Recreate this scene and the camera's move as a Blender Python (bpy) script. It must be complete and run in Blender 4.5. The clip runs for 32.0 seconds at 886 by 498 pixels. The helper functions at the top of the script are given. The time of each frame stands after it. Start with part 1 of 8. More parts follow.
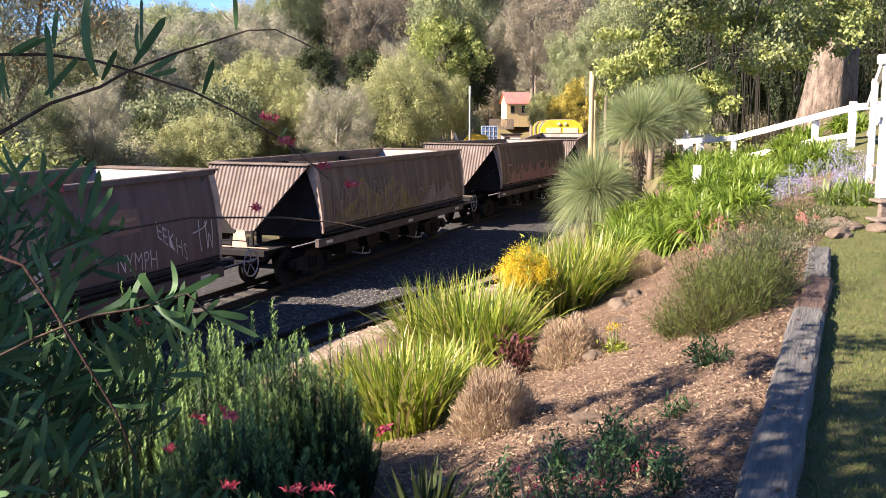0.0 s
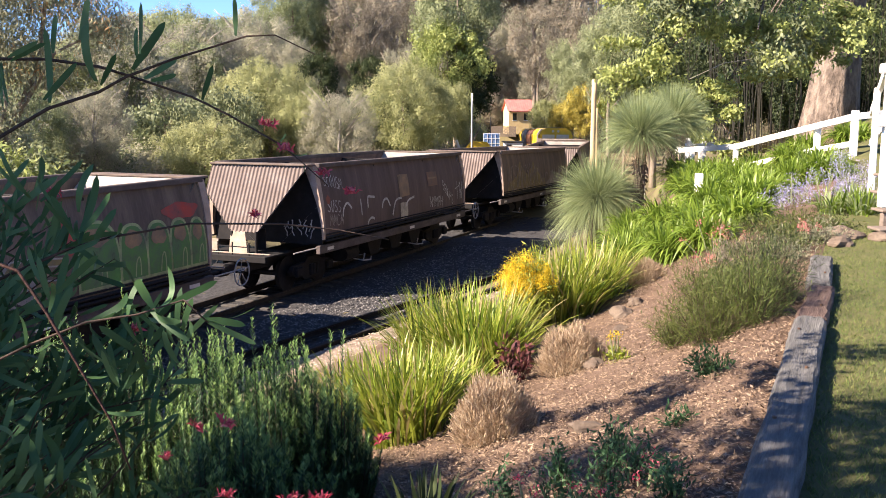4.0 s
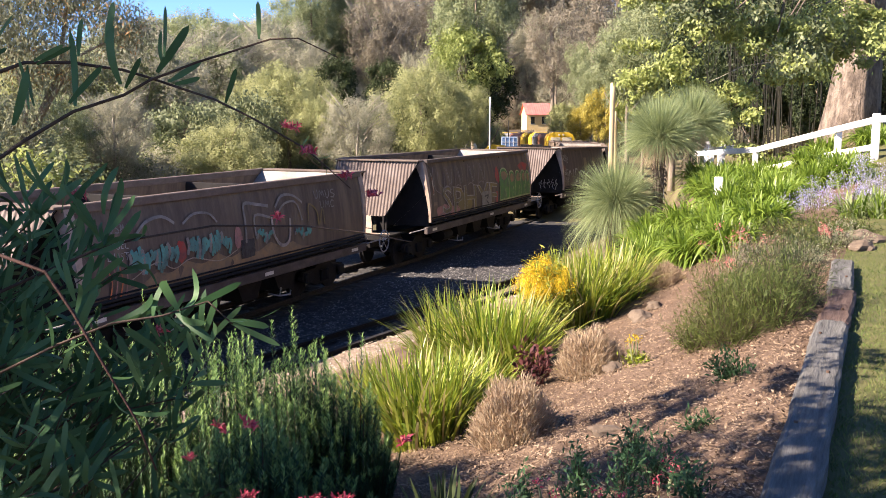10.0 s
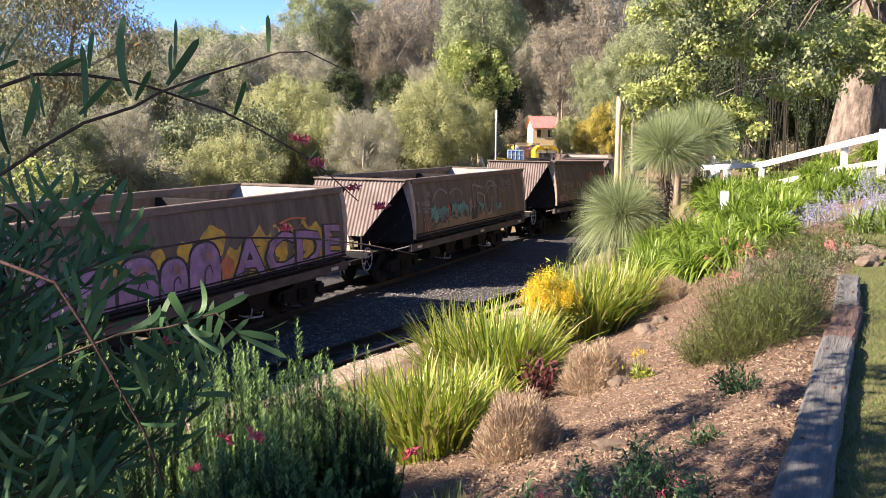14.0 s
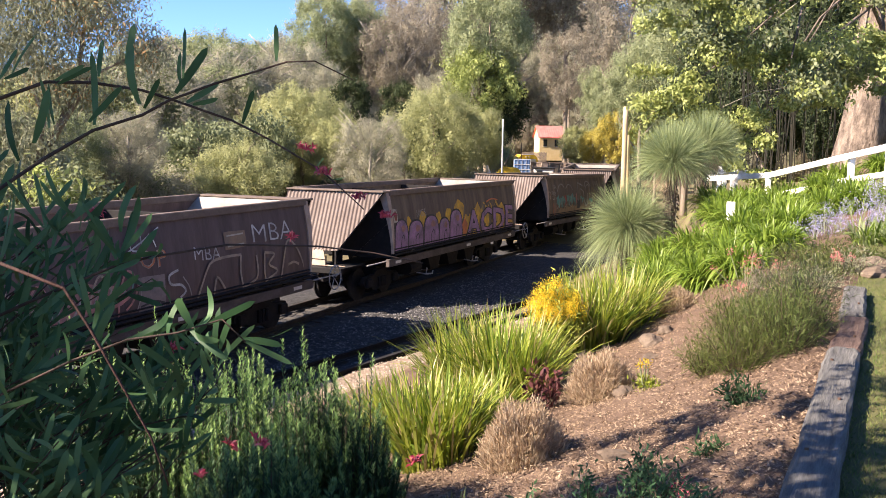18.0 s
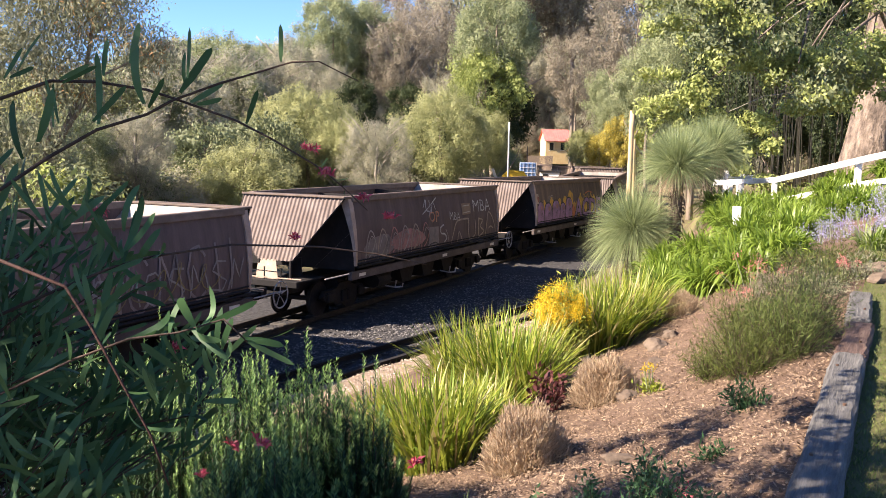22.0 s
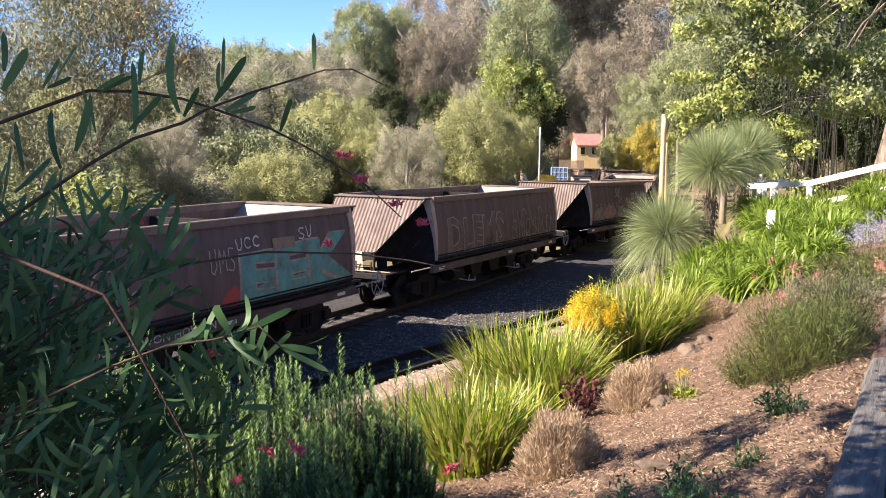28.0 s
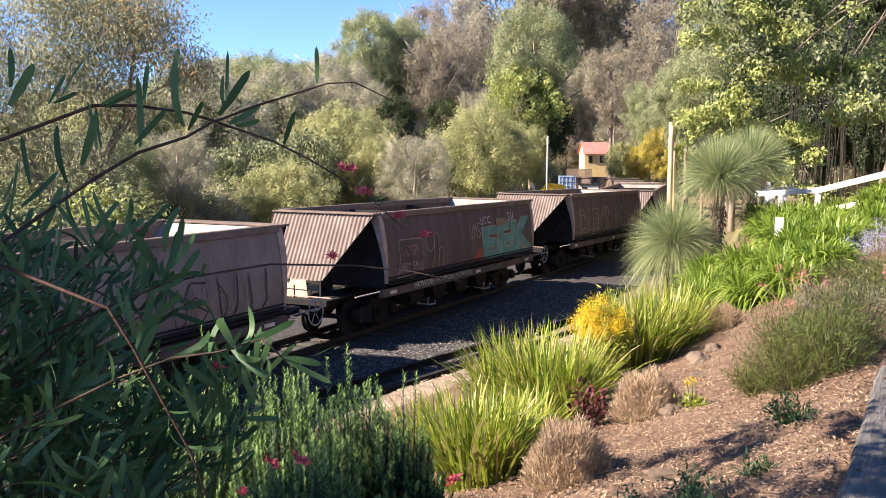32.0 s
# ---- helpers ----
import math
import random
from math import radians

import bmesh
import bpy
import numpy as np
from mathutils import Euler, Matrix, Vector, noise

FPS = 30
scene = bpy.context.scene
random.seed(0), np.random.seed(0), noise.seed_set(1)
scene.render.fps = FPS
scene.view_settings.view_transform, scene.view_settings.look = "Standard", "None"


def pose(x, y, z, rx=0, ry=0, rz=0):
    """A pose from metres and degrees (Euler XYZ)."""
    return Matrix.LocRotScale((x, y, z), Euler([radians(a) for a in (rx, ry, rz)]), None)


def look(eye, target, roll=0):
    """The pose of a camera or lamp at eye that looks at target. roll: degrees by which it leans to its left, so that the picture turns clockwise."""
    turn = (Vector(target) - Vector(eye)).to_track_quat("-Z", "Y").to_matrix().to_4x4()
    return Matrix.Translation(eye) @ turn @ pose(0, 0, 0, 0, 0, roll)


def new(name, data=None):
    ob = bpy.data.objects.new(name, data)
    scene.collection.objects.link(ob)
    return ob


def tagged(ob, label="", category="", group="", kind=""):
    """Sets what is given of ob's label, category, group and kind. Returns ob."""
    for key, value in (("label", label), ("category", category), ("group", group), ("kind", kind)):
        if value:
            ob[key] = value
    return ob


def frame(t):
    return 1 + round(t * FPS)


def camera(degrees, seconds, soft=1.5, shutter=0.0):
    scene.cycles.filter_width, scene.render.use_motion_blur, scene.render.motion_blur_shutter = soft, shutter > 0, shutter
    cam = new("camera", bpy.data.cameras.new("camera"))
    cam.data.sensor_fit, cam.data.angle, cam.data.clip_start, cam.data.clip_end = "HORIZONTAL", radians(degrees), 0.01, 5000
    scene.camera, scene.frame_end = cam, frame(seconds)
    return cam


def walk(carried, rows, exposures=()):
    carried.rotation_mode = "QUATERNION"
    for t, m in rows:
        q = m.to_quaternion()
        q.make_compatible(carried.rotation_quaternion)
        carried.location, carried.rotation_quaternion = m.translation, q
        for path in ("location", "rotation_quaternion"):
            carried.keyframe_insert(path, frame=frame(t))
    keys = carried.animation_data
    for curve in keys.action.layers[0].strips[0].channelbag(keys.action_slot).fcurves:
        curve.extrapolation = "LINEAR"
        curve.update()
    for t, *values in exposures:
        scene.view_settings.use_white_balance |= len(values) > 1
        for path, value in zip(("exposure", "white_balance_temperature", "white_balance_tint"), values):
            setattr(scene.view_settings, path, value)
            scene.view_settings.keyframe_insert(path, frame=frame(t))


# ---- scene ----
cam = camera(48.27, 32.0, soft=0.9)


def camera_path():
    rows = [
        (0, -0.000, -0.000, 4.770, 81.549, 0.000, 0.000), (0.5, -0.002, 0.002, 4.769, 81.573, -0.173, -0.030),
        (1, -0.005, 0.002, 4.770, 81.608, -0.290, -0.069), (1.5, -0.006, 0.002, 4.770, 81.596, -0.323, -0.134),
        (2, 0.000, 0.003, 4.771, 81.647, -0.318, -0.087), (2.5, 0.005, -0.000, 4.774, 81.824, -0.287, -0.034),
        (3, 0.006, 0.003, 4.772, 82.007, -0.274, 0.023), (3.5, 0.004, 0.009, 4.769, 82.000, -0.275, 0.023),
        (5.5, 0.004, 0.013, 4.769, 81.669, -0.161, 0.743), (6, 0.002, 0.013, 4.767, 81.582, -0.200, 0.741),
        (6.5, 0.002, 0.013, 4.766, 81.544, -0.186, 0.778), (7, -0.001, 0.008, 4.769, 81.560, -0.207, 0.783),
        (7.5, -0.003, 0.012, 4.768, 81.549, -0.210, 0.928), (8, -0.004, 0.011, 4.769, 81.574, -0.189, 1.075),
        (8.5, -0.005, 0.008, 4.770, 81.760, -0.181, 1.118), (9, -0.004, 0.008, 4.770, 81.971, -0.148, 1.167),
        (9.5, -0.006, 0.008, 4.768, 82.043, -0.195, 1.119), (10, -0.004, 0.009, 4.767, 82.156, -0.181, 1.157),
        (10.5, -0.003, 0.008, 4.768, 82.246, -0.217, 1.200), (11, -0.006, 0.003, 4.771, 82.339, -0.275, 1.227),
        (11.5, -0.009, 0.001, 4.773, 82.424, -0.296, 1.258), (12, -0.009, 0.012, 4.770, 82.505, -0.355, 1.341),
        (12.5, -0.007, 0.012, 4.768, 82.602, -0.394, 1.425), (13, -0.005, 0.005, 4.768, 82.699, -0.421, 1.469),
        (13.5, -0.007, 0.006, 4.769, 82.780, -0.493, 1.503), (14, -0.007, 0.004, 4.769, 82.875, -0.532, 1.516),
        (14.5, -0.008, 0.002, 4.770, 82.956, -0.571, 1.553), (16.5, -0.004, -0.001, 4.770, 83.164, -0.741, 1.801),
        (17, -0.004, -0.007, 4.770, 83.261, -0.782, 1.839), (17.5, -0.003, -0.006, 4.770, 83.353, -0.805, 1.861),
        (18, -0.005, -0.008, 4.770, 83.381, -0.850, 1.899), (18.5, -0.009, -0.004, 4.770, 83.414, -0.888, 1.919),
        (19, -0.009, -0.009, 4.770, 83.417, -0.948, 1.960), (19.5, -0.009, -0.011, 4.771, 83.427, -1.018, 1.975),
        (20, -0.007, -0.011, 4.770, 83.449, -1.049, 2.008), (20.5, -0.005, -0.009, 4.768, 83.504, -1.129, 2.041),
        (21, -0.004, -0.007, 4.767, 83.543, -1.134, 2.068), (21.5, -0.003, -0.002, 4.766, 83.468, -1.161, 2.215),
        (22, -0.001, -0.004, 4.767, 83.540, -1.196, 2.255), (22.5, -0.001, -0.001, 4.765, 83.539, -1.240, 2.356),
        (23, 0.001, 0.001, 4.765, 83.447, -1.221, 2.568), (23.5, 0.001, -0.002, 4.764, 83.469, -1.225, 2.719),
        (24, 0.001, -0.001, 4.765, 83.459, -1.132, 2.895), (24.5, -0.002, -0.003, 4.767, 83.492, -1.147, 3.062),
        (25, -0.003, -0.005, 4.768, 83.580, -1.143, 3.231), (25.5, -0.004, -0.004, 4.767, 83.648, -1.092, 3.331),
        (27.5, -0.005, -0.004, 4.770, 83.771, -0.823, 3.893), (28, -0.005, -0.003, 4.769, 83.813, -0.759, 4.029),
        (28.5, -0.006, -0.005, 4.769, 83.835, -0.742, 4.164), (29, -0.006, -0.013, 4.770, 83.885, -0.682, 4.308),
        (29.5, -0.001, -0.010, 4.770, 83.910, -0.675, 4.451), (30, 0.002, -0.010, 4.771, 83.937, -0.671, 4.582),
        (30.5, 0.008, -0.008, 4.772, 83.977, -0.604, 4.722), (31, 0.005, -0.010, 4.771, 84.101, -0.498, 4.631),
        (31.5, 0.008, -0.012, 4.770, 84.243, -0.390, 4.547), (32, 0.006, -0.012, 4.774, 84.350, -0.379, 4.472),
    ]
    walk(cam, [(t, pose(*m)) for t, *m in rows], exposures=[(0, EXPOSURE, 6750, 17), (32, EXPOSURE, 6750, 17)])


EXPOSURE = 2.03
camera_path()

# ---- light ----
SUN_AZ = radians(250)    # clockwise from +y: afternoon sun from the left
SUN_EL = radians(37)
world = bpy.data.worlds.new("sky")
scene.world = world
world.use_nodes = True
_nt = world.node_tree
_sky = _nt.nodes.new("ShaderNodeTexSky")
_sky.sky_type = "NISHITA"
_sky.sun_disc = False
_sky.sun_elevation = SUN_EL
_sky.sun_rotation = SUN_AZ
_sky.air_density = 0.75
_sky.dust_density = 0.05
_sky.ozone_density = 9.0
_sky.altitude = 1200
_nt.links.new(_sky.outputs[0], _nt.nodes["Background"].inputs[0])
_nt.nodes["Background"].inputs[1].default_value = 0.071
_sun = new("sun", bpy.data.lights.new("sun", "SUN"))
_sun.data.energy = 5.0
_sun.data.angle = radians(0.6)
_sun.data.color = (1.0, 0.88, 0.72)
_to_sun = Vector((math.sin(SUN_AZ) * math.cos(SUN_EL), math.cos(SUN_AZ) * math.cos(SUN_EL), math.sin(SUN_EL)))
_sun.matrix_world = look(_to_sun * 50, (0, 0, 0))

# ---- materials ----
def mat(name, ramp, scale=4.0, rough=0.8, metal=0.0, bump=0.25, fine=40.0, stretch=(1, 1, 1), pick="noise", leaf=0.0, spec=0.3, detail=6.0, bump_dist=0.02):
    """A node material: ramp colours driven by two scales of noise, or by a random value per island or object mixed with noise."""
    m = bpy.data.materials.new(name)
    m.use_nodes = True
    nt = m.node_tree
    N, L = nt.nodes, nt.links
    bsdf = N["Principled BSDF"]
    tc = N.new("ShaderNodeTexCoord")
    mp = N.new("ShaderNodeMapping")
    mp.inputs["Scale"].default_value = stretch
    L.new(tc.outputs["Object"], mp.inputs["Vector"])
    n1 = N.new("ShaderNodeTexNoise")
    n1.inputs["Scale"].default_value = scale
    n1.inputs["Detail"].default_value = detail
    n1.inputs["Roughness"].default_value = 0.65
    n2 = N.new("ShaderNodeTexNoise")
    n2.inputs["Scale"].default_value = fine
    n2.inputs["Detail"].default_value = 4.0
    L.new(mp.outputs[0], n1.inputs["Vector"])
    L.new(mp.outputs[0], n2.inputs["Vector"])
    mix = N.new("ShaderNodeMath")
    mix.operation = "MULTIPLY_ADD"
    mix.inputs[1].default_value = 0.35
    L.new(n2.outputs["Fac"], mix.inputs[0])
    base = N.new("ShaderNodeMath")
    base.operation = "MULTIPLY_ADD"
    if pick == "noise":
        base.inputs[1].default_value, base.inputs[2].default_value = 1.5, -0.43
        L.new(n1.outputs["Fac"], base.inputs[0])
    else:
        base.inputs[1].default_value, base.inputs[2].default_value = 0.8, -0.07
        if pick == "island":
            L.new(N.new("ShaderNodeNewGeometry").outputs["Random Per Island"], base.inputs[0])
        else:
            L.new(N.new("ShaderNodeObjectInfo").outputs["Random"], base.inputs[0])
    L.new(base.outputs[0], mix.inputs[2])
    cr = N.new("ShaderNodeValToRGB")
    els = cr.color_ramp.elements
    while len(els) < len(ramp):
        els.new(0.5)
    for i, c in enumerate(ramp):
        els[i].position = i / (len(ramp) - 1) if len(ramp) > 1 else 0
        els[i].color = (*c, 1)
    L.new(mix.outputs[0], cr.inputs[0])
    L.new(cr.outputs[0], bsdf.inputs["Base Color"])
    bsdf.inputs["Roughness"].default_value = rough
    bsdf.inputs["Metallic"].default_value = metal
    bsdf.inputs["Specular IOR Level"].default_value = spec
    if bump:
        b = N.new("ShaderNodeBump")
        b.inputs["Strength"].default_value = bump
        b.inputs["Distance"].default_value = bump_dist
        L.new(mix.outputs[0], b.inputs["Height"])
        L.new(b.outputs[0], bsdf.inputs["Normal"])
    if leaf:
        tr = N.new("ShaderNodeBsdfTranslucent")
        L.new(cr.outputs[0], tr.inputs["Color"])
        ms = N.new("ShaderNodeMixShader")
        ms.inputs[0].default_value = leaf
        L.new(bsdf.outputs[0], ms.inputs[1])
        L.new(tr.outputs[0], ms.inputs[2])
        L.new(ms.outputs[0], N["Material Output"].inputs["Surface"])
    return m


def plain(name, c, rough=0.6, metal=0.0, var=0.25, scale=6.0, bump=0.12):
    lo = tuple(x * (1 - var) for x in c)
    hi = tuple(min(1, x * (1 + var)) for x in c)
    return mat(name, [lo, c, hi], scale=scale, rough=rough, metal=metal, bump=bump)


M = {}
M["grass"] = mat("grass_ground", [(0.032, 0.039, 0.012), (0.060, 0.067, 0.023), (0.092, 0.088, 0.035), (0.148, 0.123, 0.067)], scale=2.6, fine=60, rough=0.95, bump=0.6)
M["lawn_blade"] = mat("lawn_blade", [(0.045, 0.085, 0.020), (0.106, 0.148, 0.039), (0.225, 0.215, 0.086)], pick="island", rough=0.8, bump=0, leaf=0.25)
M["mulch"] = mat("mulch", [(0.038, 0.024, 0.017), (0.106, 0.069, 0.048), (0.182, 0.127, 0.092)], scale=1.6, fine=70, rough=0.95, bump=0.8, bump_dist=0.03)
M["chip"] = mat("bark_chip", [(0.030, 0.019, 0.012), (0.108, 0.070, 0.045), (0.182, 0.126, 0.083), (0.260, 0.189, 0.130), (0.380, 0.287, 0.203)], pick="island", rough=0.9, bump=0.2)
M["ballast"] = mat("ballast", [(0.013, 0.013, 0.015), (0.037, 0.036, 0.038), (0.095, 0.092, 0.092)], scale=9, fine=45, rough=0.95, bump=0.9, bump_dist=0.04)
M["stone"] = mat("ballast_stone", [(0.021, 0.021, 0.024), (0.066, 0.063, 0.066), (0.215, 0.206, 0.200)], pick="island", rough=0.9, bump=0.3)
M["gravel"] = mat("path_gravel", [(0.098, 0.073, 0.053), (0.225, 0.171, 0.127), (0.353, 0.284, 0.225)], scale=5, fine=80, rough=0.95, bump=0.6)
M["gravel_stone"] = mat("path_pebble", [(0.07, 0.055, 0.042), (0.20, 0.16, 0.125), (0.36, 0.30, 0.24), (0.52, 0.46, 0.39)], pick="island", rough=0.9, bump=0.3)
M["soil"] = mat("hill_soil", [(0.05, 0.05, 0.02), (0.12, 0.10, 0.05), (0.20, 0.16, 0.09)], scale=0.3, fine=5, rough=0.95, bump=0.4)
M["sleeper"] = mat("weathered_timber", [(0.024, 0.023, 0.022), (0.100, 0.098, 0.094), (0.195, 0.190, 0.182)], scale=5, fine=26, stretch=(6, 0.5, 6), rough=0.9, bump=0.8)
M["sleeper_red"] = mat("rotting_timber", [(0.030, 0.020, 0.018), (0.090, 0.058, 0.048), (0.175, 0.130, 0.110)], scale=5, fine=26, stretch=(6, 0.5, 6), rough=0.9, bump=0.9)
M["white"] = mat("white_paint", [(0.700, 0.690, 0.660), (0.800, 0.790, 0.770), (0.860, 0.850, 0.840)], scale=3, fine=30, rough=0.55, bump=0.08)
M["step"] = mat("step_timber", [(0.100, 0.075, 0.060), (0.170, 0.135, 0.110), (0.220, 0.180, 0.150)], scale=4, fine=30, stretch=(0.6, 5, 5), rough=0.85, bump=0.5)
M["rock"] = mat("rock", [(0.042, 0.031, 0.023), (0.113, 0.085, 0.064), (0.175, 0.139, 0.106)], scale=5, fine=30, rough=0.9, bump=0.7)
M["steel_rust"] = mat("rail_steel", [(0.042, 0.025, 0.017), (0.098, 0.059, 0.042), (0.154, 0.112, 0.084)], scale=8, rough=0.7, metal=0.3, bump=0.3)
# near-black rail colour with the train's shade put into it
M["rail_dark"] = mat("shaded_rail_steel", [(0.012, 0.010, 0.009), (0.03, 0.024, 0.02), (0.06, 0.048, 0.04)], scale=8, rough=0.7, metal=0.2, bump=0.3)
M["tie"] = mat("track_tie", [(0.025, 0.022, 0.020), (0.060, 0.055, 0.050), (0.100, 0.095, 0.090)], scale=6, rough=0.9, bump=0.5)
M["body"] = mat("wagon_paint", [(0.042, 0.031, 0.031), (0.076, 0.055, 0.052), (0.115, 0.082, 0.075), (0.175, 0.124, 0.112)], scale=1.2, fine=18, rough=0.72, metal=0.1, bump=0.2, stretch=(2.2, 1, 0.3))
M["body_b"] = mat("wagon_paint_faded", [(0.053, 0.037, 0.030), (0.092, 0.070, 0.057), (0.150, 0.114, 0.084), (0.198, 0.154, 0.115)], scale=1.4, fine=16, rough=0.75, metal=0.1, bump=0.2, stretch=(2.2, 1, 0.3))
M["body_c"] = mat("wagon_paint_beige", [(0.082, 0.065, 0.054), (0.144, 0.118, 0.100), (0.208, 0.172, 0.144), (0.260, 0.226, 0.190)], scale=1.4, fine=16, rough=0.75, bump=0.2, stretch=(1, 1, 0.5))
# near-black: shade under and between the wagons is put into this colour
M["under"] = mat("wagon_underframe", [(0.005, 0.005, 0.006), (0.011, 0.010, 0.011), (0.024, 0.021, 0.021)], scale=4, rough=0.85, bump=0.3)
M["sill"] = mat("wagon_sill", [(0.034, 0.028, 0.025), (0.076, 0.061, 0.056), (0.144, 0.118, 0.110)], scale=2.5, fine=24, rough=0.8, bump=0.25, stretch=(0.6, 1, 1))
M["rim"] = mat("worn_rim_paint", [(0.056, 0.042, 0.034), (0.120, 0.090, 0.074), (0.200, 0.156, 0.132)], scale=2.5, fine=24, rough=0.7, bump=0.2, stretch=(0.6, 1, 1))
# paler than the body: sunlight on the wagon ends is put into the colour
M["post"] = mat("sunlit_end_paint", [(0.200, 0.145, 0.115), (0.330, 0.250, 0.200), (0.460, 0.375, 0.310)], scale=4, rough=0.75, bump=0.2)
M["corr"] = mat("corrugated_sheet", [(0.072, 0.053, 0.047), (0.130, 0.101, 0.091), (0.200, 0.164, 0.152)], scale=1.6, fine=22, rough=0.7, metal=0.1, bump=0.15)
M["inside"] = mat("worn_steel_inside", [(0.11, 0.095, 0.08), (0.24, 0.22, 0.20), (0.36, 0.34, 0.31)], scale=2.2, rough=0.6, metal=0.2, bump=0.2)
M["white_mark"] = plain("pale_mark", (0.55, 0.52, 0.47), var=0.2)
M["wheel_grey"] = plain("handwheel_paint", (0.30, 0.28, 0.27), rough=0.6)
M["bark"] = mat("bark", [(0.09, 0.07, 0.055), (0.22, 0.18, 0.14), (0.38, 0.33, 0.27)], scale=2, fine=14, stretch=(3, 3, 0.6), rough=0.9, bump=0.8)
# mottled bark whose dark blotches also carry painted leaf shade
M["bark_big"] = mat("mottled_dappled_bark", [(0.025, 0.020, 0.017), (0.085, 0.066, 0.054), (0.225, 0.178, 0.145), (0.33, 0.272, 0.225)], scale=2.6, fine=9, stretch=(1.3, 1.3, 0.6), rough=0.9, bump=1.0, bump_dist=0.12, detail=9.0)
M["bark_pale"] = mat("pale_twig_bark", [(0.16, 0.14, 0.12), (0.28, 0.25, 0.215), (0.40, 0.365, 0.32)], scale=2, fine=14, rough=0.9, bump=0.4)
# culms darkened so the thicket's shade sits in their colour
M["culm"] = mat("shaded_bamboo", [(0.008, 0.008, 0.006), (0.021, 0.020, 0.014), (0.042, 0.037, 0.027)], scale=8, rough=0.7, bump=0.2)
M["shag"] = mat("shaggy_trunk", [(0.04, 0.032, 0.024), (0.10, 0.08, 0.06), (0.18, 0.145, 0.11)], scale=9, fine=40, rough=0.9, bump=0.6)
M["twig_red"] = mat("young_red_bark", [(0.018, 0.007, 0.006), (0.036, 0.014, 0.011), (0.062, 0.028, 0.022)], scale=30, rough=0.8, bump=0.3)
M["twig"] = mat("twig_bark", [(0.027, 0.017, 0.014), (0.052, 0.034, 0.026), (0.086, 0.058, 0.046)], scale=20, rough=0.85, bump=0.3)


def leafmat(name, lo, mid, hi, leaf=0.35, rough=0.6, spec=0.3):
    M[name] = mat(name, [lo, mid, hi], pick="island", scale=1.5, fine=0.9, rough=rough, bump=0, leaf=leaf, spec=spec)


leafmat("leaf_olive", (0.285, 0.302, 0.152), (0.350, 0.368, 0.185), (0.415, 0.430, 0.222), leaf=0.52, rough=0.8, spec=0.1)
leafmat("leaf_green", (0.200, 0.235, 0.130), (0.280, 0.316, 0.178), (0.360, 0.392, 0.230), leaf=0.48, rough=0.75, spec=0.15)
leafmat("leaf_lime", (0.135, 0.180, 0.052), (0.275, 0.325, 0.105), (0.450, 0.490, 0.180), leaf=0.42)
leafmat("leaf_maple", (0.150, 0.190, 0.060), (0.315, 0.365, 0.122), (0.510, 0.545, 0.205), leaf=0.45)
# near-black green for dark plants; also puts thicket shade into colour
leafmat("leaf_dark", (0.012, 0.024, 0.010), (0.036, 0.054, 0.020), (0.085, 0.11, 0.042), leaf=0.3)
leafmat("leaf_grey", (0.285, 0.282, 0.210), (0.345, 0.340, 0.256), (0.410, 0.400, 0.305), leaf=0.52, rough=0.8, spec=0.1)
leafmat("leaf_brown", (0.215, 0.188, 0.144), (0.270, 0.242, 0.188), (0.330, 0.300, 0.236), leaf=0.48, rough=0.8, spec=0.1)
leafmat("leaf_yellow", (0.225, 0.200, 0.048), (0.390, 0.335, 0.075), (0.590, 0.490, 0.115), leaf=0.45)
leafmat("rosemary_tip", (0.065, 0.140, 0.040), (0.145, 0.250, 0.075), (0.290, 0.410, 0.130), leaf=0.35)
# darker leaf green: shade inside foliage is put into this colour
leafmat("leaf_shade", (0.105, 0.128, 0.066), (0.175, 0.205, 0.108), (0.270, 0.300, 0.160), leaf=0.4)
leafmat("grevillea_leaf", (0.022, 0.058, 0.024), (0.052, 0.120, 0.048), (0.100, 0.185, 0.084), leaf=0.32, rough=0.55, spec=0.25)
leafmat("rosemary_leaf", (0.012, 0.036, 0.013), (0.030, 0.076, 0.027), (0.066, 0.135, 0.056), leaf=0.3)
leafmat("strap_lime", (0.105, 0.145, 0.013), (0.255, 0.305, 0.034), (0.465, 0.480, 0.115), leaf=0.42, rough=0.42, spec=0.5)
leafmat("strap_dry", (0.240, 0.190, 0.070), (0.380, 0.320, 0.140), (0.540, 0.460, 0.250), leaf=0.35, rough=0.6)
leafmat("strap_green", (0.078, 0.138, 0.014), (0.156, 0.240, 0.029), (0.285, 0.375, 0.066), leaf=0.42, rough=0.45, spec=0.5)
leafmat("needle_grey", (0.130, 0.172, 0.080), (0.245, 0.300, 0.145), (0.405, 0.460, 0.240), leaf=0.4)
leafmat("dead_stem", (0.245, 0.162, 0.101), (0.418, 0.316, 0.217), (0.534, 0.439, 0.315), leaf=0.35, rough=0.9)
leafmat("shrub_leaf", (0.034, 0.050, 0.010), (0.074, 0.096, 0.020), (0.132, 0.154, 0.038), leaf=0.3)
leafmat("shrub_light", (0.042, 0.068, 0.016), (0.085, 0.118, 0.029), (0.152, 0.186, 0.052), leaf=0.3)
leafmat("gum_leaf", (0.190, 0.208, 0.128), (0.285, 0.295, 0.190), (0.395, 0.390, 0.262), leaf=0.52, rough=0.7, spec=0.2)
leafmat("petal_red", (0.25, 0.025, 0.045), (0.42, 0.06, 0.10), (0.58, 0.18, 0.20), leaf=0.3)
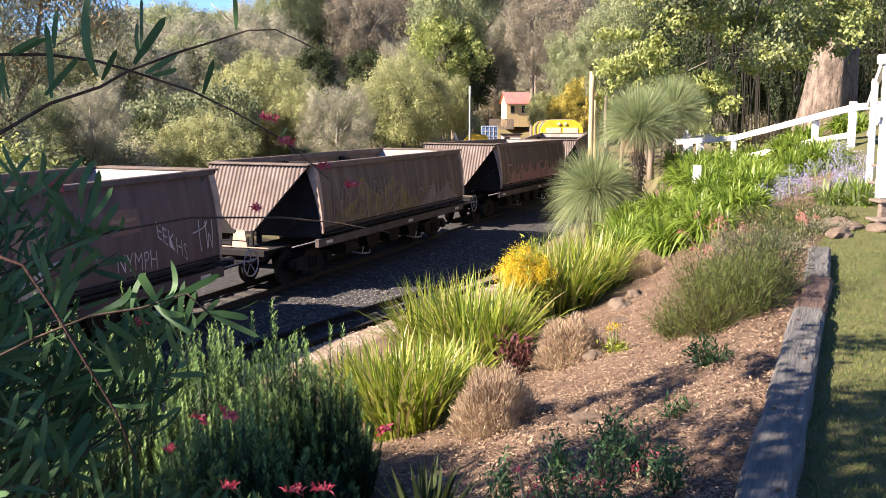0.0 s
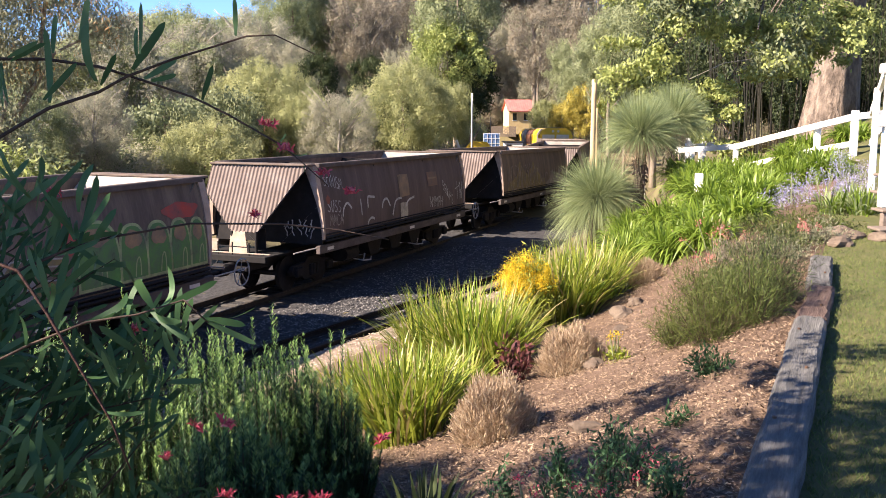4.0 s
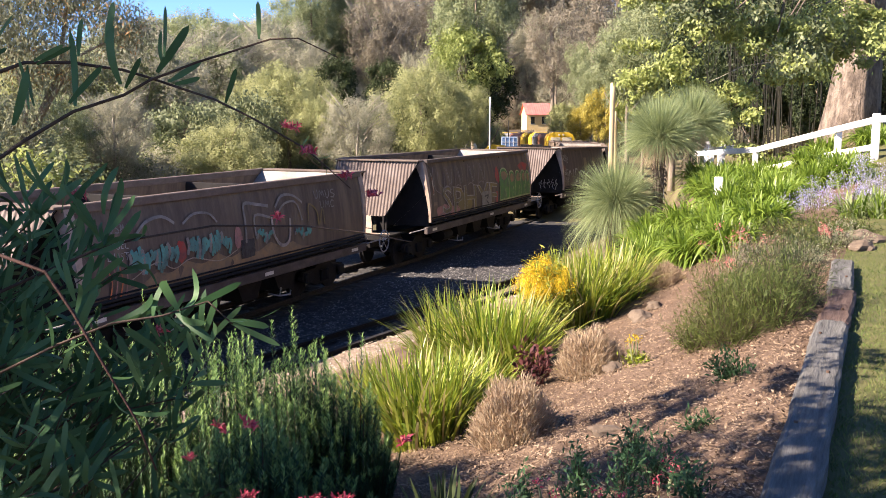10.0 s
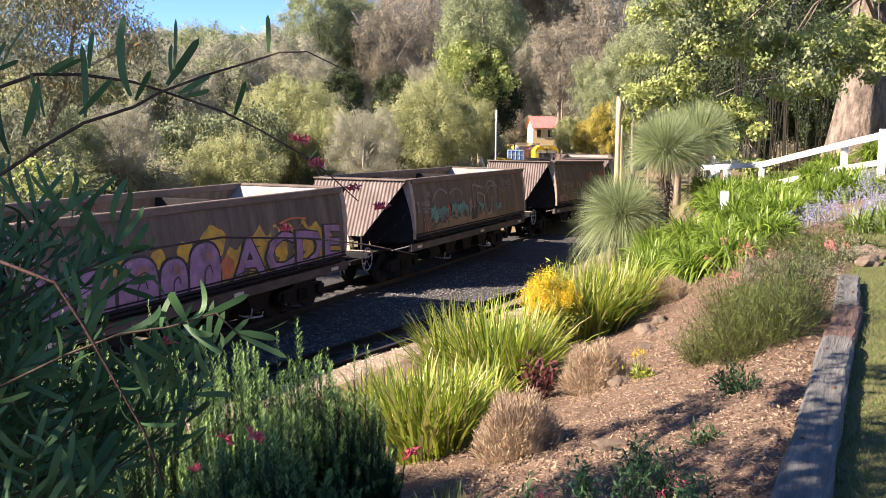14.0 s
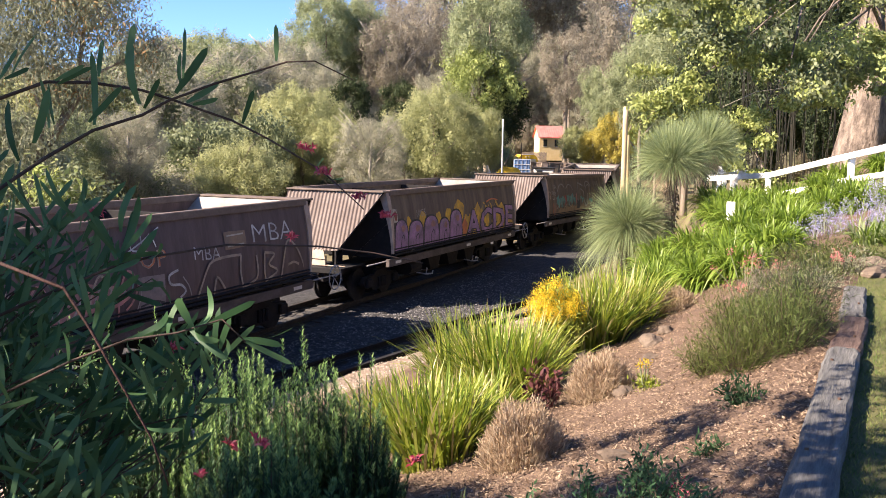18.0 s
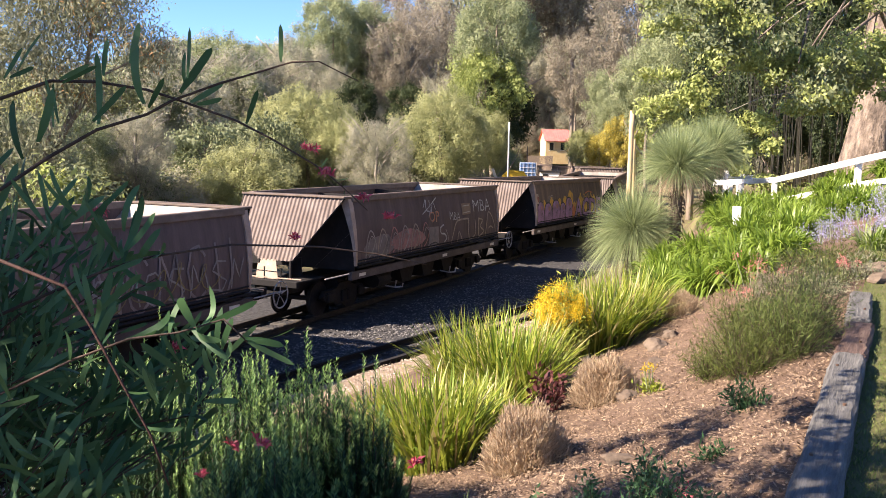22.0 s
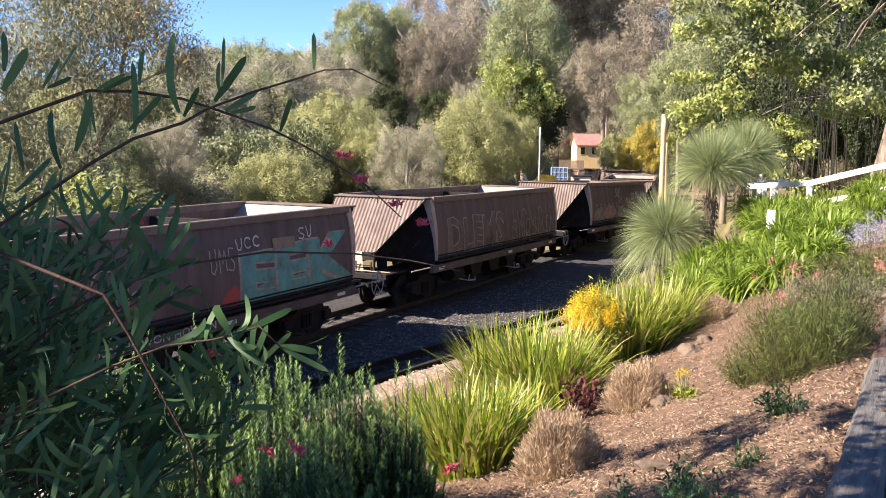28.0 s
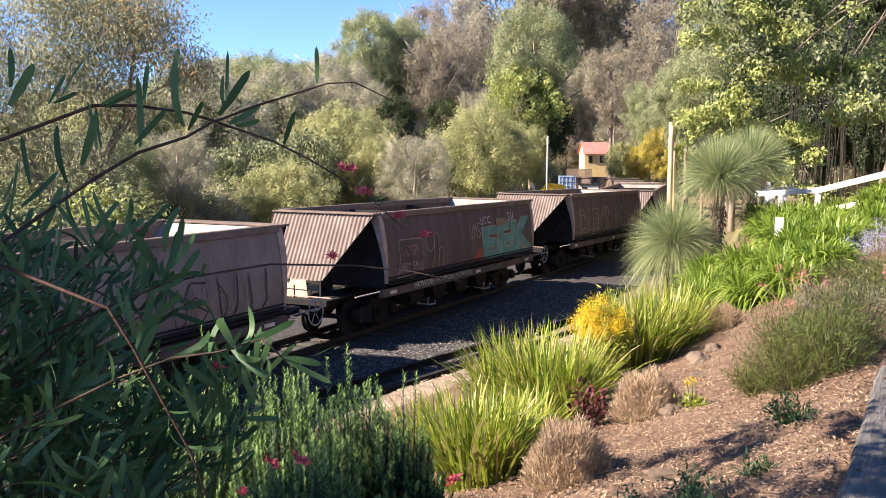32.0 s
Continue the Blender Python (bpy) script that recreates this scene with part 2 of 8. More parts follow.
leafmat("petal_yellow", (0.500, 0.330, 0.010), (0.650, 0.455, 0.020), (0.730, 0.560, 0.055), leaf=0.3)
leafmat("petal_violet", (0.25, 0.22, 0.46), (0.38, 0.35, 0.60), (0.52, 0.50, 0.70), leaf=0.3)
leafmat("petal_pink", (0.36, 0.09, 0.10), (0.52, 0.17, 0.17), (0.62, 0.30, 0.27), leaf=0.3)
leafmat("leaf_maroon", (0.040, 0.013, 0.016), (0.096, 0.031, 0.032), (0.176, 0.070, 0.056), leaf=0.2)


# ---- building tools ----
class Geo:
    """Collects vertices and faces for one mesh."""

    def __init__(self):
        self.v, self.f, self.n = [], [], 0

    def add(self, verts, faces):
        self.v.extend(tuple(p) for p in verts)
        self.f.extend(tuple(i + self.n for i in f) for f in faces)
        self.n = len(self.v)
        return self

    def box(self, x0, x1, y0, y1, z0, z1, c=0.0, m=None):
        """A box with chamfered edges."""
        if c <= 0:
            vs = [(x, y, z) for x in (x0, x1) for y in (y0, y1) for z in (z0, z1)]
            fs = [(0, 1, 3, 2), (4, 6, 7, 5), (0, 4, 5, 1), (2, 3, 7, 6), (0, 2, 6, 4), (1, 5, 7, 3)]
        else:
            vs, fs, ix = [], [], {}
            for i, (x, sx) in enumerate(((x0, 1), (x1, -1))):
                for j, (y, sy) in enumerate(((y0, 1), (y1, -1))):
                    for k, (z, sz) in enumerate(((z0, 1), (z1, -1))):
                        ix[i, j, k, 0] = len(vs)
                        vs.append((x, y + sy * c, z + sz * c))
                        ix[i, j, k, 1] = len(vs)
                        vs.append((x + sx * c, y, z + sz * c))
                        ix[i, j, k, 2] = len(vs)
                        vs.append((x + sx * c, y + sy * c, z))
                        t = (ix[i, j, k, 0], ix[i, j, k, 1], ix[i, j, k, 2])
                        fs.append(t if (i + j + k) % 2 else t[::-1])
            for i in (0, 1):
                fs.append(tuple(ix[i, j, k, 0] for j, k in ((0, 0), (0, 1), (1, 1), (1, 0))))
                fs.append(tuple(ix[j, i, k, 1] for j, k in ((0, 0), (0, 1), (1, 1), (1, 0))))
                fs.append(tuple(ix[j, k, i, 2] for j, k in ((0, 0), (0, 1), (1, 1), (1, 0))))
                for j in (0, 1):
                    fs.append((ix[i, j, 0, 0], ix[i, j, 0, 1], ix[i, j, 1, 1], ix[i, j, 1, 0]))
                    fs.append((ix[i, 0, j, 0], ix[i, 0, j, 2], ix[i, 1, j, 2], ix[i, 1, j, 0]))
                    fs.append((ix[0, i, j, 1], ix[0, i, j, 2], ix[1, i, j, 2], ix[1, i, j, 1]))
        if m is not None:
            vs = [m @ Vector(p) for p in vs]
        return self.add(vs, fs)

    def tube(self, pts, r, sides=6, r1=None, caps=True):
        """A tube along points, tapering from r to r1."""
        pts = [Vector(p) for p in pts]
        r1 = r if r1 is None else r1
        vs, fs = [], []
        for i, p in enumerate(pts):
            a = pts[min(i + 1, len(pts) - 1)] - pts[max(i - 1, 0)]
            a = a.normalized() if a.length > 1e-9 else Vector((0, 0, 1))
            b = a.cross(Vector((0, 0, 1)) if abs(a.z) < 0.9 else Vector((1, 0, 0))).normalized()
            c = a.cross(b)
            rr = r + (r1 - r) * i / max(1, len(pts) - 1)
            for k in range(sides):
                w = 2 * math.pi * k / sides
                vs.append(p + (b * math.cos(w) + c * math.sin(w)) * rr)
        for i in range(len(pts) - 1):
            for k in range(sides):
                k2 = (k + 1) % sides
                fs.append((i * sides + k, i * sides + k2, (i + 1) * sides + k2, (i + 1) * sides + k))
        if caps:
            fs.append(tuple(range(sides))[::-1])
            fs.append(tuple((len(pts) - 1) * sides + k for k in range(sides)))
        return self.add(vs, fs)

    def grid(self, rows):
        """A sheet through rows of points."""
        w = len(rows[0])
        vs = [p for row in rows for p in row]
        fs = [(i * w + k, i * w + k + 1, (i + 1) * w + k + 1, (i + 1) * w + k) for i in range(len(rows) - 1) for k in range(w - 1)]
        return self.add(vs, fs)

    def prism(self, poly, axis, a, b):
        """A polygon in two axes, pushed along the third from a to b."""
        def at(p, h):
            return {"x": (h, p[0], p[1]), "y": (p[0], h, p[1]), "z": (p[0], p[1], h)}[axis]
        n = len(poly)
        vs = [at(p, a) for p in poly] + [at(p, b) for p in poly]
        fs = [tuple(range(n))[::-1], tuple(range(n, 2 * n))] + [(i, (i + 1) % n, n + (i + 1) % n, n + i) for i in range(n)]
        return self.add(vs, fs)

    def mesh(self, name, material=None, smooth=False):
        me = bpy.data.meshes.new(name)
        me.from_pydata([tuple(p) for p in self.v], [], self.f)
        if material:
            me.materials.append(material)
        bm = bmesh.new()
        bm.from_mesh(me)
        bmesh.ops.recalc_face_normals(bm, faces=bm.faces)
        bm.to_mesh(me)
        bm.free()
        if smooth:
            me.polygons.foreach_set("use_smooth", [True] * len(me.polygons))
        me.update()
        return me


def part(name, geo, material, parent, label="", smooth=False):
    """One mesh object under a thing or a part."""
    ob = new(name, geo.mesh(name, material, smooth) if isinstance(geo, Geo) else geo)
    ob.parent = parent
    return tagged(ob, label)


def thing(name, geo, material, m=None, label="", category="", group="", kind="", smooth=False):
    """A top-level object: a mesh, or an empty where geo is None."""
    ob = new(name, None if geo is None else geo.mesh(name, material, smooth) if isinstance(geo, Geo) else geo)
    if m is not None:
        ob.matrix_basis = m
    return tagged(ob, label, category, group, kind)


def blades(name, root, tip, width, side, material, bend=None, seg=1, start=0.6, blunt=3):
    """Many flat blades in one mesh: arrays of roots, tips, widths and side vectors; bend adds a droop at the middle."""
    root, tip, side = np.asarray(root, float), np.asarray(tip, float), np.asarray(side, float)
    n = len(root)
    width = np.broadcast_to(np.asarray(width, float), (n,))[:, None]
    side = side / (np.linalg.norm(side, axis=1)[:, None] + 1e-9)
    if seg == 1:
        mid = (root + tip) / 2 + (0 if bend is None else bend)
        v = np.stack([root, mid - side * width / 2, tip, mid + side * width / 2], 1)
        me = quads(name, v.reshape(-1, 3), np.arange(4 * n).reshape(n, 4), material)
    else:
        rows = []
        for i in range(seg + 1):
            t = i / seg
            p = root * (1 - t) + tip * t
            if bend is not None:
                p = p + bend * (4 * t * (1 - t))
            w = width * (start + (1 - start) * min(1, t * 3)) * (1 - t ** blunt) * 0.5
            rows.append(np.stack([p - side * w, p + side * w], 1))
        v = np.stack(rows, 1).reshape(-1, 3)
        k = np.arange(n)[:, None, None] * 2 * (seg + 1) + np.arange(seg)[None, :, None] * 2
        me = quads(name, v, (k + np.array([0, 1, 3, 2])).reshape(-1, 4), material)
    return me


def quads(name, v, f, material):
    me = bpy.data.meshes.new(name)
    me.vertices.add(len(v))
    me.vertices.foreach_set("co", np.asarray(v, np.float32).ravel())
    me.loops.add(f.size)
    me.loops.foreach_set("vertex_index", f.astype(np.int32).ravel())
    me.polygons.add(len(f))
    me.polygons.foreach_set("loop_start", np.arange(0, f.size, f.shape[1], dtype=np.int32))
    me.materials.append(material)
    me.update(calc_edges=True)
    me.validate()
    return me


def rnd(n, rng):
    """Random unit vectors."""
    v = rng.normal(size=(n, 3))
    return v / np.linalg.norm(v, axis=1)[:, None]


def smooth01(t):
    t = min(1.0, max(0.0, t))
    return t * t * (3 - 2 * t)


# ---- plan: track, ground ----
AX, NX = Vector((0.3527, 0.9357)), Vector((0.9357, -0.3527))   # along the straight track, and to its right
U0 = -13.61          # the track's centre line
S_ARC, R_ARC = 46.5, 75.0
HEAD0 = math.atan2(AX.x, AX.y)


def track(s):
    """Place, height and heading of the main track's centre line at s metres."""
    if s <= S_ARC:
        p, h = NX * U0 + AX * s, HEAD0
    else:
        p0 = NX * U0 + AX * S_ARC
        turn1, turn2, run = radians(16.5), radians(60), 25.0
        l1, l2 = R_ARC * turn1, 130.0 * turn2
        a = min(s - S_ARC, l1)
        c = p0 - Vector((math.cos(HEAD0), -math.sin(HEAD0))) * R_ARC
        h = HEAD0 - a / R_ARC
        p = c + Vector((math.cos(h), -math.sin(h))) * R_ARC
        rest = s - S_ARC - l1
        if rest > 0:
            b = min(rest, run)
            p = p + Vector((math.sin(h), math.cos(h))) * b
            rest -= b
        if rest > 0:
            b = min(rest, l2)
            c = p - Vector((math.cos(h), -math.sin(h))) * 130.0
            h = h - b / 130.0
            p = c + Vector((math.cos(h), -math.sin(h))) * 130.0
            rest -= b
        if rest > 0:
            p = p + Vector((math.sin(h), math.cos(h))) * rest
    return p, -0.10 * smooth01((s - 24.0) / 10.0) - 0.35 * smooth01((s - 40.0) / 16.0) - 0.0216 * min(65.0, max(0.0, s - 66.0)), h


TRACK_PTS = [(s, track(s)) for s in range(-60, 300, 4)]
_tp = np.array([(p.x, p.y) for s, (p, z, h) in TRACK_PTS])
_tz = np.array([z for s, (p, z, h) in TRACK_PTS])


def track_near(x, y):
    """Distance to the main track, and its rail height there."""
    d = np.hypot(_tp[:, 0] - x, _tp[:, 1] - y)
    i = int(d.argmin())
    return float(d[i]), float(_tz[i])


LAWN = 3.12


def foot_u(v):
    return -7.9 + 0.19 * (min(v, 27.0) - 16.3)


def top_u(v):
    return -0.28 - 0.2 * max(0.0, min(v, 32.0) - 11.0)


def ground_z(x, y):
    u, v = NX.x * x + NX.y * y, AX.x * x + AX.y * y
    ut = top_u(v)
    uf = min(foot_u(v), ut - 1.6)
    rise = 0.08 * min(max(v - 12.0, 0.0), 16.0) * min(max((u + 1.5) / 2.5, 0.0), 1.6)
    top = LAWN + rise
    if u >= ut:
        z = top
    elif u <= uf:
        z = 0.05
    else:
        t = (u - uf) / (ut - uf)
        z = 0.05 + (top - 0.05) * (t + 0.05 * math.sin(2 * math.pi * t))
    if v > 40:
        z *= 1 - 0.75 * smooth01((v - 40) / 30)
    d, tz = track_near(x, y)
    hill = 0.21 * min(45.0, max(0.0, -u - 31.0)) + 0.30 * max(0.0, y - 165.0) * smooth01((x / max(y, 1.0) + 0.24) / 0.12) + 0.22 * max(0.0, x - 32.0) * smooth01((y - 40) / 30)
    hill = hill * smooth01((d - 7.0) / 24.0)
    hill = 62.0 * (1 - math.exp(-hill / 62.0))
    if hill > 0.5:
        hill += 1.6 * noise.noise(Vector((x * 0.04, y * 0.04, 0.0)))
    far = smooth01((y - 55) / 40) * min(0.0, tz)
    return z + hill + far * (1 if z < 0.6 else 0.4)


def ground_sheet(name, us, vs, lift, material, label, cut=None, category="ground"):
    """A sheet in the plan's u, v grid that follows the ground."""
    g = Geo()
    rows = []
    for v in vs:
        row = []
        for u in us:
            p = NX * u + AX * v
            row.append((p.x, p.y, ground_z(p.x, p.y) + lift(u, v)))
        rows.append(row)
    g.grid(rows)
    return thing(name, g, material, label=label, category=category, kind="structure", smooth=True)


def frange(a, b, n):
    return [a + (b - a) * i / (n - 1) for i in range(n)]


_us = [-900, -500, -320, -230, -180] + frange(-150, -20, 50) + frange(-19, 8, 60) + frange(10, 60, 20) + [80, 130, 240, 500, 900]
_vs = [-700, -300, -120, -60, -30] + frange(-15, 45, 75) + frange(48, 190, 60) + [210, 250, 320, 450, 700, 1100]
ground_sheet("ground", _us, _vs, lambda u, v: -0.02 - 0.25 * smooth01((-7.5 - u) / 2) * smooth01((u + 20) / 2) * smooth01((48 - v) / 5), M["soil"],
             "dry grass and soil, rising to a wooded hillside")


def strip(name, ua, ub, va, vb, nu, nv, lift, material, label, category, top=None):
    """A strip of surface between two lines ua(v) and ub(v), lying on the ground."""
    g, rows = Geo(), []
    for v in frange(va, vb, nv):
        row = []
        for k in range(nu):
            u = ua(v) + (ub(v) - ua(v)) * k / (nu - 1)
            p = NX * u + AX * v
            z = (ground_z(p.x, p.y) if top is None else top(u, v)) + lift(u, v)
            row.append((p.x, p.y, z))
        rows.append(row)
    g.grid(rows)
    return thing(name, g, material, label=label, category=category, kind="structure", smooth=True)


def edge_u(v):
    """The line of the sleeper edging."""
    return -0.122 + 0.0323 * (v - 3.85)


strip("lawn", lambda v: edge_u(v) - 0.05, lambda v: 7.5, -6, 40, 20, 60, lambda u, v: 0.015, M["grass"], "mown lawn of short dry green grass", "lawn")
strip("garden_bed", lambda v: foot_u(v) - 0.1, lambda v: edge_u(v) - 0.04, -4, 30, 48, 110,
      lambda u, v: 0.02 + 0.05 * noise.noise(Vector((u * 1.3, v * 1.3, 3.0))) + 0.02 * noise.noise(Vector((u * 5, v * 5, 8.0))),
      M["mulch"], "sloping garden bed covered in brown bark mulch", "garden bed")


# ---- tracks ----
def ribbon_track(name, sa, sb, step, shape, material, label, at, category="track", parent=None):
    """A profile of (across, up) points swept along a line at(s)."""
    g, rows = Geo(), []
    n = int((sb - sa) / step) + 1
    for i in range(n + 1):
        s = sa + (sb - sa) * i / n
        p, z, h = at(s)
        nx = Vector((math.cos(h), -math.sin(h)))
        rows.append([(p.x + nx.x * a, p.y + nx.y * a, z + b) for a, b in shape])
    g.grid(rows)
    if parent is not None:
        return part(name, g, material, parent, label)
    return thing(name, g, material, label=label, category=category, kind="structure")


def siding(s):
    """The siding beside the main track; s runs along it."""
    h = HEAD0 + radians(9.5)
    p = NX * -9.2 + AX * 16.2 + Vector((math.sin(h), math.cos(h))) * (s - 16.2) - Vector((math.cos(h), -math.sin(h))) * 0.55
    return p, 0.0, h


def siding_u(v):
    return -9.75 + math.tan(radians(9.5)) * (v - 16.2)


RAIL = [(-0.07, -0.15), (-0.07, -0.135), (-0.012, -0.12), (-0.012, -0.04), (-0.035, -0.03), (-0.035, 0.0), (0.035, 0.0), (0.035, -0.03), (0.012, -0.04), (0.012, -0.12), (0.07, -0.135), (0.07, -0.15)]
ballast = strip("ballast_bed", lambda v: -16.6, lambda v: min(foot_u(v) - 0.05, -6.2), -14, 46, 60, 220,
                lambda u, v: -0.19 + 0.05 * noise.noise(Vector((u * 4, v * 4, 1.0))) + 0.05 * noise.noise(Vector((u * 11, v * 11, 1.0))) + 0.05 * smooth01((u + 9.5) / 1.5),
                M["ballast"], "dark grey crushed-stone ballast under the tracks", "ballast", top=lambda u, v: 0.0)
ribbon_track("ballast_far", 44, 290, 4, [(-4.5, -0.8), (-2.4, -0.22), (2.4, -0.22), (4.5, -0.8)], M["ballast"], "grey ballast shoulder of the curving track", track, "ballast")
main_track = thing("railway_track", None, None, label="narrow-gauge railway track on timber ties in dark ballast", category="railway track", kind="structure")
side_track = thing("siding_track", None, None, label="siding rails half sunk in ballast, coloured near-black for shade", category="railway track", kind="structure")
for o in (-0.57, 0.57):
    ribbon_track("rail", -40, 280, 3, [(a + o, b) for a, b in RAIL], M["rail_dark"], "", track, parent=main_track)
    # siding rails near-black, the near one enlarged, to stand for a shadowed gap
    ribbon_track("rail", -6, 27, 3, [(a * (1.6 if o > 0 else 1.0) + o, b * (1.5 if o > 0 else 1.0) + (0.14 if o > 0 else 0.06)) for a, b in RAIL], M["under"], "", siding, parent=side_track)
_tie = Geo().box(-1.0, 1.0, -0.11, 0.11, -0.29, -0.165, 0.012).mesh("tie", M["tie"])
for i in range(70):
    s = -2 + i * 0.68
    p, z, h = track(s)
    o = part("tie", _tie, None, main_track)
    o.matrix_basis = Matrix.Translation((p.x, p.y, z)) @ Matrix.Rotation(-h, 4, "Z")
strip("gravel_path", lambda v: siding_u(v) + 0.75, lambda v: foot_u(v) + 0.25, 2, 26, 8, 60,
      lambda u, v: 0.03 + 0.03 * noise.noise(Vector((u * 3, v * 3, 4.0))), M["gravel"], "sunlit strip of pale gravel beside the siding", "path")


# ---- the train ----
PITCH = 15.58
HALF = 5.375          # half the length of a wagon's side sheets


def train_s(t):
    """Way of the leading reference wagon along the track; the train slows a little."""
    return 22.33 + 3.9886 * t - 0.025338 * t ** 2 + 0.00020945 * t ** 3 + 5.825


def side_y(z):
    """Half width of the bowed wagon side at height z."""
    t = (z - 1.25) / 1.85      # widest low down
    return 1.395 + 0.10 * t - 0.245 * t * t


def side_sheet(sgn, top):
    """The bowed side with faint vertical panel seams and shallow dents."""
    g = Geo()
    zs = [1.40 + (top - 0.10 - 1.40) * i / 10 for i in range(11)]
    for off in (0.0, -0.045):
        g.grid([[(-HALF + 2 * HALF * i / 48, sgn * (side_y(z) + off + (0.006 if i % 8 == 4 and 0 < k < 10 else 0) + 0.006 * noise.noise(Vector((i * 0.35, k * 0.5, top)))), z) for i in range(49)] for k, z in enumerate(zs)])
    for x in (-HALF, HALF):
        g.grid([[(x, sgn * side_y(z), z) for z in zs], [(x, sgn * (side_y(z) - 0.045), z) for z in zs]])
    return g


def end_post(sgn, end, top):
    """Curved edge plate at the end of a side sheet, coloured pale as sunlit."""
    g = Geo()
    zs = [1.38 + (top - 0.07 - 1.38) * i / 8 for i in range(9)]
    x0 = end * (HALF + 0.002)
    xs = {z: end * (HALF + 0.03 + 0.19 * min(1.0, 0.12 + 1.3 * (z - zs[0]) / (zs[-1] - zs[0]))) for z in zs}      # narrows to its foot
    out = [(xs[z], sgn * (side_y(z) + 0.03), z) for z in zs]
    inn = [(xs[z], sgn * (side_y(z) - 0.03 - 0.15 * max(0.0, (z - 1.38) / 1.75) ** 2), z) for z in zs]
    g.grid([out, inn])
    g.grid([[(x0, p[1], p[2]) for p in out], [(x0, p[1], p[2]) for p in inn]])
    g.grid([out, [(x0, p[1], p[2]) for p in out]])
    g.grid([inn, [(x0, p[1], p[2]) for p in inn]])
    return g


def hood_at(end, shape, y, z):
    """A point on the plane of the sloping end sheet."""
    return (end * (HALF + 0.36 + shape["slope"] * (shape["top"] - z)), y, z)


def hood(end, shape):
    """Corrugated sheet that slopes out and down from the top of the body's end: full width to the shoulder, then narrowing to its foot."""
    g = Geo()
    wt, wb, zt, zc, zf = shape["width"], shape["foot_width"], shape["top"], shape["shoulder"], shape["foot"]
    n = 26 * 6
    rows = []
    for i in range(n + 1):
        y = -wt + 2 * wt * i / n
        low = zf if abs(y) <= wb else zf + ((zc if y > 0 else zt - 0.05) - zf) * (abs(y) - wb) / (wt - wb)      # the near edge tapers from the top
        wave = 0.019 * math.sin(2 * math.pi * i / 6)
        row = []
        for k in range(3):
            x, _, z = hood_at(end, shape, y, zt - 0.03 + (low - zt + 0.03) * k / 2)
            row.append((x + end * wave, y, z))
        rows.append(row)
    g.grid(rows)
    g.grid([[(x - end * 0.02, y, z - 0.012) for x, y, z in r] for r in rows])
    return g


def hood_edge(end, sgn, shape):
    """The dark folded edge of the sloping sheet."""
    wt, wb = shape["width"], shape["foot_width"]
    pts = [hood_at(end, shape, sgn * (wt - 0.01), shape["top"] - 0.06)] + ([hood_at(end, shape, wt - 0.01, shape["shoulder"])] if sgn > 0 else []) + [hood_at(end, shape, sgn * wb, shape["foot"] - 0.01)]
    return Geo().tube([(x - end * 0.03, y, z) for x, y, z in pts], 0.022, 5)


def end_closure(end, top):
    """End wall below the sloping sheet; its near-black colour stands in for shade."""
    g = Geo()
    zs = [1.25 + (top - 0.12 - 1.25) * k / 6 for k in range(7)]
    poly = [(-side_y(z) + 0.05, z) for z in zs] + [(side_y(z) - 0.05, z) for z in zs[::-1]]
    g.prism(poly, "x", end * (HALF - 0.06), end * (HALF - 0.01))
    return g


def chute_plate(end, shape):
    """Plate carrying on below the sloping sheet's foot to the deck, coloured sunlit-pale."""
    wb, zf = shape["foot_width"], shape["foot"]
    x0 = hood_at(end, shape, 0, zf)[0]
    g, th = Geo(), 0.012 * end
    face = [(x0, wb, zf + 0.02), (x0, -0.02, zf + 0.02), (x0 + end * 0.12, -0.14, 1.08), (x0 + end * 0.12, wb, 1.08)]
    g.add(face + [(x - th, y, z) for x, y, z in face], [(0, 1, 2, 3), (7, 6, 5, 4), (0, 4, 5, 1), (1, 5, 6, 2), (2, 6, 7, 3), (3, 7, 4, 0)])
    return g


def hopper_inside(top):
    g = Geo()
    for end in (-1, 1):
        g.grid([[(end * (HALF - 0.08), y, top - 0.06) for y in (-1.27, 1.27)], [(end * (HALF - 1.9), y, 1.3) for y in (-1.25, 1.25)]])
    for sgn in (-1, 1):
        g.grid([[(x, sgn * 1.30, 2.3) for x in (-HALF, HALF)], [(x, sgn * 0.3, 1.2) for x in (-HALF, HALF)]])
    g.box(-HALF + 2, HALF - 2, -0.5, 0.5, 1.18, 1.24)
    return g


def wheel_geo():
    g = Geo()
    for y0, y1, r in ((-0.60, -0.57, 0.47), (-0.57, -0.47, 0.43)):
        for s in (-1, 1):
            n = 20
            g.prism([(r * math.cos(2 * math.pi * k / n), r * math.sin(2 * math.pi * k / n)) for k in range(n)], "y", s * y0, s * y1)
    g.tube([(0, -0.75, 0), (0, 0.75, 0)], 0.07, 8)
    return g


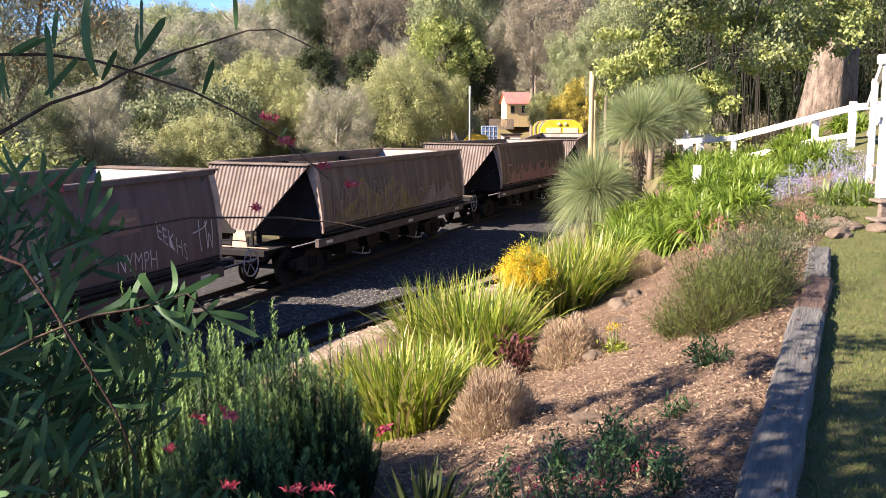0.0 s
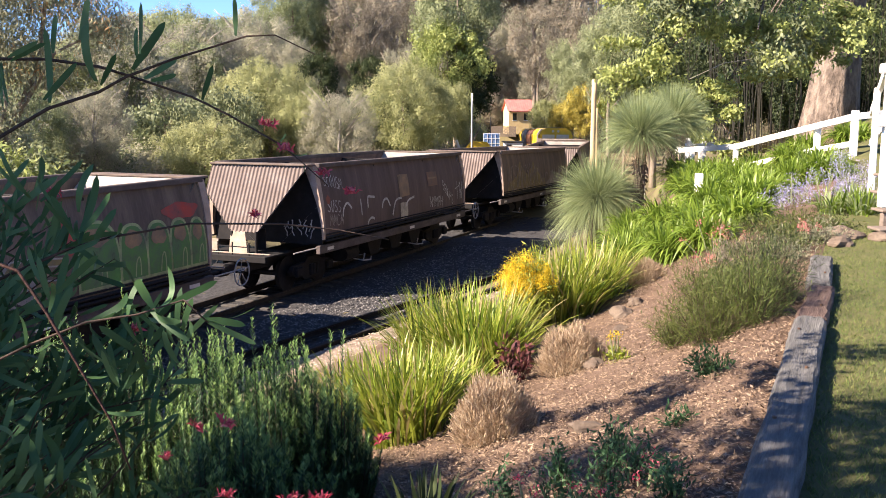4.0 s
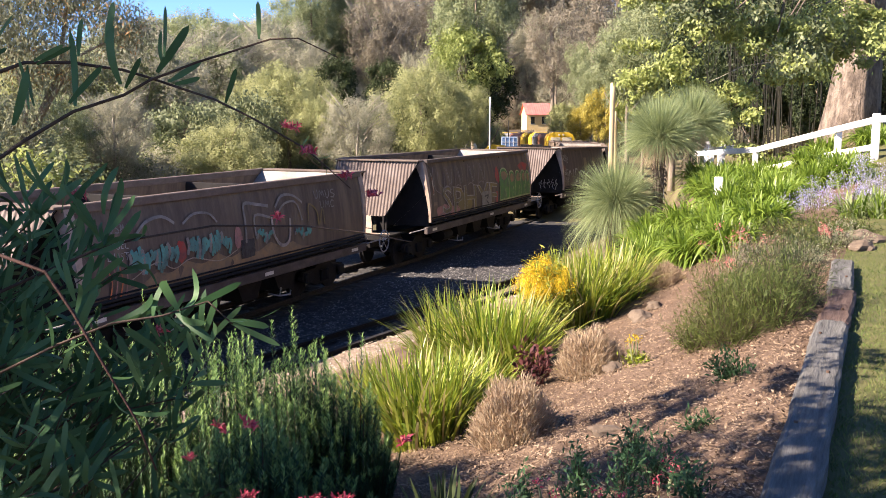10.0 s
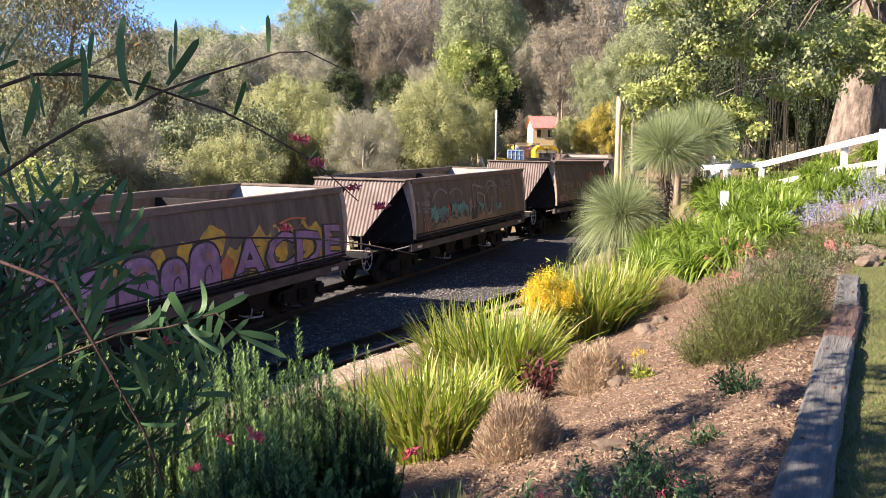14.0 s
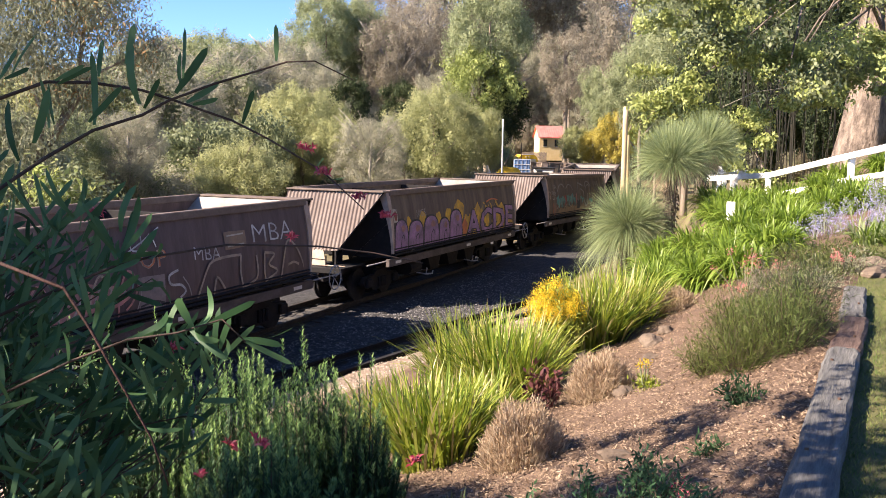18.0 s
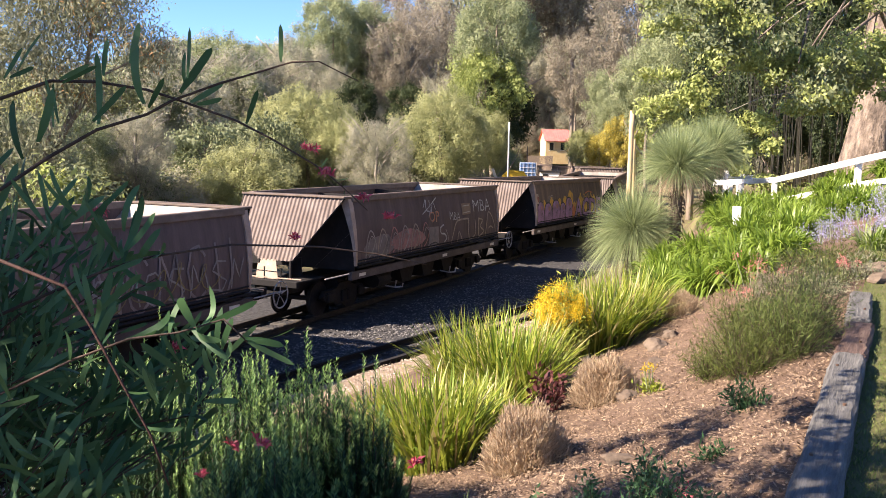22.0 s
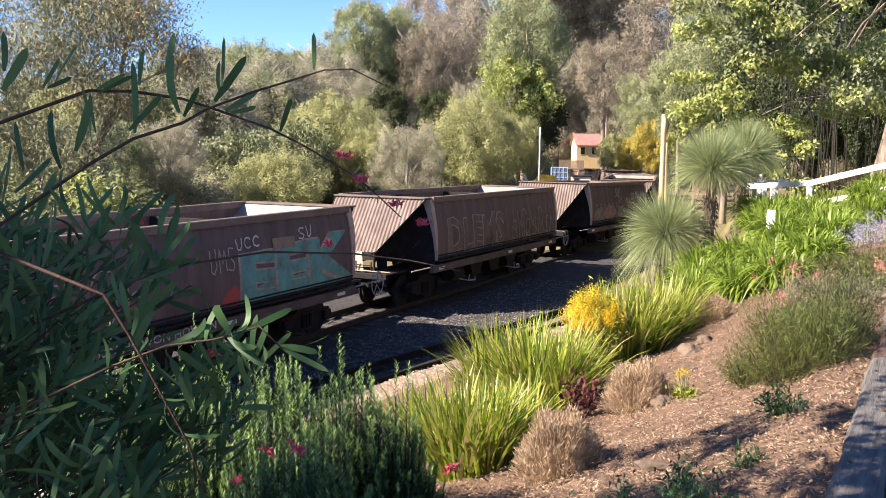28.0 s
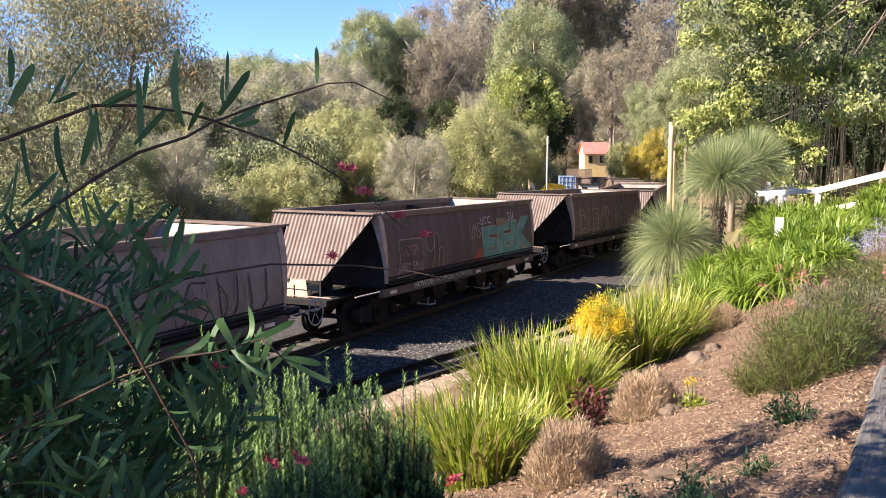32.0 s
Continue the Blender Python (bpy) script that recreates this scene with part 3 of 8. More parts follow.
def bogie(parent, x):
    b = new("bogie")
    b.parent = parent
    b.location = (x, 0, 0)
    for sgn in (-1, 1):
        g = Geo()
        poly = [(-1.15, 0.52), (-1.05, 0.66), (-0.45, 0.70), (-0.30, 0.82), (0.30, 0.82), (0.45, 0.70), (1.05, 0.66), (1.15, 0.52), (1.05, 0.40), (0.75, 0.40), (0.45, 0.24), (-0.45, 0.24), (-0.75, 0.40), (-1.05, 0.40)]
        g.prism(poly, "y", sgn * 0.78, sgn * 0.90)
        for x2 in (-0.87, 0.87):
            g.box(x2 - 0.16, x2 + 0.16, min(sgn * 0.9, sgn * 1.0), max(sgn * 0.9, sgn * 1.0), 0.36, 0.62, 0.03)
        for k in range(3):
            g.tube([(-0.15 + 0.15 * k, sgn * 0.93, 0.32), (-0.15 + 0.15 * k, sgn * 0.93, 0.62)], 0.06, 6)
        part("side_frame", g, M["under"], b)
    part("bolster", Geo().box(-0.16, 0.16, -0.8, 0.8, 0.55, 0.88, 0.03), M["under"], b)
    return b


WHEEL = wheel_geo().mesh("wheelset", M["under"])


def make_wagon(name, body, label, end_body, shape):
    top, foot, wb = shape["top"], shape["foot"], shape["foot_width"]
    thin = top > 3.25      # the taller wagons have a slim rim and no pale sill
    w = thing(name, None, None, label=label, category="hopper wagon", group="wagons of the train")
    for sgn in (-1, 1):
        part("side_sheet", side_sheet(sgn, top), body, w, smooth=True)
        g = Geo()
        g.box(-HALF - 0.05, HALF + 0.05, min(sgn * 1.19, sgn * 1.325), max(sgn * 1.19, sgn * 1.325), top - (0.12 if thin else 0.16), top, 0.015)
        part("top_rail", g, M["sill"] if thin else M["rim"], w)
        for z, y, r in ((1.43, 1.43, 0.035), (1.35, 1.44, 0.03), (1.51, 1.42, 0.02)):
            part("side_pipe", Geo().tube([(-HALF, sgn * y, z), (HALF, sgn * y, z)], r, 6), M["under"], w)
        g = Geo()
        g.box(-HALF - 0.22, HALF + 0.22, min(sgn * 1.30, sgn * 1.40), max(sgn * 1.30, sgn * 1.40), 1.02, 1.24, 0.012)
        part("side_sill", g, M["sill"], w)
        for x in (-5.2, 4.7, 0.4):
            part("sill_marking", Geo().box(x, x + 0.36, min(sgn * 1.41, sgn * 1.402), max(sgn * 1.41, sgn * 1.402), 1.09, 1.17), M["white_mark"], w, "pale stencilled patch on the sill")
        for end in (-1, 1):
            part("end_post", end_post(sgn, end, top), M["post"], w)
            part("hood_edge", hood_edge(end, sgn, shape), M["under"], w)
            xf = hood_at(end, shape, 0, foot)[0]
            part("hood_strut", Geo().box(xf - 0.03, xf + 0.03, min(sgn * (wb - 0.05), sgn * wb), max(sgn * (wb - 0.05), sgn * wb), 1.1, foot + 0.02, 0.008), M["under"], w)
            part("end_handrail", Geo().tube([(end * (HALF + 0.3), sgn * 1.36, 1.2), (end * 6.9, sgn * 1.36, 1.2)], 0.018, 5), M["wheel_grey"], w, "thin pale grab rail at the wagon's end")
    for end in (-1, 1):
        part("end_sheet", hood(end, shape), M["corr"], w, "corrugated brown sloping end sheet", smooth=True)
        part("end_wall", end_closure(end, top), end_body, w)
        part("end_top_rail", Geo().box(min(end * HALF, end * (HALF + 0.46)), max(end * HALF, end * (HALF + 0.46)), -shape["width"] - 0.02, shape["width"] + 0.02, top - 0.06, top - 0.012, 0.01), M["rim"], w)
        part("chute_plate", chute_plate(end, shape), M["post"], w, "plate below the sloping end sheet, coloured pale for sunlight")
        part("deck_edge", Geo().box(min(end * 6.98, end * 7.03), max(end * 6.98, end * 7.03), -0.85, 1.20, 1.14, 1.165, 0.004), M["post"], w, "steel edge of the end deck, coloured pale for sunlight")
        part("valve_panel", Geo().box(min(end * 6.55, end * 6.58), max(end * 6.55, end * 6.58), 0.62, 1.05, 1.12, 1.42, 0.006), M["post"], w)
        part("headstock", Geo().box(min(end * 6.98, end * 7.12), max(end * 6.98, end * 7.12), -0.80, 0.95, 0.94, 1.10, 0.012), M["under"], w)
        part("end_platform", Geo().box(min(end * 5.6, end * 6.98), max(end * 5.6, end * 6.98), -0.75, 0.95, 1.04, 1.08, 0.0), M["under"], w)
        # dark panel stands in for the shaded recess beside the chute plate
        part("outlet_panel", Geo().box(min(end * 6.06, end * 6.10), max(end * 6.06, end * 6.10), -wb + 0.02, -0.1, 1.12, foot + 0.05, 0.0), M["under"], w)
        g = Geo()
        g.box(min(end * 7.12, end * 7.62), max(end * 7.12, end * 7.62), -0.09, 0.09, 0.70, 0.92, 0.03)
        g.box(min(end * 7.50, end * 7.76), max(end * 7.50, end * 7.76), -0.17, 0.17, 0.66, 0.95, 0.05)
        part("coupler", g, M["under"], w)
        part("brake_hose", Geo().tube([(end * 7.1, 0.35, 0.95), (end * 7.3, 0.36, 0.75), (end * 7.5, 0.33, 0.5), (end * 7.7, 0.25, 0.48)], 0.025, 6), M["under"], w)
        g = Geo()
        for y in (-0.35, 0.05, 0.4):
            g.tube([(end * 7.0, y, 1.05), (end * 7.0, y, 1.42)], 0.018, 5)
        g.tube([(end * 7.0, -0.35, 1.30), (end * 7.0, 0.4, 1.32)], 0.015, 5)
        part("end_fittings", g, M["under"], w)
    # handbrake wheel at the leading end, on the near side
    hw = new("handbrake")
    hw.parent = w
    hw.location = (6.55, -1.42, 1.17)
    g = Geo()
    n = 24
    g.tube([(0.30 * math.cos(2 * math.pi * k / n), -0.06, 0.30 * math.sin(2 * math.pi * k / n)) for k in range(n + 1)], 0.018, 6, caps=False)
    part("wheel_rim", g, M["wheel_grey"], hw, "grey steel handbrake wheel")
    for k in range(5):
        a = 2 * math.pi * k / 5 + 0.3
        part("spoke", Geo().tube([(0, -0.04, 0), (0.30 * math.cos(a), -0.06, 0.30 * math.sin(a))], 0.012, 5), M["wheel_grey"], hw)
    part("axle_shaft", Geo().tube([(0, -0.09, 0), (0, 0.10, 0)], 0.03, 6), M["under"], hw)
    part("hopper_lining", hopper_inside(top), M["inside"], w, "worn pale steel inside the hopper")
    for x in (-1.9, 1.9):
        part("cross_brace", Geo().box(x - 0.04, x + 0.04, -1.24, 1.24, top - 0.46, top - 0.16, 0.01), M["under"], w)
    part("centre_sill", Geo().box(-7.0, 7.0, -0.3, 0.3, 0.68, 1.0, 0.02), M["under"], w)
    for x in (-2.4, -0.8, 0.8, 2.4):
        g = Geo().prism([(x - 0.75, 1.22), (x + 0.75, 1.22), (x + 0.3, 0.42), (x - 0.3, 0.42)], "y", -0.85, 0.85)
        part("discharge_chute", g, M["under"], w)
    for x in (-2.9, 1.1):
        g = Geo().tube([(x, -1.1, 0.55), (x, -1.36, 0.52), (x + 0.03, -1.38, 0.72)], 0.022, 6)
        g.tube([(x, -1.36, 0.52), (x + 0.38, -1.40, 0.50), (x + 0.40, -1.41, 0.60)], 0.022, 6)
        part("door_lever", g, M["wheel_grey"], w, "pale steel discharge lever")
    part("air_reservoir", Geo().tube([(-4.0 + 0.6, -0.95, 0.72), (-2.9 + 0.3, -0.95, 0.72)], 0.2, 10), M["under"], w)
    for x in (-4.55, 4.55):
        b = bogie(w, x)
        for x2 in (-0.87, 0.87):
            o = part("wheelset", WHEEL, None, b)
            o.location = (x2, 0, 0.43)
    return w


WAGONS = []
# top, width, slope, shoulder and foot of the end sheets, wagon by wagon
SHAPES = {1: (3.36, 1.19, 0.47, 2.59, 1.63, 0.32), 2: (3.36, 1.19, 0.32, 2.55, 1.61, 0.42), 3: (3.20, 1.28, 0.49, 2.37, 1.52, 0.42), 4: (3.18, 1.28, 0.42, 2.58, 1.49, 0.38),
          5: (3.20, 1.27, 0.53, 2.24, 1.54, 0.41), 6: (3.20, 1.23, 0.72, 1.90, 1.66, 0.38), 7: (3.20, 1.26, 0.52, 2.43, 1.50, 0.42), 0: (3.20, 1.24, 0.46, 2.45, 1.50, 0.24)}
_keys = ("top", "width", "slope", "shoulder", "foot", "foot_width")
_base = [("body", "brown steel coal hopper wagon streaked with grime and graffiti"), ("body_b", "faded olive-brown coal hopper wagon covered in graffiti")]
for j in range(-2, 10):
    key, lab = ("body_c", "weathered beige coal hopper wagon with dark graffiti") if j == 8 else _base[0] if j in (1, 5, 6, 7, 9) else _base[1]
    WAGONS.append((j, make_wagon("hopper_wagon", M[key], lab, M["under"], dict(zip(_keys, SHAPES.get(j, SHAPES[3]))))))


def vehicle_rows(offset, half=4.55):
    """Poses along the track for a vehicle whose middle runs offset metres from the reference."""
    rows = []
    for i in range(33):
        t = float(i)
        s = train_s(t) + offset
        a, za, _ = track(s - half)
        b, zb, _ = track(s + half)
        mid = (a + b) / 2
        d = b - a
        rows.append((t, pose(mid.x, mid.y, (za + zb) / 2, 0, -math.degrees(math.atan2(zb - za, d.length)), math.degrees(math.atan2(d.y, d.x)))))
    return rows


# ---- the two locomotives ahead ----
M["loco_yellow"] = mat("loco_yellow", [(0.50, 0.30, 0.02), (0.66, 0.42, 0.03), (0.74, 0.50, 0.06)], scale=1.5, rough=0.5, bump=0.05)
M["loco_maroon"] = mat("loco_maroon", [(0.16, 0.06, 0.035), (0.24, 0.095, 0.055), (0.32, 0.15, 0.09)], scale=1.5, rough=0.55, bump=0.05)
M["loco_grey"] = plain("loco_grey", (0.15, 0.15, 0.16), rough=0.6)
# cream colour stands in for sky reflected in the windscreens
M["windscreen"] = plain("sky_reflection_cream", (0.55, 0.50, 0.38), rough=0.15, var=0.08, bump=0.0)


def make_loco():
    l = thing("diesel_locomotive", None, None, label="yellow and maroon diesel locomotive with grey roof", category="locomotive", group="locomotives")
    part("underframe", Geo().box(-7.6, 7.6, -1.3, 1.3, 0.85, 1.2, 0.03), M["loco_grey"], l)
    for end in (-1, 1):
        c = new("cab")
        c.parent = l
        x0, x1 = sorted((end * 4.9, end * 7.2))
        prof = [(-1.38, 1.2), (1.38, 1.2), (1.45, 3.4), (1.25, 3.80), (0.8, 4.05), (-0.8, 4.05), (-1.25, 3.80), (-1.45, 3.4)]
        part("cab_shell", Geo().prism(prof, "x", x0, x1), M["loco_yellow"], c)
        xs = end * 7.2
        for s in (-1, 1):
            a, b = sorted((xs + end * 0.005, xs + end * 0.03))
            part("windscreen", Geo().box(a, b, min(s * 0.08, s * 1.12), max(s * 0.08, s * 1.12), 2.98, 3.50, 0.02), M["windscreen"], c)
            part("side_window", Geo().box(min(end * 5.6, end * 6.5), max(end * 5.6, end * 6.5), min(s * 1.39, s * 1.425), max(s * 1.39, s * 1.425), 2.90, 3.45, 0.01), M["glass_dark_loco"], c)
            part("headlight", Geo().tube([(xs, s * 0.22, 3.78), (xs + end * 0.08, s * 0.22, 3.78)], 0.11, 10), M["windscreen"], c)
        part("roof", Geo().box(x0, x1, -0.75, 0.75, 4.03, 4.09, 0.03), M["loco_grey"], c)
        part("headstock", Geo().box(min(end * 7.5, end * 7.75), max(end * 7.5, end * 7.75), -1.35, 1.35, 0.7, 1.2, 0.03), M["loco_yellow"], l)
        part("coupler", Geo().box(min(end * 7.7, end * 8.2), max(end * 7.7, end * 8.2), -0.12, 0.12, 0.7, 0.95, 0.03), M["under"], l)
    prof = [(-1.3, 1.2), (1.3, 1.2), (1.3, 3.45), (1.0, 3.9), (-1.0, 3.9), (-1.3, 3.45)]
    part("engine_hood", Geo().prism(prof, "x", -4.9, 1.2), M["loco_maroon"], l)
    part("radiator_hood", Geo().prism([(a * 1.03, b * 1.02) for a, b in prof], "x", 1.2, 4.9), M["loco_grey"], l)
    for s in (-1, 1):
        part("side_stripe", Geo().box(-4.8, 1.1, min(s * 1.302, s * 1.325), max(s * 1.302, s * 1.325), 2.0, 2.35, 0.0), M["loco_yellow"], l)
        for k in range(6):
            part("hood_door", Geo().box(-4.6 + 0.95 * k, -3.8 + 0.95 * k, min(s * 1.302, s * 1.33), max(s * 1.302, s * 1.33), 1.3, 1.95, 0.01), M["loco_maroon"], l)
    part("exhaust", Geo().box(-1.6, -0.6, -0.4, 0.4, 3.9, 4.1, 0.03), M["loco_grey"], l)
    for x in (-4.6, 4.6):
        b = bogie(l, x)
        for x2 in (-0.87, 0.87):
            o = part("wheelset", WHEEL, None, b)
            o.location = (x2, 0, 0.43)
    return l


M["glass_dark_loco"] = plain("cab_side_window", (0.02, 0.022, 0.025), rough=0.1, var=0.1, bump=0.0)
LOCOS = []
for _off in (2 * PITCH + 7.79 + 8.2, 2 * PITCH + 7.79 + 8.2 + 16.5):
    LOCOS.append((_off, make_loco()))


# ---- graffiti and markings on the near sides of the wagons ----
for _k, _c in (("spray_white", (0.50, 0.49, 0.47)), ("spray_pale", (0.34, 0.30, 0.27)), ("spray_pink", (0.36, 0.17, 0.15)), ("spray_gold", (0.30, 0.22, 0.10)), ("spray_green", (0.075, 0.20, 0.05)), ("spray_lime", (0.30, 0.36, 0.16)),
               ("spray_teal", (0.085, 0.28, 0.245)), ("spray_blue", (0.10, 0.20, 0.25)), ("spray_mauve", (0.32, 0.18, 0.32)), ("spray_violet", (0.27, 0.15, 0.33)), ("spray_yellow", (0.58, 0.34, 0.04)), ("spray_orange", (0.55, 0.16, 0.05)),
               ("spray_dark", (0.022, 0.018, 0.022)), ("spray_ghost", (0.21, 0.17, 0.155)), ("spray_mustard", (0.20, 0.15, 0.05)), ("spray_cream", (0.34, 0.27, 0.20)), ("spray_red", (0.36, 0.05, 0.035)), ("patch_tan", (0.24, 0.16, 0.10)), ("patch_cream", (0.46, 0.41, 0.32)), ("patch_rust", (0.25, 0.07, 0.04)), ("spray_grey", (0.24, 0.22, 0.20)), ("spray_ochre", (0.26, 0.17, 0.09)), ("patch_brown", (0.17, 0.10, 0.07))):
    M[_k] = mat(_k, [(0.06, 0.048, 0.046), tuple(x * 0.5 + 0.04 for x in _c), tuple(x * 1.0 for x in _c), tuple(min(1, x * 1.3) for x in _c)], scale=3.2, fine=26, rough=0.7, bump=0.05)


def to_side(me, layer):
    """Lays a flat mesh in x, z on the bowed near side."""
    bm = bmesh.new()
    bm.from_mesh(me)
    for k in range(8):
        bmesh.ops.bisect_plane(bm, geom=list(bm.verts) + list(bm.edges) + list(bm.faces), plane_co=(0, 0, 1.35 + 0.22 * k), plane_no=(0, 0, 1))
    for v in bm.verts:
        v.co.x = max(-HALF + 0.04, min(HALF - 0.04, v.co.x - 0.225))
        v.co.z = max(1.425, v.co.z)
        v.co.y = -(side_y(v.co.z) + 0.010 + 0.004 * layer)
    bm.to_mesh(me)
    bm.free()
    return me


def lettering(w, text, x0, z0, x1, z1, height, key, layer=0, grow=0.0, on_sill=False, shift=(0, 0)):
    cu = bpy.data.curves.new("lettering", "FONT")
    cu.body, cu.offset, cu.resolution_u = text, grow, 2
    tmp = bpy.data.objects.new("lettering", cu)
    scene.collection.objects.link(tmp)
    bpy.context.view_layer.update()
    me = bpy.data.meshes.new_from_object(tmp.evaluated_get(bpy.context.evaluated_depsgraph_get()))
    bpy.data.objects.remove(tmp)
    me.name = "lettering"
    n = len(me.vertices)
    co = np.empty(n * 3)
    me.vertices.foreach_get("co", co)
    co = co.reshape(-1, 3)
    lo, hi = 0.0, max(0.2, float(co[:, 0].max()))
    t = (co[:, 0] - lo) / (hi - lo)
    y = co[:, 1] / 0.69
    out = np.zeros_like(co)
    out[:, 0] = x0 + (x1 - x0) * t + shift[0]
    wob = 0.04 * height * np.sin(t * 17.0)
    out[:, 2] = z0 + (z1 - z0) * t + y * height + wob + shift[1]
    out[:, 1] = -1.402
    me.vertices.foreach_set("co", out.ravel())
    me.materials.clear()
    me.materials.append(M[key])
    if not on_sill:
        to_side(me, layer)
    bm = bmesh.new()
    bm.from_mesh(me)
    left = set(bm.verts)
    while left:                      # each letter is a piece of its own
        todo, piece = [left.pop()], set()
        while todo:
            v = todo.pop()
            piece.add(v)
            for e in v.link_edges:
                q = e.other_vert(v)
                if q in left:
                    left.discard(q)
                    todo.append(q)
        vs = list(piece)
        ix = {v: i for i, v in enumerate(vs)}
        fs = [[ix[v] for v in f.verts] for f in {f for v in vs for f in v.link_faces}]
        one = bpy.data.meshes.new("painted_letter")
        one.from_pydata([tuple(v.co) for v in vs], [], fs)
        one.materials.append(M[key])
        o = new("painted_letter", one)
        o.parent = w
        tagged(o, "spray-painted letter on the wagon's side")
    bm.free()


def wash(w, x0, x1, z0, z1, key, layer, seed, bumps=5.0, depth=0.25):
    """A sprayed field of colour with a wavy upper edge."""
    g, n = Geo(), 60
    lo, hi = [], []
    for i in range(n + 1):
        x = x0 + (x1 - x0) * i / n
        e = min(1.0, 4 * i / n, 4 * (n - i) / n) ** 0.5
        top = z0 + (z1 - z0) * e * (1 - depth * abs(math.sin(bumps * math.pi * i / n)) + 0.12 * noise.noise(Vector((i * 0.25, seed, 0))))
        lo.append((x, 0, max(1.27, z0 + 0.04 * noise.noise(Vector((i * 0.3, seed, 5))))))
        hi.append((x, 0, min(3.0, top)))
    g.grid([lo, hi])
    me = to_side(g.mesh("colour_field", M[key]), layer)
    o = new("colour_field", me)
    o.parent = w
    return tagged(o, "sprayed field of colour behind the lettering")


def stroke(w, pts, width, key, layer=3):
    """One sprayed line."""
    g = Geo()
    a, b = [], []
    for i, (x, z) in enumerate(pts):
        p, q = pts[max(0, i - 1)], pts[min(len(pts) - 1, i + 1)]
        dx, dz = q[0] - p[0], q[1] - p[1]
        l = math.hypot(dx, dz) + 1e-6
        a.append((x - dz / l * width / 2, 0, z + dx / l * width / 2))
        b.append((x + dz / l * width / 2, 0, z - dx / l * width / 2))
    g.grid([a, b])
    o = new("paint_stroke", to_side(g.mesh("paint_stroke", M[key]), layer))
    o.parent = w
    return o


# wagon, words, left x and z, right x and z, height, manner
WORDS = [
    (6, "DLEMS", -4.30, 1.50, 0.30, 1.52, 0.98, "grey_out"),
    (7, "EEK", 0.93, 1.42, 5.45, 1.63, 0.96, "tealfill"),
    (7, "HOWON HOWON HOWON", -3.99, 1.18, -0.05, 1.17, 0.16, "white_sill"),
]
# illegible tags: wagon, signs, left x and z, right x and z, height, manner
TAGS = [
    (6, 5, 0.95, 1.55, 5.72, 1.55, 0.62, "grey_out"),
    (7, 6, -4.72, 1.60, -4.03, 1.58, 0.23, "white_thin"),
    (7, 4, -3.90, 1.61, -3.24, 1.57, 0.21, "white_thin"),
    (7, 3, -0.01, 2.15, 0.86, 2.16, 0.46, "white_thin"),
    (7, 3, 0.86, 2.54, 1.77, 2.57, 0.22, "white"),
    (7, 2, 3.18, 2.57, 3.79, 2.63, 0.24, "white"),
]
PATCHES = [
    (7, "rust", -5.43, 2.17, -5.05, 2.44),
    (7, "tan", 2.18, 2.44, 3.03, 2.68),
]
BY = dict(WAGONS)
STYLE = {"white_sill": [("spray_white", 0.010)], "grey_out": [("spray_grey", 0.05), ("body_b", 0.022)], "tealfill": [("spray_cream", 0.07), ("spray_teal", 0.045)]}
wash(BY[7], 0.3, 1.2, 1.3, 1.9, "spray_red", -1, 5, 2)
wash(BY[7], 0.9, 5.2, 1.28, 2.0, "spray_teal", -1, 6, 3)
wash(BY[0], -4.6, 1.6, 1.3, 2.7, "spray_mustard", -1, 8, 3, 0.4)
wash(BY[0], 1.5, 5.3, 1.3, 2.2, "spray_ghost", -1, 9, 3, 0.4)
wash(BY[-1], -4.8, 4.6, 1.3, 2.3, "spray_pink", -1, 10, 7, 0.4)
for j, words, x0, z0, x1, z1, hgt, how in WORDS:
    for layer, (key, grow) in enumerate(STYLE[how]):
        if how == "white_sill":
            lettering(BY[j], words, x0, 1.10, x1, 1.10, 0.15, key, on_sill=True, grow=grow)
        else:
            lettering(BY[j], words, x0, max(1.30, z0), x1, max(1.30, z1), hgt, key, layer, grow)
for j, c, x0, z0, x1, z1 in PATCHES:
    x0, x1 = max(x0, -5.5), max(x1, -5.2)
    o = new("marking_panel", to_side(Geo().grid([[(x0, 0, z0), (x1, 0, z0)], [(x0, 0, z1), (x1, 0, z1)]]).mesh("marking_panel", M["patch_" + c]), 3))
    o.parent = BY[j]
    tagged(o, {"tan": "faded tan panel", "cream": "cream panel", "rust": "rust-red panel"}[c])


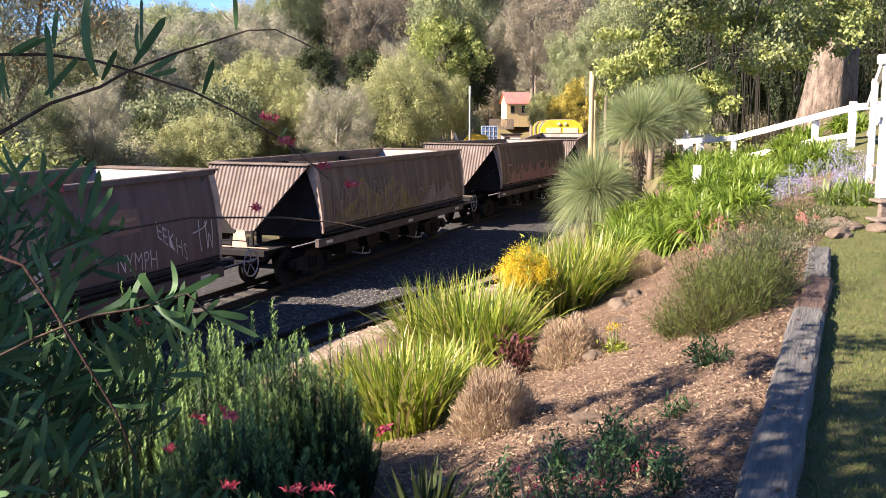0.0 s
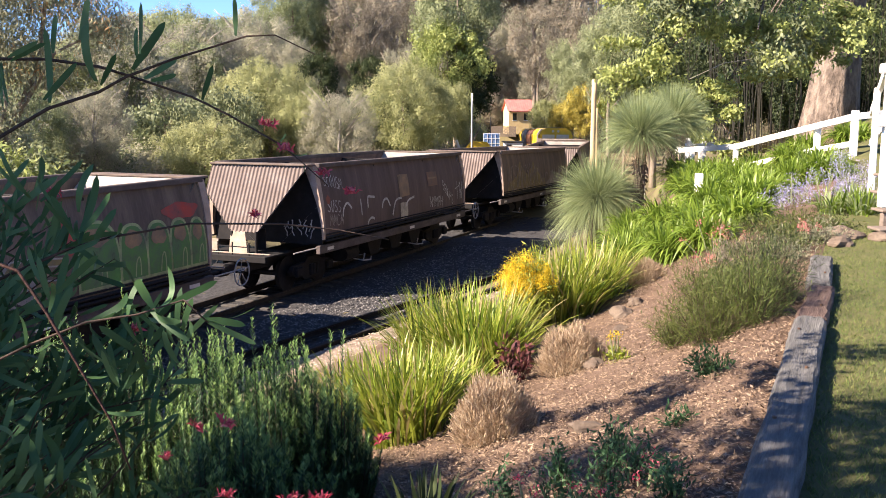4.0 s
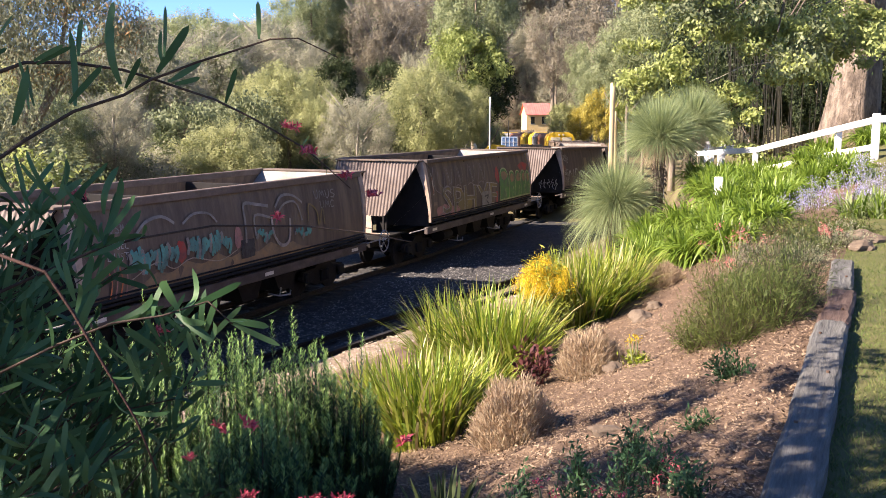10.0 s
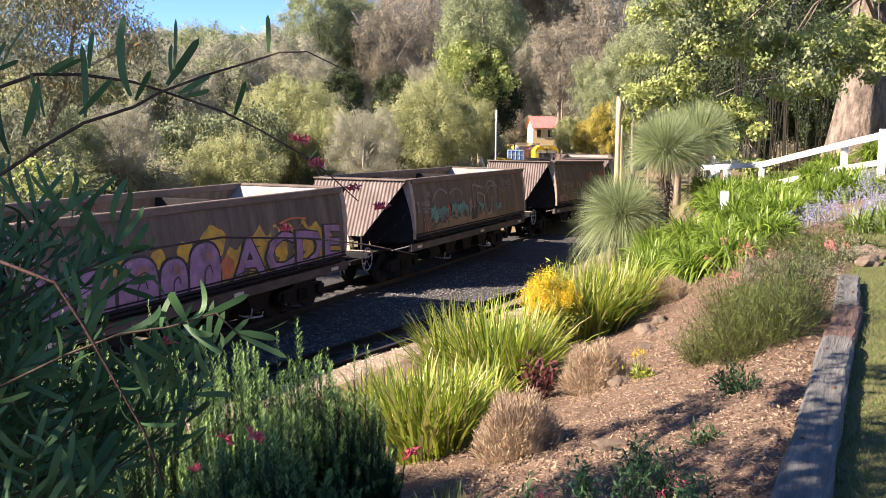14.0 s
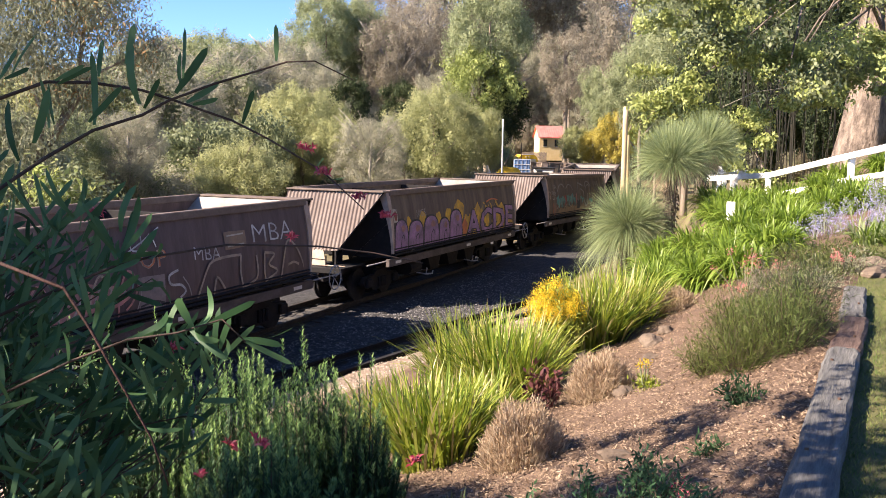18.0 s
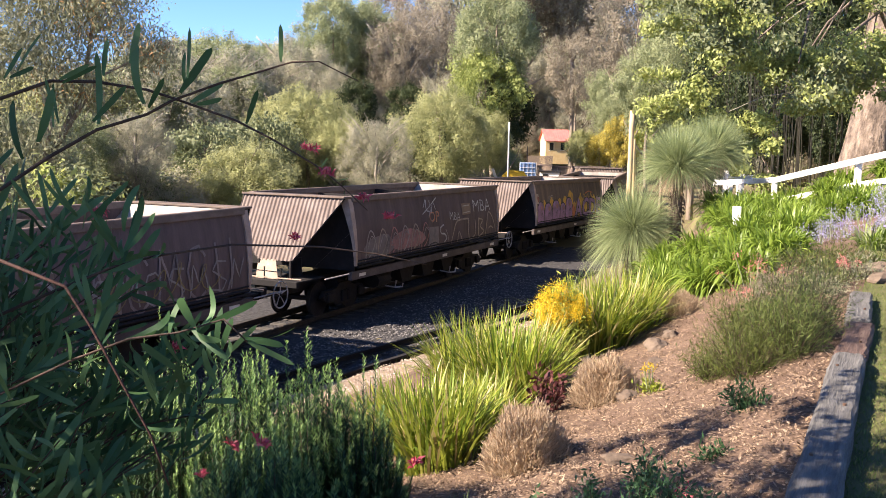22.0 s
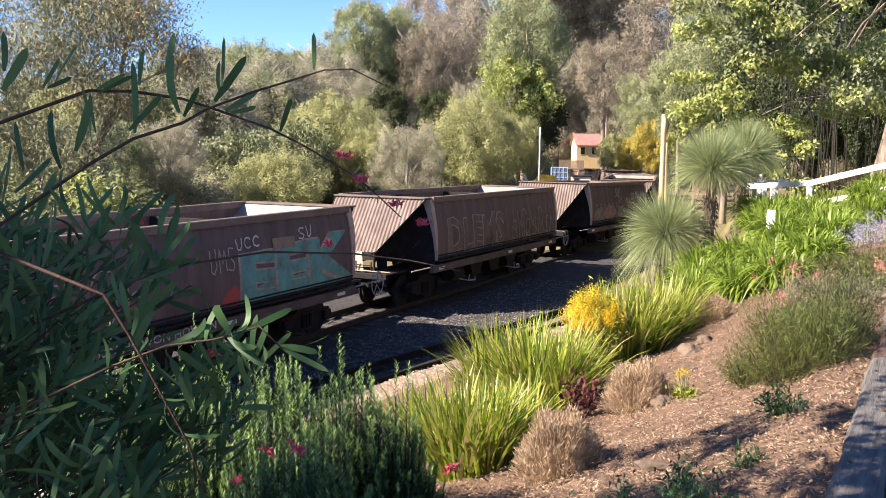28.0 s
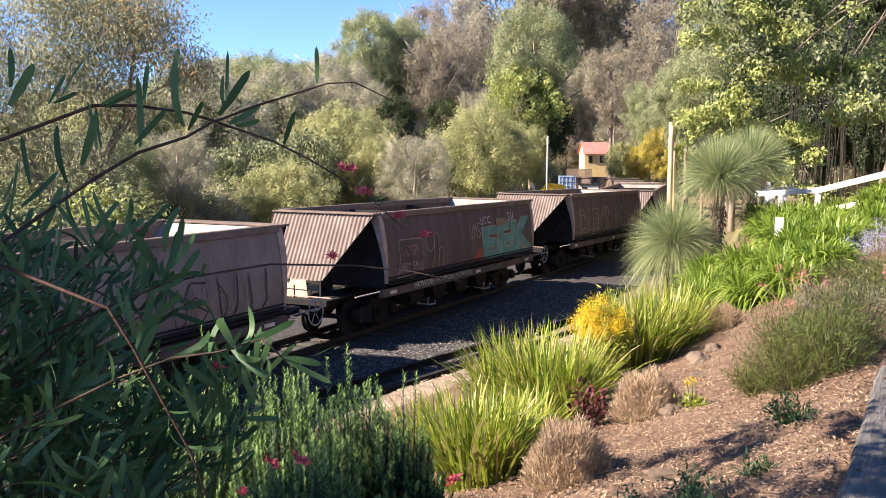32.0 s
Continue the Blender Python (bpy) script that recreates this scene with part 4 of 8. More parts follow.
def scrawl(w, n, x0, z0, x1, z1, h, key, width, seed, layer=2):
    """A row of hasty loops and slashes that spell nothing legible."""
    rng = np.random.default_rng(seed)
    for i in range(n):
        cx, cz = x0 + (x1 - x0) * (i + 0.5) / n, max(1.32, z0 + (z1 - z0) * (i + 0.5) / n)
        lw = (x1 - x0) / n * 0.42
        kind = int(rng.integers(4))
        if kind == 0:
            pts = [(cx - lw, cz), (cx - lw * 0.8, cz + h * 0.5), (cx - lw * 0.6, cz + h), (cx, cz + h * 0.35), (cx + lw * 0.6, cz + h * 0.95), (cx + lw, cz + 0.05 * h)]
        elif kind == 1:
            pts = [(cx + lw * math.cos(a) * 0.9, cz + h * (0.5 + 0.5 * math.sin(a))) for a in (0.6, 1.3, 2.1, 3.0, 3.9, 4.7, 5.5)]
        elif kind == 2:
            pts = [(cx + lw * 0.8, cz + h * 0.95), (cx - lw * 0.3, cz + h), (cx - lw * 0.8, cz + h * 0.7), (cx, cz + h * 0.5), (cx + lw * 0.8, cz + h * 0.3), (cx + lw * 0.2, cz), (cx - lw, cz + h * 0.1)]
        else:
            pts = [(cx - lw * 0.7, cz + h), (cx - lw * 0.5, cz + h * 0.1), (cx + lw * 0.1, cz - h * 0.02), (cx + lw * 0.7, cz + h * 0.3), (cx + lw * 0.75, cz + h * 1.05)]
        fine = []
        for k in range(len(pts) - 1):
            for q in range(3):
                t = q / 3
                fine.append((pts[k][0] + (pts[k + 1][0] - pts[k][0]) * t + rng.normal() * 0.01, min(2.98, pts[k][1] + (pts[k + 1][1] - pts[k][1]) * t)))
        tagged(stroke(w, fine + [pts[-1]], width, key, layer), "hasty spray-painted sign")


LOOK = {"white": ("spray_white", 0.035), "white_thin": ("spray_pale", 0.028), "grey_out": ("spray_grey", 0.04)}
for i, (j, n, x0, z0, x1, z1, hgt, how) in enumerate(TAGS):
    key, width = LOOK[how]
    scrawl(BY[j], n if x1 - x0 < 2 else n + 2, x0, z0, x1, z1, hgt, key, width, 900 + i)
scrawl(BY[0], 9, -4.6, 1.5, 0.0, 1.5, 1.05, "spray_ghost", 0.05, 961)
scrawl(BY[0], 5, 0.4, 1.4, 4.6, 1.4, 0.7, "spray_ghost", 0.06, 962)
scrawl(BY[8], 9, -3.6, 1.45, 5.2, 1.45, 0.85, "spray_dark", 0.04, 963)
scrawl(BY[8], 7, -1.0, 1.6, 5.0, 1.6, 0.7, "spray_grey", 0.03, 964)
scrawl(BY[-1], 9, -4.5, 1.5, 4.5, 1.5, 0.8, "spray_pink", 0.07, 965)
scrawl(BY[6], 5, 0.95, 1.45, 5.3, 1.45, 1.1, "spray_ghost", 0.06, 967)
for x in (-4.6, -3.5, -2.3, -1.1):
    stroke(BY[8], [(x + 4.6 + 0.2 * math.sin(k * 0.7), 1.45 + 0.15 * k) for k in range(6)], 0.03, "spray_dark")


def swirls(w, x0, x1, z, h, key, width, seed, laps):
    """One long looping line sprayed along the side, over and over itself."""
    rng = np.random.default_rng(seed)
    ph, lean, n = rng.random(4) * 6, 0.3 + 0.4 * rng.random(), laps * 12
    pts = []
    for k in range(n + 1):
        a, u = 2 * math.pi * k / 12, k / n
        r = h * (0.36 + 0.10 * math.sin(a * 0.37 + ph[0]) + 0.05 * math.sin(a * 1.7 + ph[1]))
        zz = z + h * 0.5 + r * math.sin(a) + 0.05 * math.sin(a * 0.21 + ph[2])
        pts.append((x0 + (x1 - x0) * u + lean * r * (math.cos(a) + 0.6 * math.sin(a)) + 0.12 * math.sin(a * 0.53 + ph[3]), min(2.96, max(1.3, zz))))
    tagged(stroke(w, pts, width, key, 4), "looping spray-painted line")


for _j, _x0, _x1, _z, _h, _key, _w, _n in ((0, -4.4, 0.5, 1.4, 1.0, "spray_cream", 0.03, 8), (6, 0.5, 4.6, 1.5, 0.8, "spray_mustard", 0.03, 6), (9, -4.0, 4.0, 1.4, 0.9, "spray_ghost", 0.035, 9)):
    swirls(BY[_j], _x0, _x1, _z, _h, _key, _w, 40 + _j, _n)


SHIFT = {2: -0.20, 3: -0.16, 4: 0.10, 5: 0.22, 6: 0.12, 7: -0.16}      # uneven slack between the couplers


def spray(j, key, width, *pts):
    """A sprayed line through points of the side, smoothed, as wide as the can's fan."""
    off = 0.225 + SHIFT.get(j, 0.0)
    fine = []
    for k in range(len(pts) - 1):
        p0, p1, p2, p3 = pts[max(0, k - 1)], pts[k], pts[k + 1], pts[min(len(pts) - 1, k + 2)]
        for q in range(4):
            t = q / 4
            c = [0.5 * (2 * p1[i] + (p2[i] - p0[i]) * t + (2 * p0[i] - 5 * p1[i] + 4 * p2[i] - p3[i]) * t * t + (3 * p1[i] - p0[i] - 3 * p2[i] + p3[i]) * t ** 3) for i in (0, 1)]
            fine.append((c[0] + off, c[1]))
    fine.append((pts[-1][0] + off, pts[-1][1]))
    tagged(stroke(BY[j], fine, width, key, 4), "spray-painted line")


def panel(j, key, x0, z0, x1, z1, layer=2):
    """A stencilled or overpainted rectangle with a slightly uneven edge."""
    off = 0.225 + SHIFT.get(j, 0.0)
    g = Geo().grid([[(x0 + (x1 - x0) * i / 4 + off + 0.01 * math.sin(3 * i + 2 * k), 0, z0 + (z1 - z0) * k / 3 + 0.008 * math.sin(5 * i + k)) for i in range(5)] for k in range(4)])
    o = new("marking_panel", to_side(g.mesh("marking_panel", M[key]), layer))
    o.parent = BY[j]
    tagged(o, "painted panel on the wagon's side")


def blot(j, key, x, z, rx, rz, layer=3, seed=0):
    """A soft-edged round patch of sprayed colour."""
    off = 0.225 + SHIFT.get(j, 0.0)
    g = Geo()
    rings = [[(x + off + rx * r * math.cos(a) * (1 + 0.12 * math.sin(3 * a + seed)), 0, z + rz * r * math.sin(a) * (1 + 0.12 * math.sin(5 * a + 2 * seed))) for a in [2 * math.pi * i / 18 for i in range(19)]] for r in (0.02, 0.6, 1.0)]
    g.grid(rings)
    o = new("colour_field", to_side(g.mesh("colour_field", M[key]), layer))
    o.parent = BY[j]
    tagged(o, "patch of sprayed colour")


def words(j, text, x0, z0, x1, z1, h, *coats):
    off = 0.225 + SHIFT.get(j, 0.0)
    for layer, (key, grow) in enumerate(coats):
        lettering(BY[j], text, x0 + off, max(1.30, z0), x1 + off, max(1.30, z1), h, key, layer + 1, grow)


def bubble(j, x0, x1, z0, z1, fill, edge, slant=0.0, hole=True):
    """One fat letter with a rounded head, a dark outline and a counter."""
    off = 0.225 + SHIFT.get(j, 0.0)
    for layer, (grow, key) in enumerate(((0.055, edge), (0.0, fill))):
        g, lo, hi = Geo(), [], []
        for k in range(21):
            u = -1 + k / 10
            top = max(0.0, 1 - abs(u) ** 2.6) ** 0.45
            x = (x0 + x1) / 2 + u * ((x1 - x0) / 2 + grow)
            zt = z0 + (z1 - z0 + grow) * (0.45 + 0.55 * top)
            lo.append((x + off, 0, max(1.425, z0 - grow)))
            hi.append((x + off + slant * (zt - z0), 0, max(1.43, min(3.0, zt))))
        g.grid([lo, hi])
        o = new("bubble_letter", to_side(g.mesh("bubble_letter", M[key]), 1 + 2 * (int(x0 * 2) % 2) + layer))
        o.parent = BY[j]
        tagged(o, "fat outlined spray-painted letter")
    if hole:
        cx, w, h = (x0 + x1) / 2 + slant * (z1 - z0) / 2, x1 - x0, z1 - z0
        spray(j, edge, 0.035, (cx - 0.05 * w, z0 + 0.06 * h), (cx - 0.02 * w, z0 + 0.38 * h), (cx + 0.14 * w, z0 + 0.50 * h), (cx + 0.22 * w, z0 + 0.30 * h))
        spray(j, "spray_pale", 0.02, (x0 + 0.12 * w, z0 + 0.62 * h), (x0 + 0.24 * w, z0 + 0.86 * h), (x0 + 0.45 * w, z0 + 0.95 * h))


def paint_first():
    p = "spray_white"
    for pts in (((-4.33, 1.90), (-4.25, 2.12), (-4.01, 2.24), (-3.77, 2.08)), ((-3.19, 2.30), (-3.17, 2.05), (-3.14, 1.83)), ((-2.73, 2.00), (-2.70, 2.30), (-2.50, 2.31), (-2.23, 2.28)), ((-1.78, 1.93), (-1.65, 2.12), (-1.39, 2.17), (-1.18, 1.94)),
                ((-1.00, 1.65), (-0.86, 1.95), (-0.66, 2.10), (-0.30, 2.12)), ((-2.78, 1.50), (-2.70, 1.64), (-2.50, 1.71), (-2.32, 1.66)), ((0.02, 1.86), (0.18, 1.99), (0.42, 2.05), (0.72, 2.09))):
        spray(1, p, 0.065, *pts)
    panel(1, "patch_tan", -0.39, 2.15, 0.38, 2.82)
    panel(1, "patch_cream", -0.38, 1.47, 0.20, 1.96)
    panel(1, "patch_brown", 1.98, 2.33, 2.85, 2.79)
    panel(1, "patch_tan", 2.06, 2.56, 2.75, 2.62, 3)
    words(1, "NYMPH", 2.05, 1.64, 3.25, 1.58, 0.36, ("spray_white", -0.016))
    words(1, "EEKHS", 3.30, 2.16, 4.25, 1.56, 0.34, ("spray_white", -0.016))
    spray(1, p, 0.03, (4.45, 2.10), (4.85, 2.18), (5.0, 2.30))
    spray(1, p, 0.03, (4.70, 2.36), (4.68, 2.0), (4.72, 1.70))
    spray(1, p, 0.03, (4.92, 2.30), (4.95, 1.72), (5.02, 2.05), (5.12, 1.72), (5.16, 2.32))
    scrawl(BY[1], 6, -5.0, 2.78, -3.95, 2.62, 0.30, "spray_white", 0.024, 911)
    scrawl(BY[1], 4, -4.95, 2.10, -4.15, 2.02, 0.30, "spray_white", 0.030, 912)
    scrawl(BY[1], 4, -4.85, 1.72, -4.05, 1.66, 0.30, "spray_pale", 0.026, 913)
    blot(1, "patch_rust", -5.10, 2.40, 0.12, 0.12)


def paint_second():
    panel(2, "patch_cream", -5.33, 2.22, -5.05, 2.92)
    blot(2, "patch_rust", -5.19, 2.72, 0.10, 0.13)
    panel(2, "patch_rust", -5.30, 2.26, -5.09, 2.52, 3)
    panel(2, "patch_tan", -5.22, 1.88, -4.85, 1.99)
    g = "spray_ghost"
    spray(2, g, 0.035, (-4.89, 3.10), (-5.00, 2.70), (-4.90, 2.38), (-4.40, 2.20), (-3.97, 1.98), (-4.05, 1.70), (-4.60, 1.55))
    spray(2, g, 0.035, (-4.55, 2.95), (-4.62, 2.62), (-4.30, 2.42), (-3.75, 2.20), (-3.55, 1.85), (-3.75, 1.50))
    for x in (-3.9, -2.9, -1.7, -0.6):
        spray(2, g, 0.032, (x - 0.35, 2.05), (x - 0.2, 2.6), (x, 3.05), (x + 0.18, 2.62), (x + 0.30, 2.15))
        spray(2, "spray_grey", 0.025, (x + 0.15, 3.05), (x + 0.35, 2.45), (x + 0.6, 3.0))
        spray(2, g, 0.03, (x - 0.3, 2.35), (x, 2.42), (x + 0.3, 2.36))
    blot(2, "spray_pink", -4.30, 1.66, 0.62, 0.20, 0, 1)
    blot(2, "spray_pink", -3.30, 1.60, 0.50, 0.16, 0, 2)
    blot(2, "spray_mustard", -2.30, 1.75, 0.70, 0.35, 0, 3)
    words(2, "SPHYE", -4.40, 1.55, 1.15, 1.40, 0.86, ("spray_pale", 0.020), ("spray_mustard", -0.004))
    panel(2, "spray_grey", -0.58, 1.40, 0.46, 2.02, 3)
    spray(2, "spray_dark", 0.05, (-0.30, 1.85), (0.10, 1.86), (-0.10, 1.70), (0.15, 1.55))
    blot(2, "spray_red", 1.30, 2.55, 0.22, 0.30, 0, 4)
    blot(2, "spray_red", 1.10, 1.70, 0.14, 0.26, 0, 5)
    blot(2, "spray_red", 4.60, 2.72, 0.60, 0.17, 0, 6)
    for x0, x1, z1 in ((1.50, 2.55, 2.72), (2.62, 3.35, 2.58), (3.42, 4.10, 2.56), (4.16, 4.75, 2.54), (4.80, 5.28, 2.50)):
        bubble(2, x0, x1, 1.60, z1, "spray_green", "spray_lime", hole=False)
        blot(2, "spray_ochre", (x0 + x1) / 2, z1 - 0.24, (x1 - x0) * 0.34, 0.17, 5, x0)
        spray(2, "spray_lime", 0.03, ((x0 + x1) / 2, 1.62), ((x0 + x1) / 2 + 0.05, 1.9), ((x0 + x1) / 2 + 0.15, 1.95), ((x0 + x1) / 2 + 0.16, 1.48))


def paint_third():
    panel(3, "patch_cream", -5.33, 2.16, -5.08, 2.50)
    blot(3, "patch_rust", -5.20, 2.33, 0.09, 0.13)
    scrawl(BY[3], 4, -4.55, 2.62, -3.95, 2.58, 0.16, "spray_grey", 0.022, 914)
    words(3, "ANGEL", -4.85, 2.34, -4.15, 2.30, 0.16, ("spray_white", -0.016))
    words(3, "DUST", -4.75, 2.13, -4.15, 2.09, 0.15, ("spray_white", -0.016))
    off = 0.225 + SHIFT[3]
    wash(BY[3], -4.5 + off, 2.7 + off, 1.40, 1.86, "spray_ochre", -1, 1, 7, 0.3)
    rng = np.random.default_rng(77)
    for x0, x1, lo, hi in ((-4.20, -2.75, 1.82, 2.28), (-2.45, -0.95, 1.86, 2.30), (0.05, 0.75, 1.92, 2.16), (1.70, 2.55, 1.84, 2.02)):
        for k in range(int((x1 - x0) / 0.075)):     # a scribbled fill with a ragged edge
            x = x0 + 0.075 * k
            zb = lo + 0.12 * rng.random() + 0.10 * math.sin(k * 0.9)
            zt = hi - 0.14 * rng.random() + 0.06 * math.sin(k * 0.6)
            spray(3, "spray_teal" if k % 5 else "spray_grey", 0.085, (x, zb), (x + 0.05 + 0.05 * rng.random(), (zb + zt) / 2), (x + 0.09 * rng.random(), zt))
    blot(3, "spray_red", -2.62, 2.05, 0.16, 0.22, 1, 2)
    blot(3, "spray_pink", -0.62, 2.10, 0.15, 0.25, 1, 3)
    panel(3, "spray_dark", -0.55, 1.62, -0.02, 2.02, 3)
    g = "spray_grey"
    spray(3, g, 0.06, (-4.0, 2.45), (-3.6, 2.72), (-3.1, 2.78), (-2.75, 2.62))
    spray(3, g, 0.05, (-2.5, 2.58), (-2.1, 2.74), (-1.6, 2.70), (-1.35, 2.5))
    spray(3, g, 0.07, (-0.35, 1.95), (-0.32, 2.40), (-0.28, 2.78), (0.2, 2.74), (0.68, 2.66))
    spray(3, g, 0.06, (0.05, 2.05), (0.08, 2.5), (0.7, 2.4))
    spray(3, "spray_pale", 0.08, (0.75, 2.40), (0.80, 2.0), (1.10, 1.72), (1.45, 1.80), (1.55, 2.3))
    spray(3, g, 0.06, (0.95, 2.6), (1.3, 2.84), (1.8, 2.82), (2.2, 2.62))
    spray(3, g, 0.05, (1.0, 2.45), (1.4, 2.66), (1.9, 2.64), (2.1, 2.2))
    spray(3, "spray_mustard", 0.05, (2.4, 2.15), (2.5, 2.55), (2.85, 2.35), (2.9, 2.0), (3.15, 2.4), (3.2, 2.0))
    scrawl(BY[3], 4, 2.85, 2.66, 4.0, 2.62, 0.20, "spray_grey", 0.03, 915)
    scrawl(BY[3], 3, 3.1, 2.40, 3.9, 2.38, 0.18, "spray_grey", 0.028, 916)
    for k in range(4):
        spray(3, ("spray_orange", "spray_pink")[k % 2], 0.035, (-4.75 + 0.14 * k, 1.45), (-4.68 + 0.14 * k, 1.75), (-4.78 + 0.16 * k, 2.0))
    spray(3, "spray_cream", 0.022, (-4.2, 1.7), (-3.4, 1.95), (-2.9, 1.75), (-2.3, 1.88), (-1.4, 1.7), (-0.7, 1.85))


def paint_fourth():
    panel(4, "patch_cream", -5.33, 2.26, -5.06, 2.64)
    blot(4, "patch_rust", -5.19, 2.44, 0.10, 0.14)
    off = 0.225 + SHIFT[4]
    wash(BY[4], -0.35 + off, 5.25 + off, 1.43, 2.55, "spray_yellow", -2, 2, 9, 0.22)
    wash(BY[4], -5.25 + off, -0.2 + off, 1.43, 1.9, "spray_yellow", -2, 4, 6, 0.2)
    for x, z, r in ((-4.40, 2.18, 0.28), (-3.25, 2.22, 0.30), (-2.05, 2.20, 0.24), (-1.20, 2.26, 0.26), (-0.25, 2.34, 0.42)):
        blot(4, "spray_yellow", x, z, r, r * 0.8, -1, x)
    for x0, x1, z1 in ((-5.28, -4.42, 2.30), (-4.34, -3.32, 2.22), (-3.22, -2.12, 2.30), (-2.04, -1.22, 2.16), (-1.14, -0.10, 2.36)):
        bubble(4, x0, x1, 1.44, z1, "spray_mauve", "spray_dark")
        blot(4, "spray_pink", x0 + 0.6 * (x1 - x0), 1.44 + 0.72 * (z1 - 1.44), 0.16 * (x1 - x0), 0.10, 5, x0)
    blot(4, "spray_orange", 0.16, 1.76, 0.24, 0.26, 1)
    scrawl(BY[4], 4, -3.75 + off, 2.34, -3.0 + off, 2.34, 0.20, "spray_pale", 0.022, 917)
    words(4, "ACDE", 0.40, 1.44, 5.15, 1.44, 0.80, ("spray_dark", 0.06), ("spray_mauve", 0.025))
    spray(4, "spray_orange", 0.05, (2.3, 2.50), (2.9, 2.58), (3.5, 2.52))
    spray(4, "spray_dark", 0.03, (0.2, 1.48), (0.8, 1.60), (1.4, 1.50))


def paint_fifth():
    spray(5, "spray_white", 0.035, (-1.05, 2.70), (-0.80, 2.92), (-0.85, 2.62), (-0.60, 2.55), (-0.70, 2.40))
    spray(5, "spray_white", 0.03, (-0.55, 2.90), (-0.50, 2.52), (-0.30, 2.85), (-0.15, 2.60))
    spray(5, "spray_white", 0.03, (-1.15, 2.50), (-0.6, 2.70), (0.0, 2.95))
    words(5, "OP", -0.66, 2.24, 0.12, 2.22, 0.32, ("spray_cream", 0.01), ("spray_orange", -0.02))
    spray(5, "spray_white", 0.05, (0.42, 2.10), (0.14, 2.02), (0.18, 1.85), (0.48, 1.80), (0.62, 1.66), (0.45, 1.56))
    spray(5, "spray_pale", 0.03, (0.55, 1.95), (0.72, 1.75), (0.80, 1.55))
    words(5, "MBA", 0.94, 2.22, 1.84, 2.14, 0.26, ("spray_white", -0.010))
    panel(5, "patch_tan", 2.02, 2.32, 2.80, 2.68)
    spray(5, "patch_cream", 0.03, (2.10, 2.38), (2.70, 2.40))
    spray(5, "patch_cream", 0.03, (2.10, 2.60), (2.70, 2.61))
    words(5, "MBA", 3.00, 2.36, 4.70, 2.34, 0.40, ("spray_white", -0.012))
    c = "spray_cream"
    for pts in (((1.00, 1.46), (1.30, 1.95), (1.54, 2.14), (2.05, 2.18), (2.54, 2.17)), ((1.55, 1.46), (1.66, 1.80), (1.95, 1.50)), ((2.54, 2.17), (2.50, 1.80), (2.60, 1.46)), ((2.60, 1.48), (2.90, 1.52), (3.15, 1.66), (3.12, 2.10)),
                ((3.45, 2.12), (3.42, 1.75), (3.48, 1.47)), ((3.45, 2.12), (3.85, 2.05), (3.60, 1.85), (3.95, 1.66), (3.50, 1.50)), ((4.10, 1.46), (4.25, 1.95), (4.45, 2.30), (4.85, 2.05), (5.20, 1.46)), ((4.40, 1.74), (4.65, 1.78), (4.88, 1.70))):
        spray(5, c, 0.055, *pts)
    panel(5, "spray_ghost", -0.74, 1.46, 0.02, 2.08)
    spray(5, "spray_dark", 0.04, (-0.70, 1.55), (-0.30, 1.60), (0.00, 1.52))
    for k in range(6):
        x = -4.9 + 0.72 * k
        spray(5, ("spray_pale", "spray_cream", "spray_pink")[k % 3], 0.045, (x, 1.46), (x + 0.05, 1.9), (x + 0.30, 2.25), (x + 0.55, 2.0), (x + 0.40, 1.7), (x + 0.2, 1.55))
        spray(5, "spray_pale", 0.03, (x + 0.1, 1.75), (x + 0.35, 2.1), (x + 0.62, 1.85), (x + 0.5, 1.5))
    blot(5, "spray_pink", -2.2, 1.85, 1.2, 0.28, 0, 3)
    blot(5, "spray_ghost", -4.0, 1.8, 0.9, 0.30, 0, 4)


def end_tag(j, seed):
    """An illegible white tag on the dark end wall, low on the near side."""
    rng = np.random.default_rng(seed)
    x = -(HALF + 0.004)
    for k in range(5):
        y = -1.16 + 0.155 * k
        pts = [(x, y + 0.11 * rng.random(), 1.86 - 0.10 * q + 0.03 * rng.normal()) for q in range(5)]
        part("paint_stroke", Geo().tube(pts, 0.016, 4, 0.012), M["spray_white"], BY[j], "white spray-painted tag on the dark end wall")
        part("paint_stroke", Geo().tube([(x, y, 1.70 + 0.05 * rng.normal()), (x, y + 0.07, 1.74), (x, y + 0.13, 1.64 + 0.05 * rng.normal())], 0.014, 4, 0.010), M["spray_white"], BY[j], "white spray-painted tag on the dark end wall")


def paint_seventh():
    c = "spray_cream"
    spray(7, c, 0.035, (-4.86, 1.47), (-4.70, 1.90), (-4.72, 2.45))
    spray(7, c, 0.035, (-4.72, 2.45), (-4.10, 2.44), (-3.40, 2.42))
    spray(7, c, 0.03, (-3.40, 2.42), (-3.30, 1.95), (-3.36, 1.52))
    spray(7, c, 0.035, (-4.86, 1.47), (-4.10, 1.49), (-3.36, 1.52))
    spray(7, c, 0.04, (-2.95, 2.02), (-3.15, 2.30), (-2.95, 2.55), (-2.65, 2.48), (-2.60, 2.20), (-2.85, 2.0))
    spray(7, c, 0.04, (-2.60, 2.30), (-2.62, 1.90), (-2.80, 1.50))
    spray(7, c, 0.04, (-2.30, 2.55), (-2.32, 2.0), (-2.36, 1.50))
    spray(7, c, 0.035, (-2.30, 2.02), (-2.10, 2.10), (-2.02, 1.80), (-2.06, 1.50))
    scrawl(BY[7], 4, -4.5, 2.0, -3.5, 2.02, 0.25, "spray_pink", 0.025, 931)


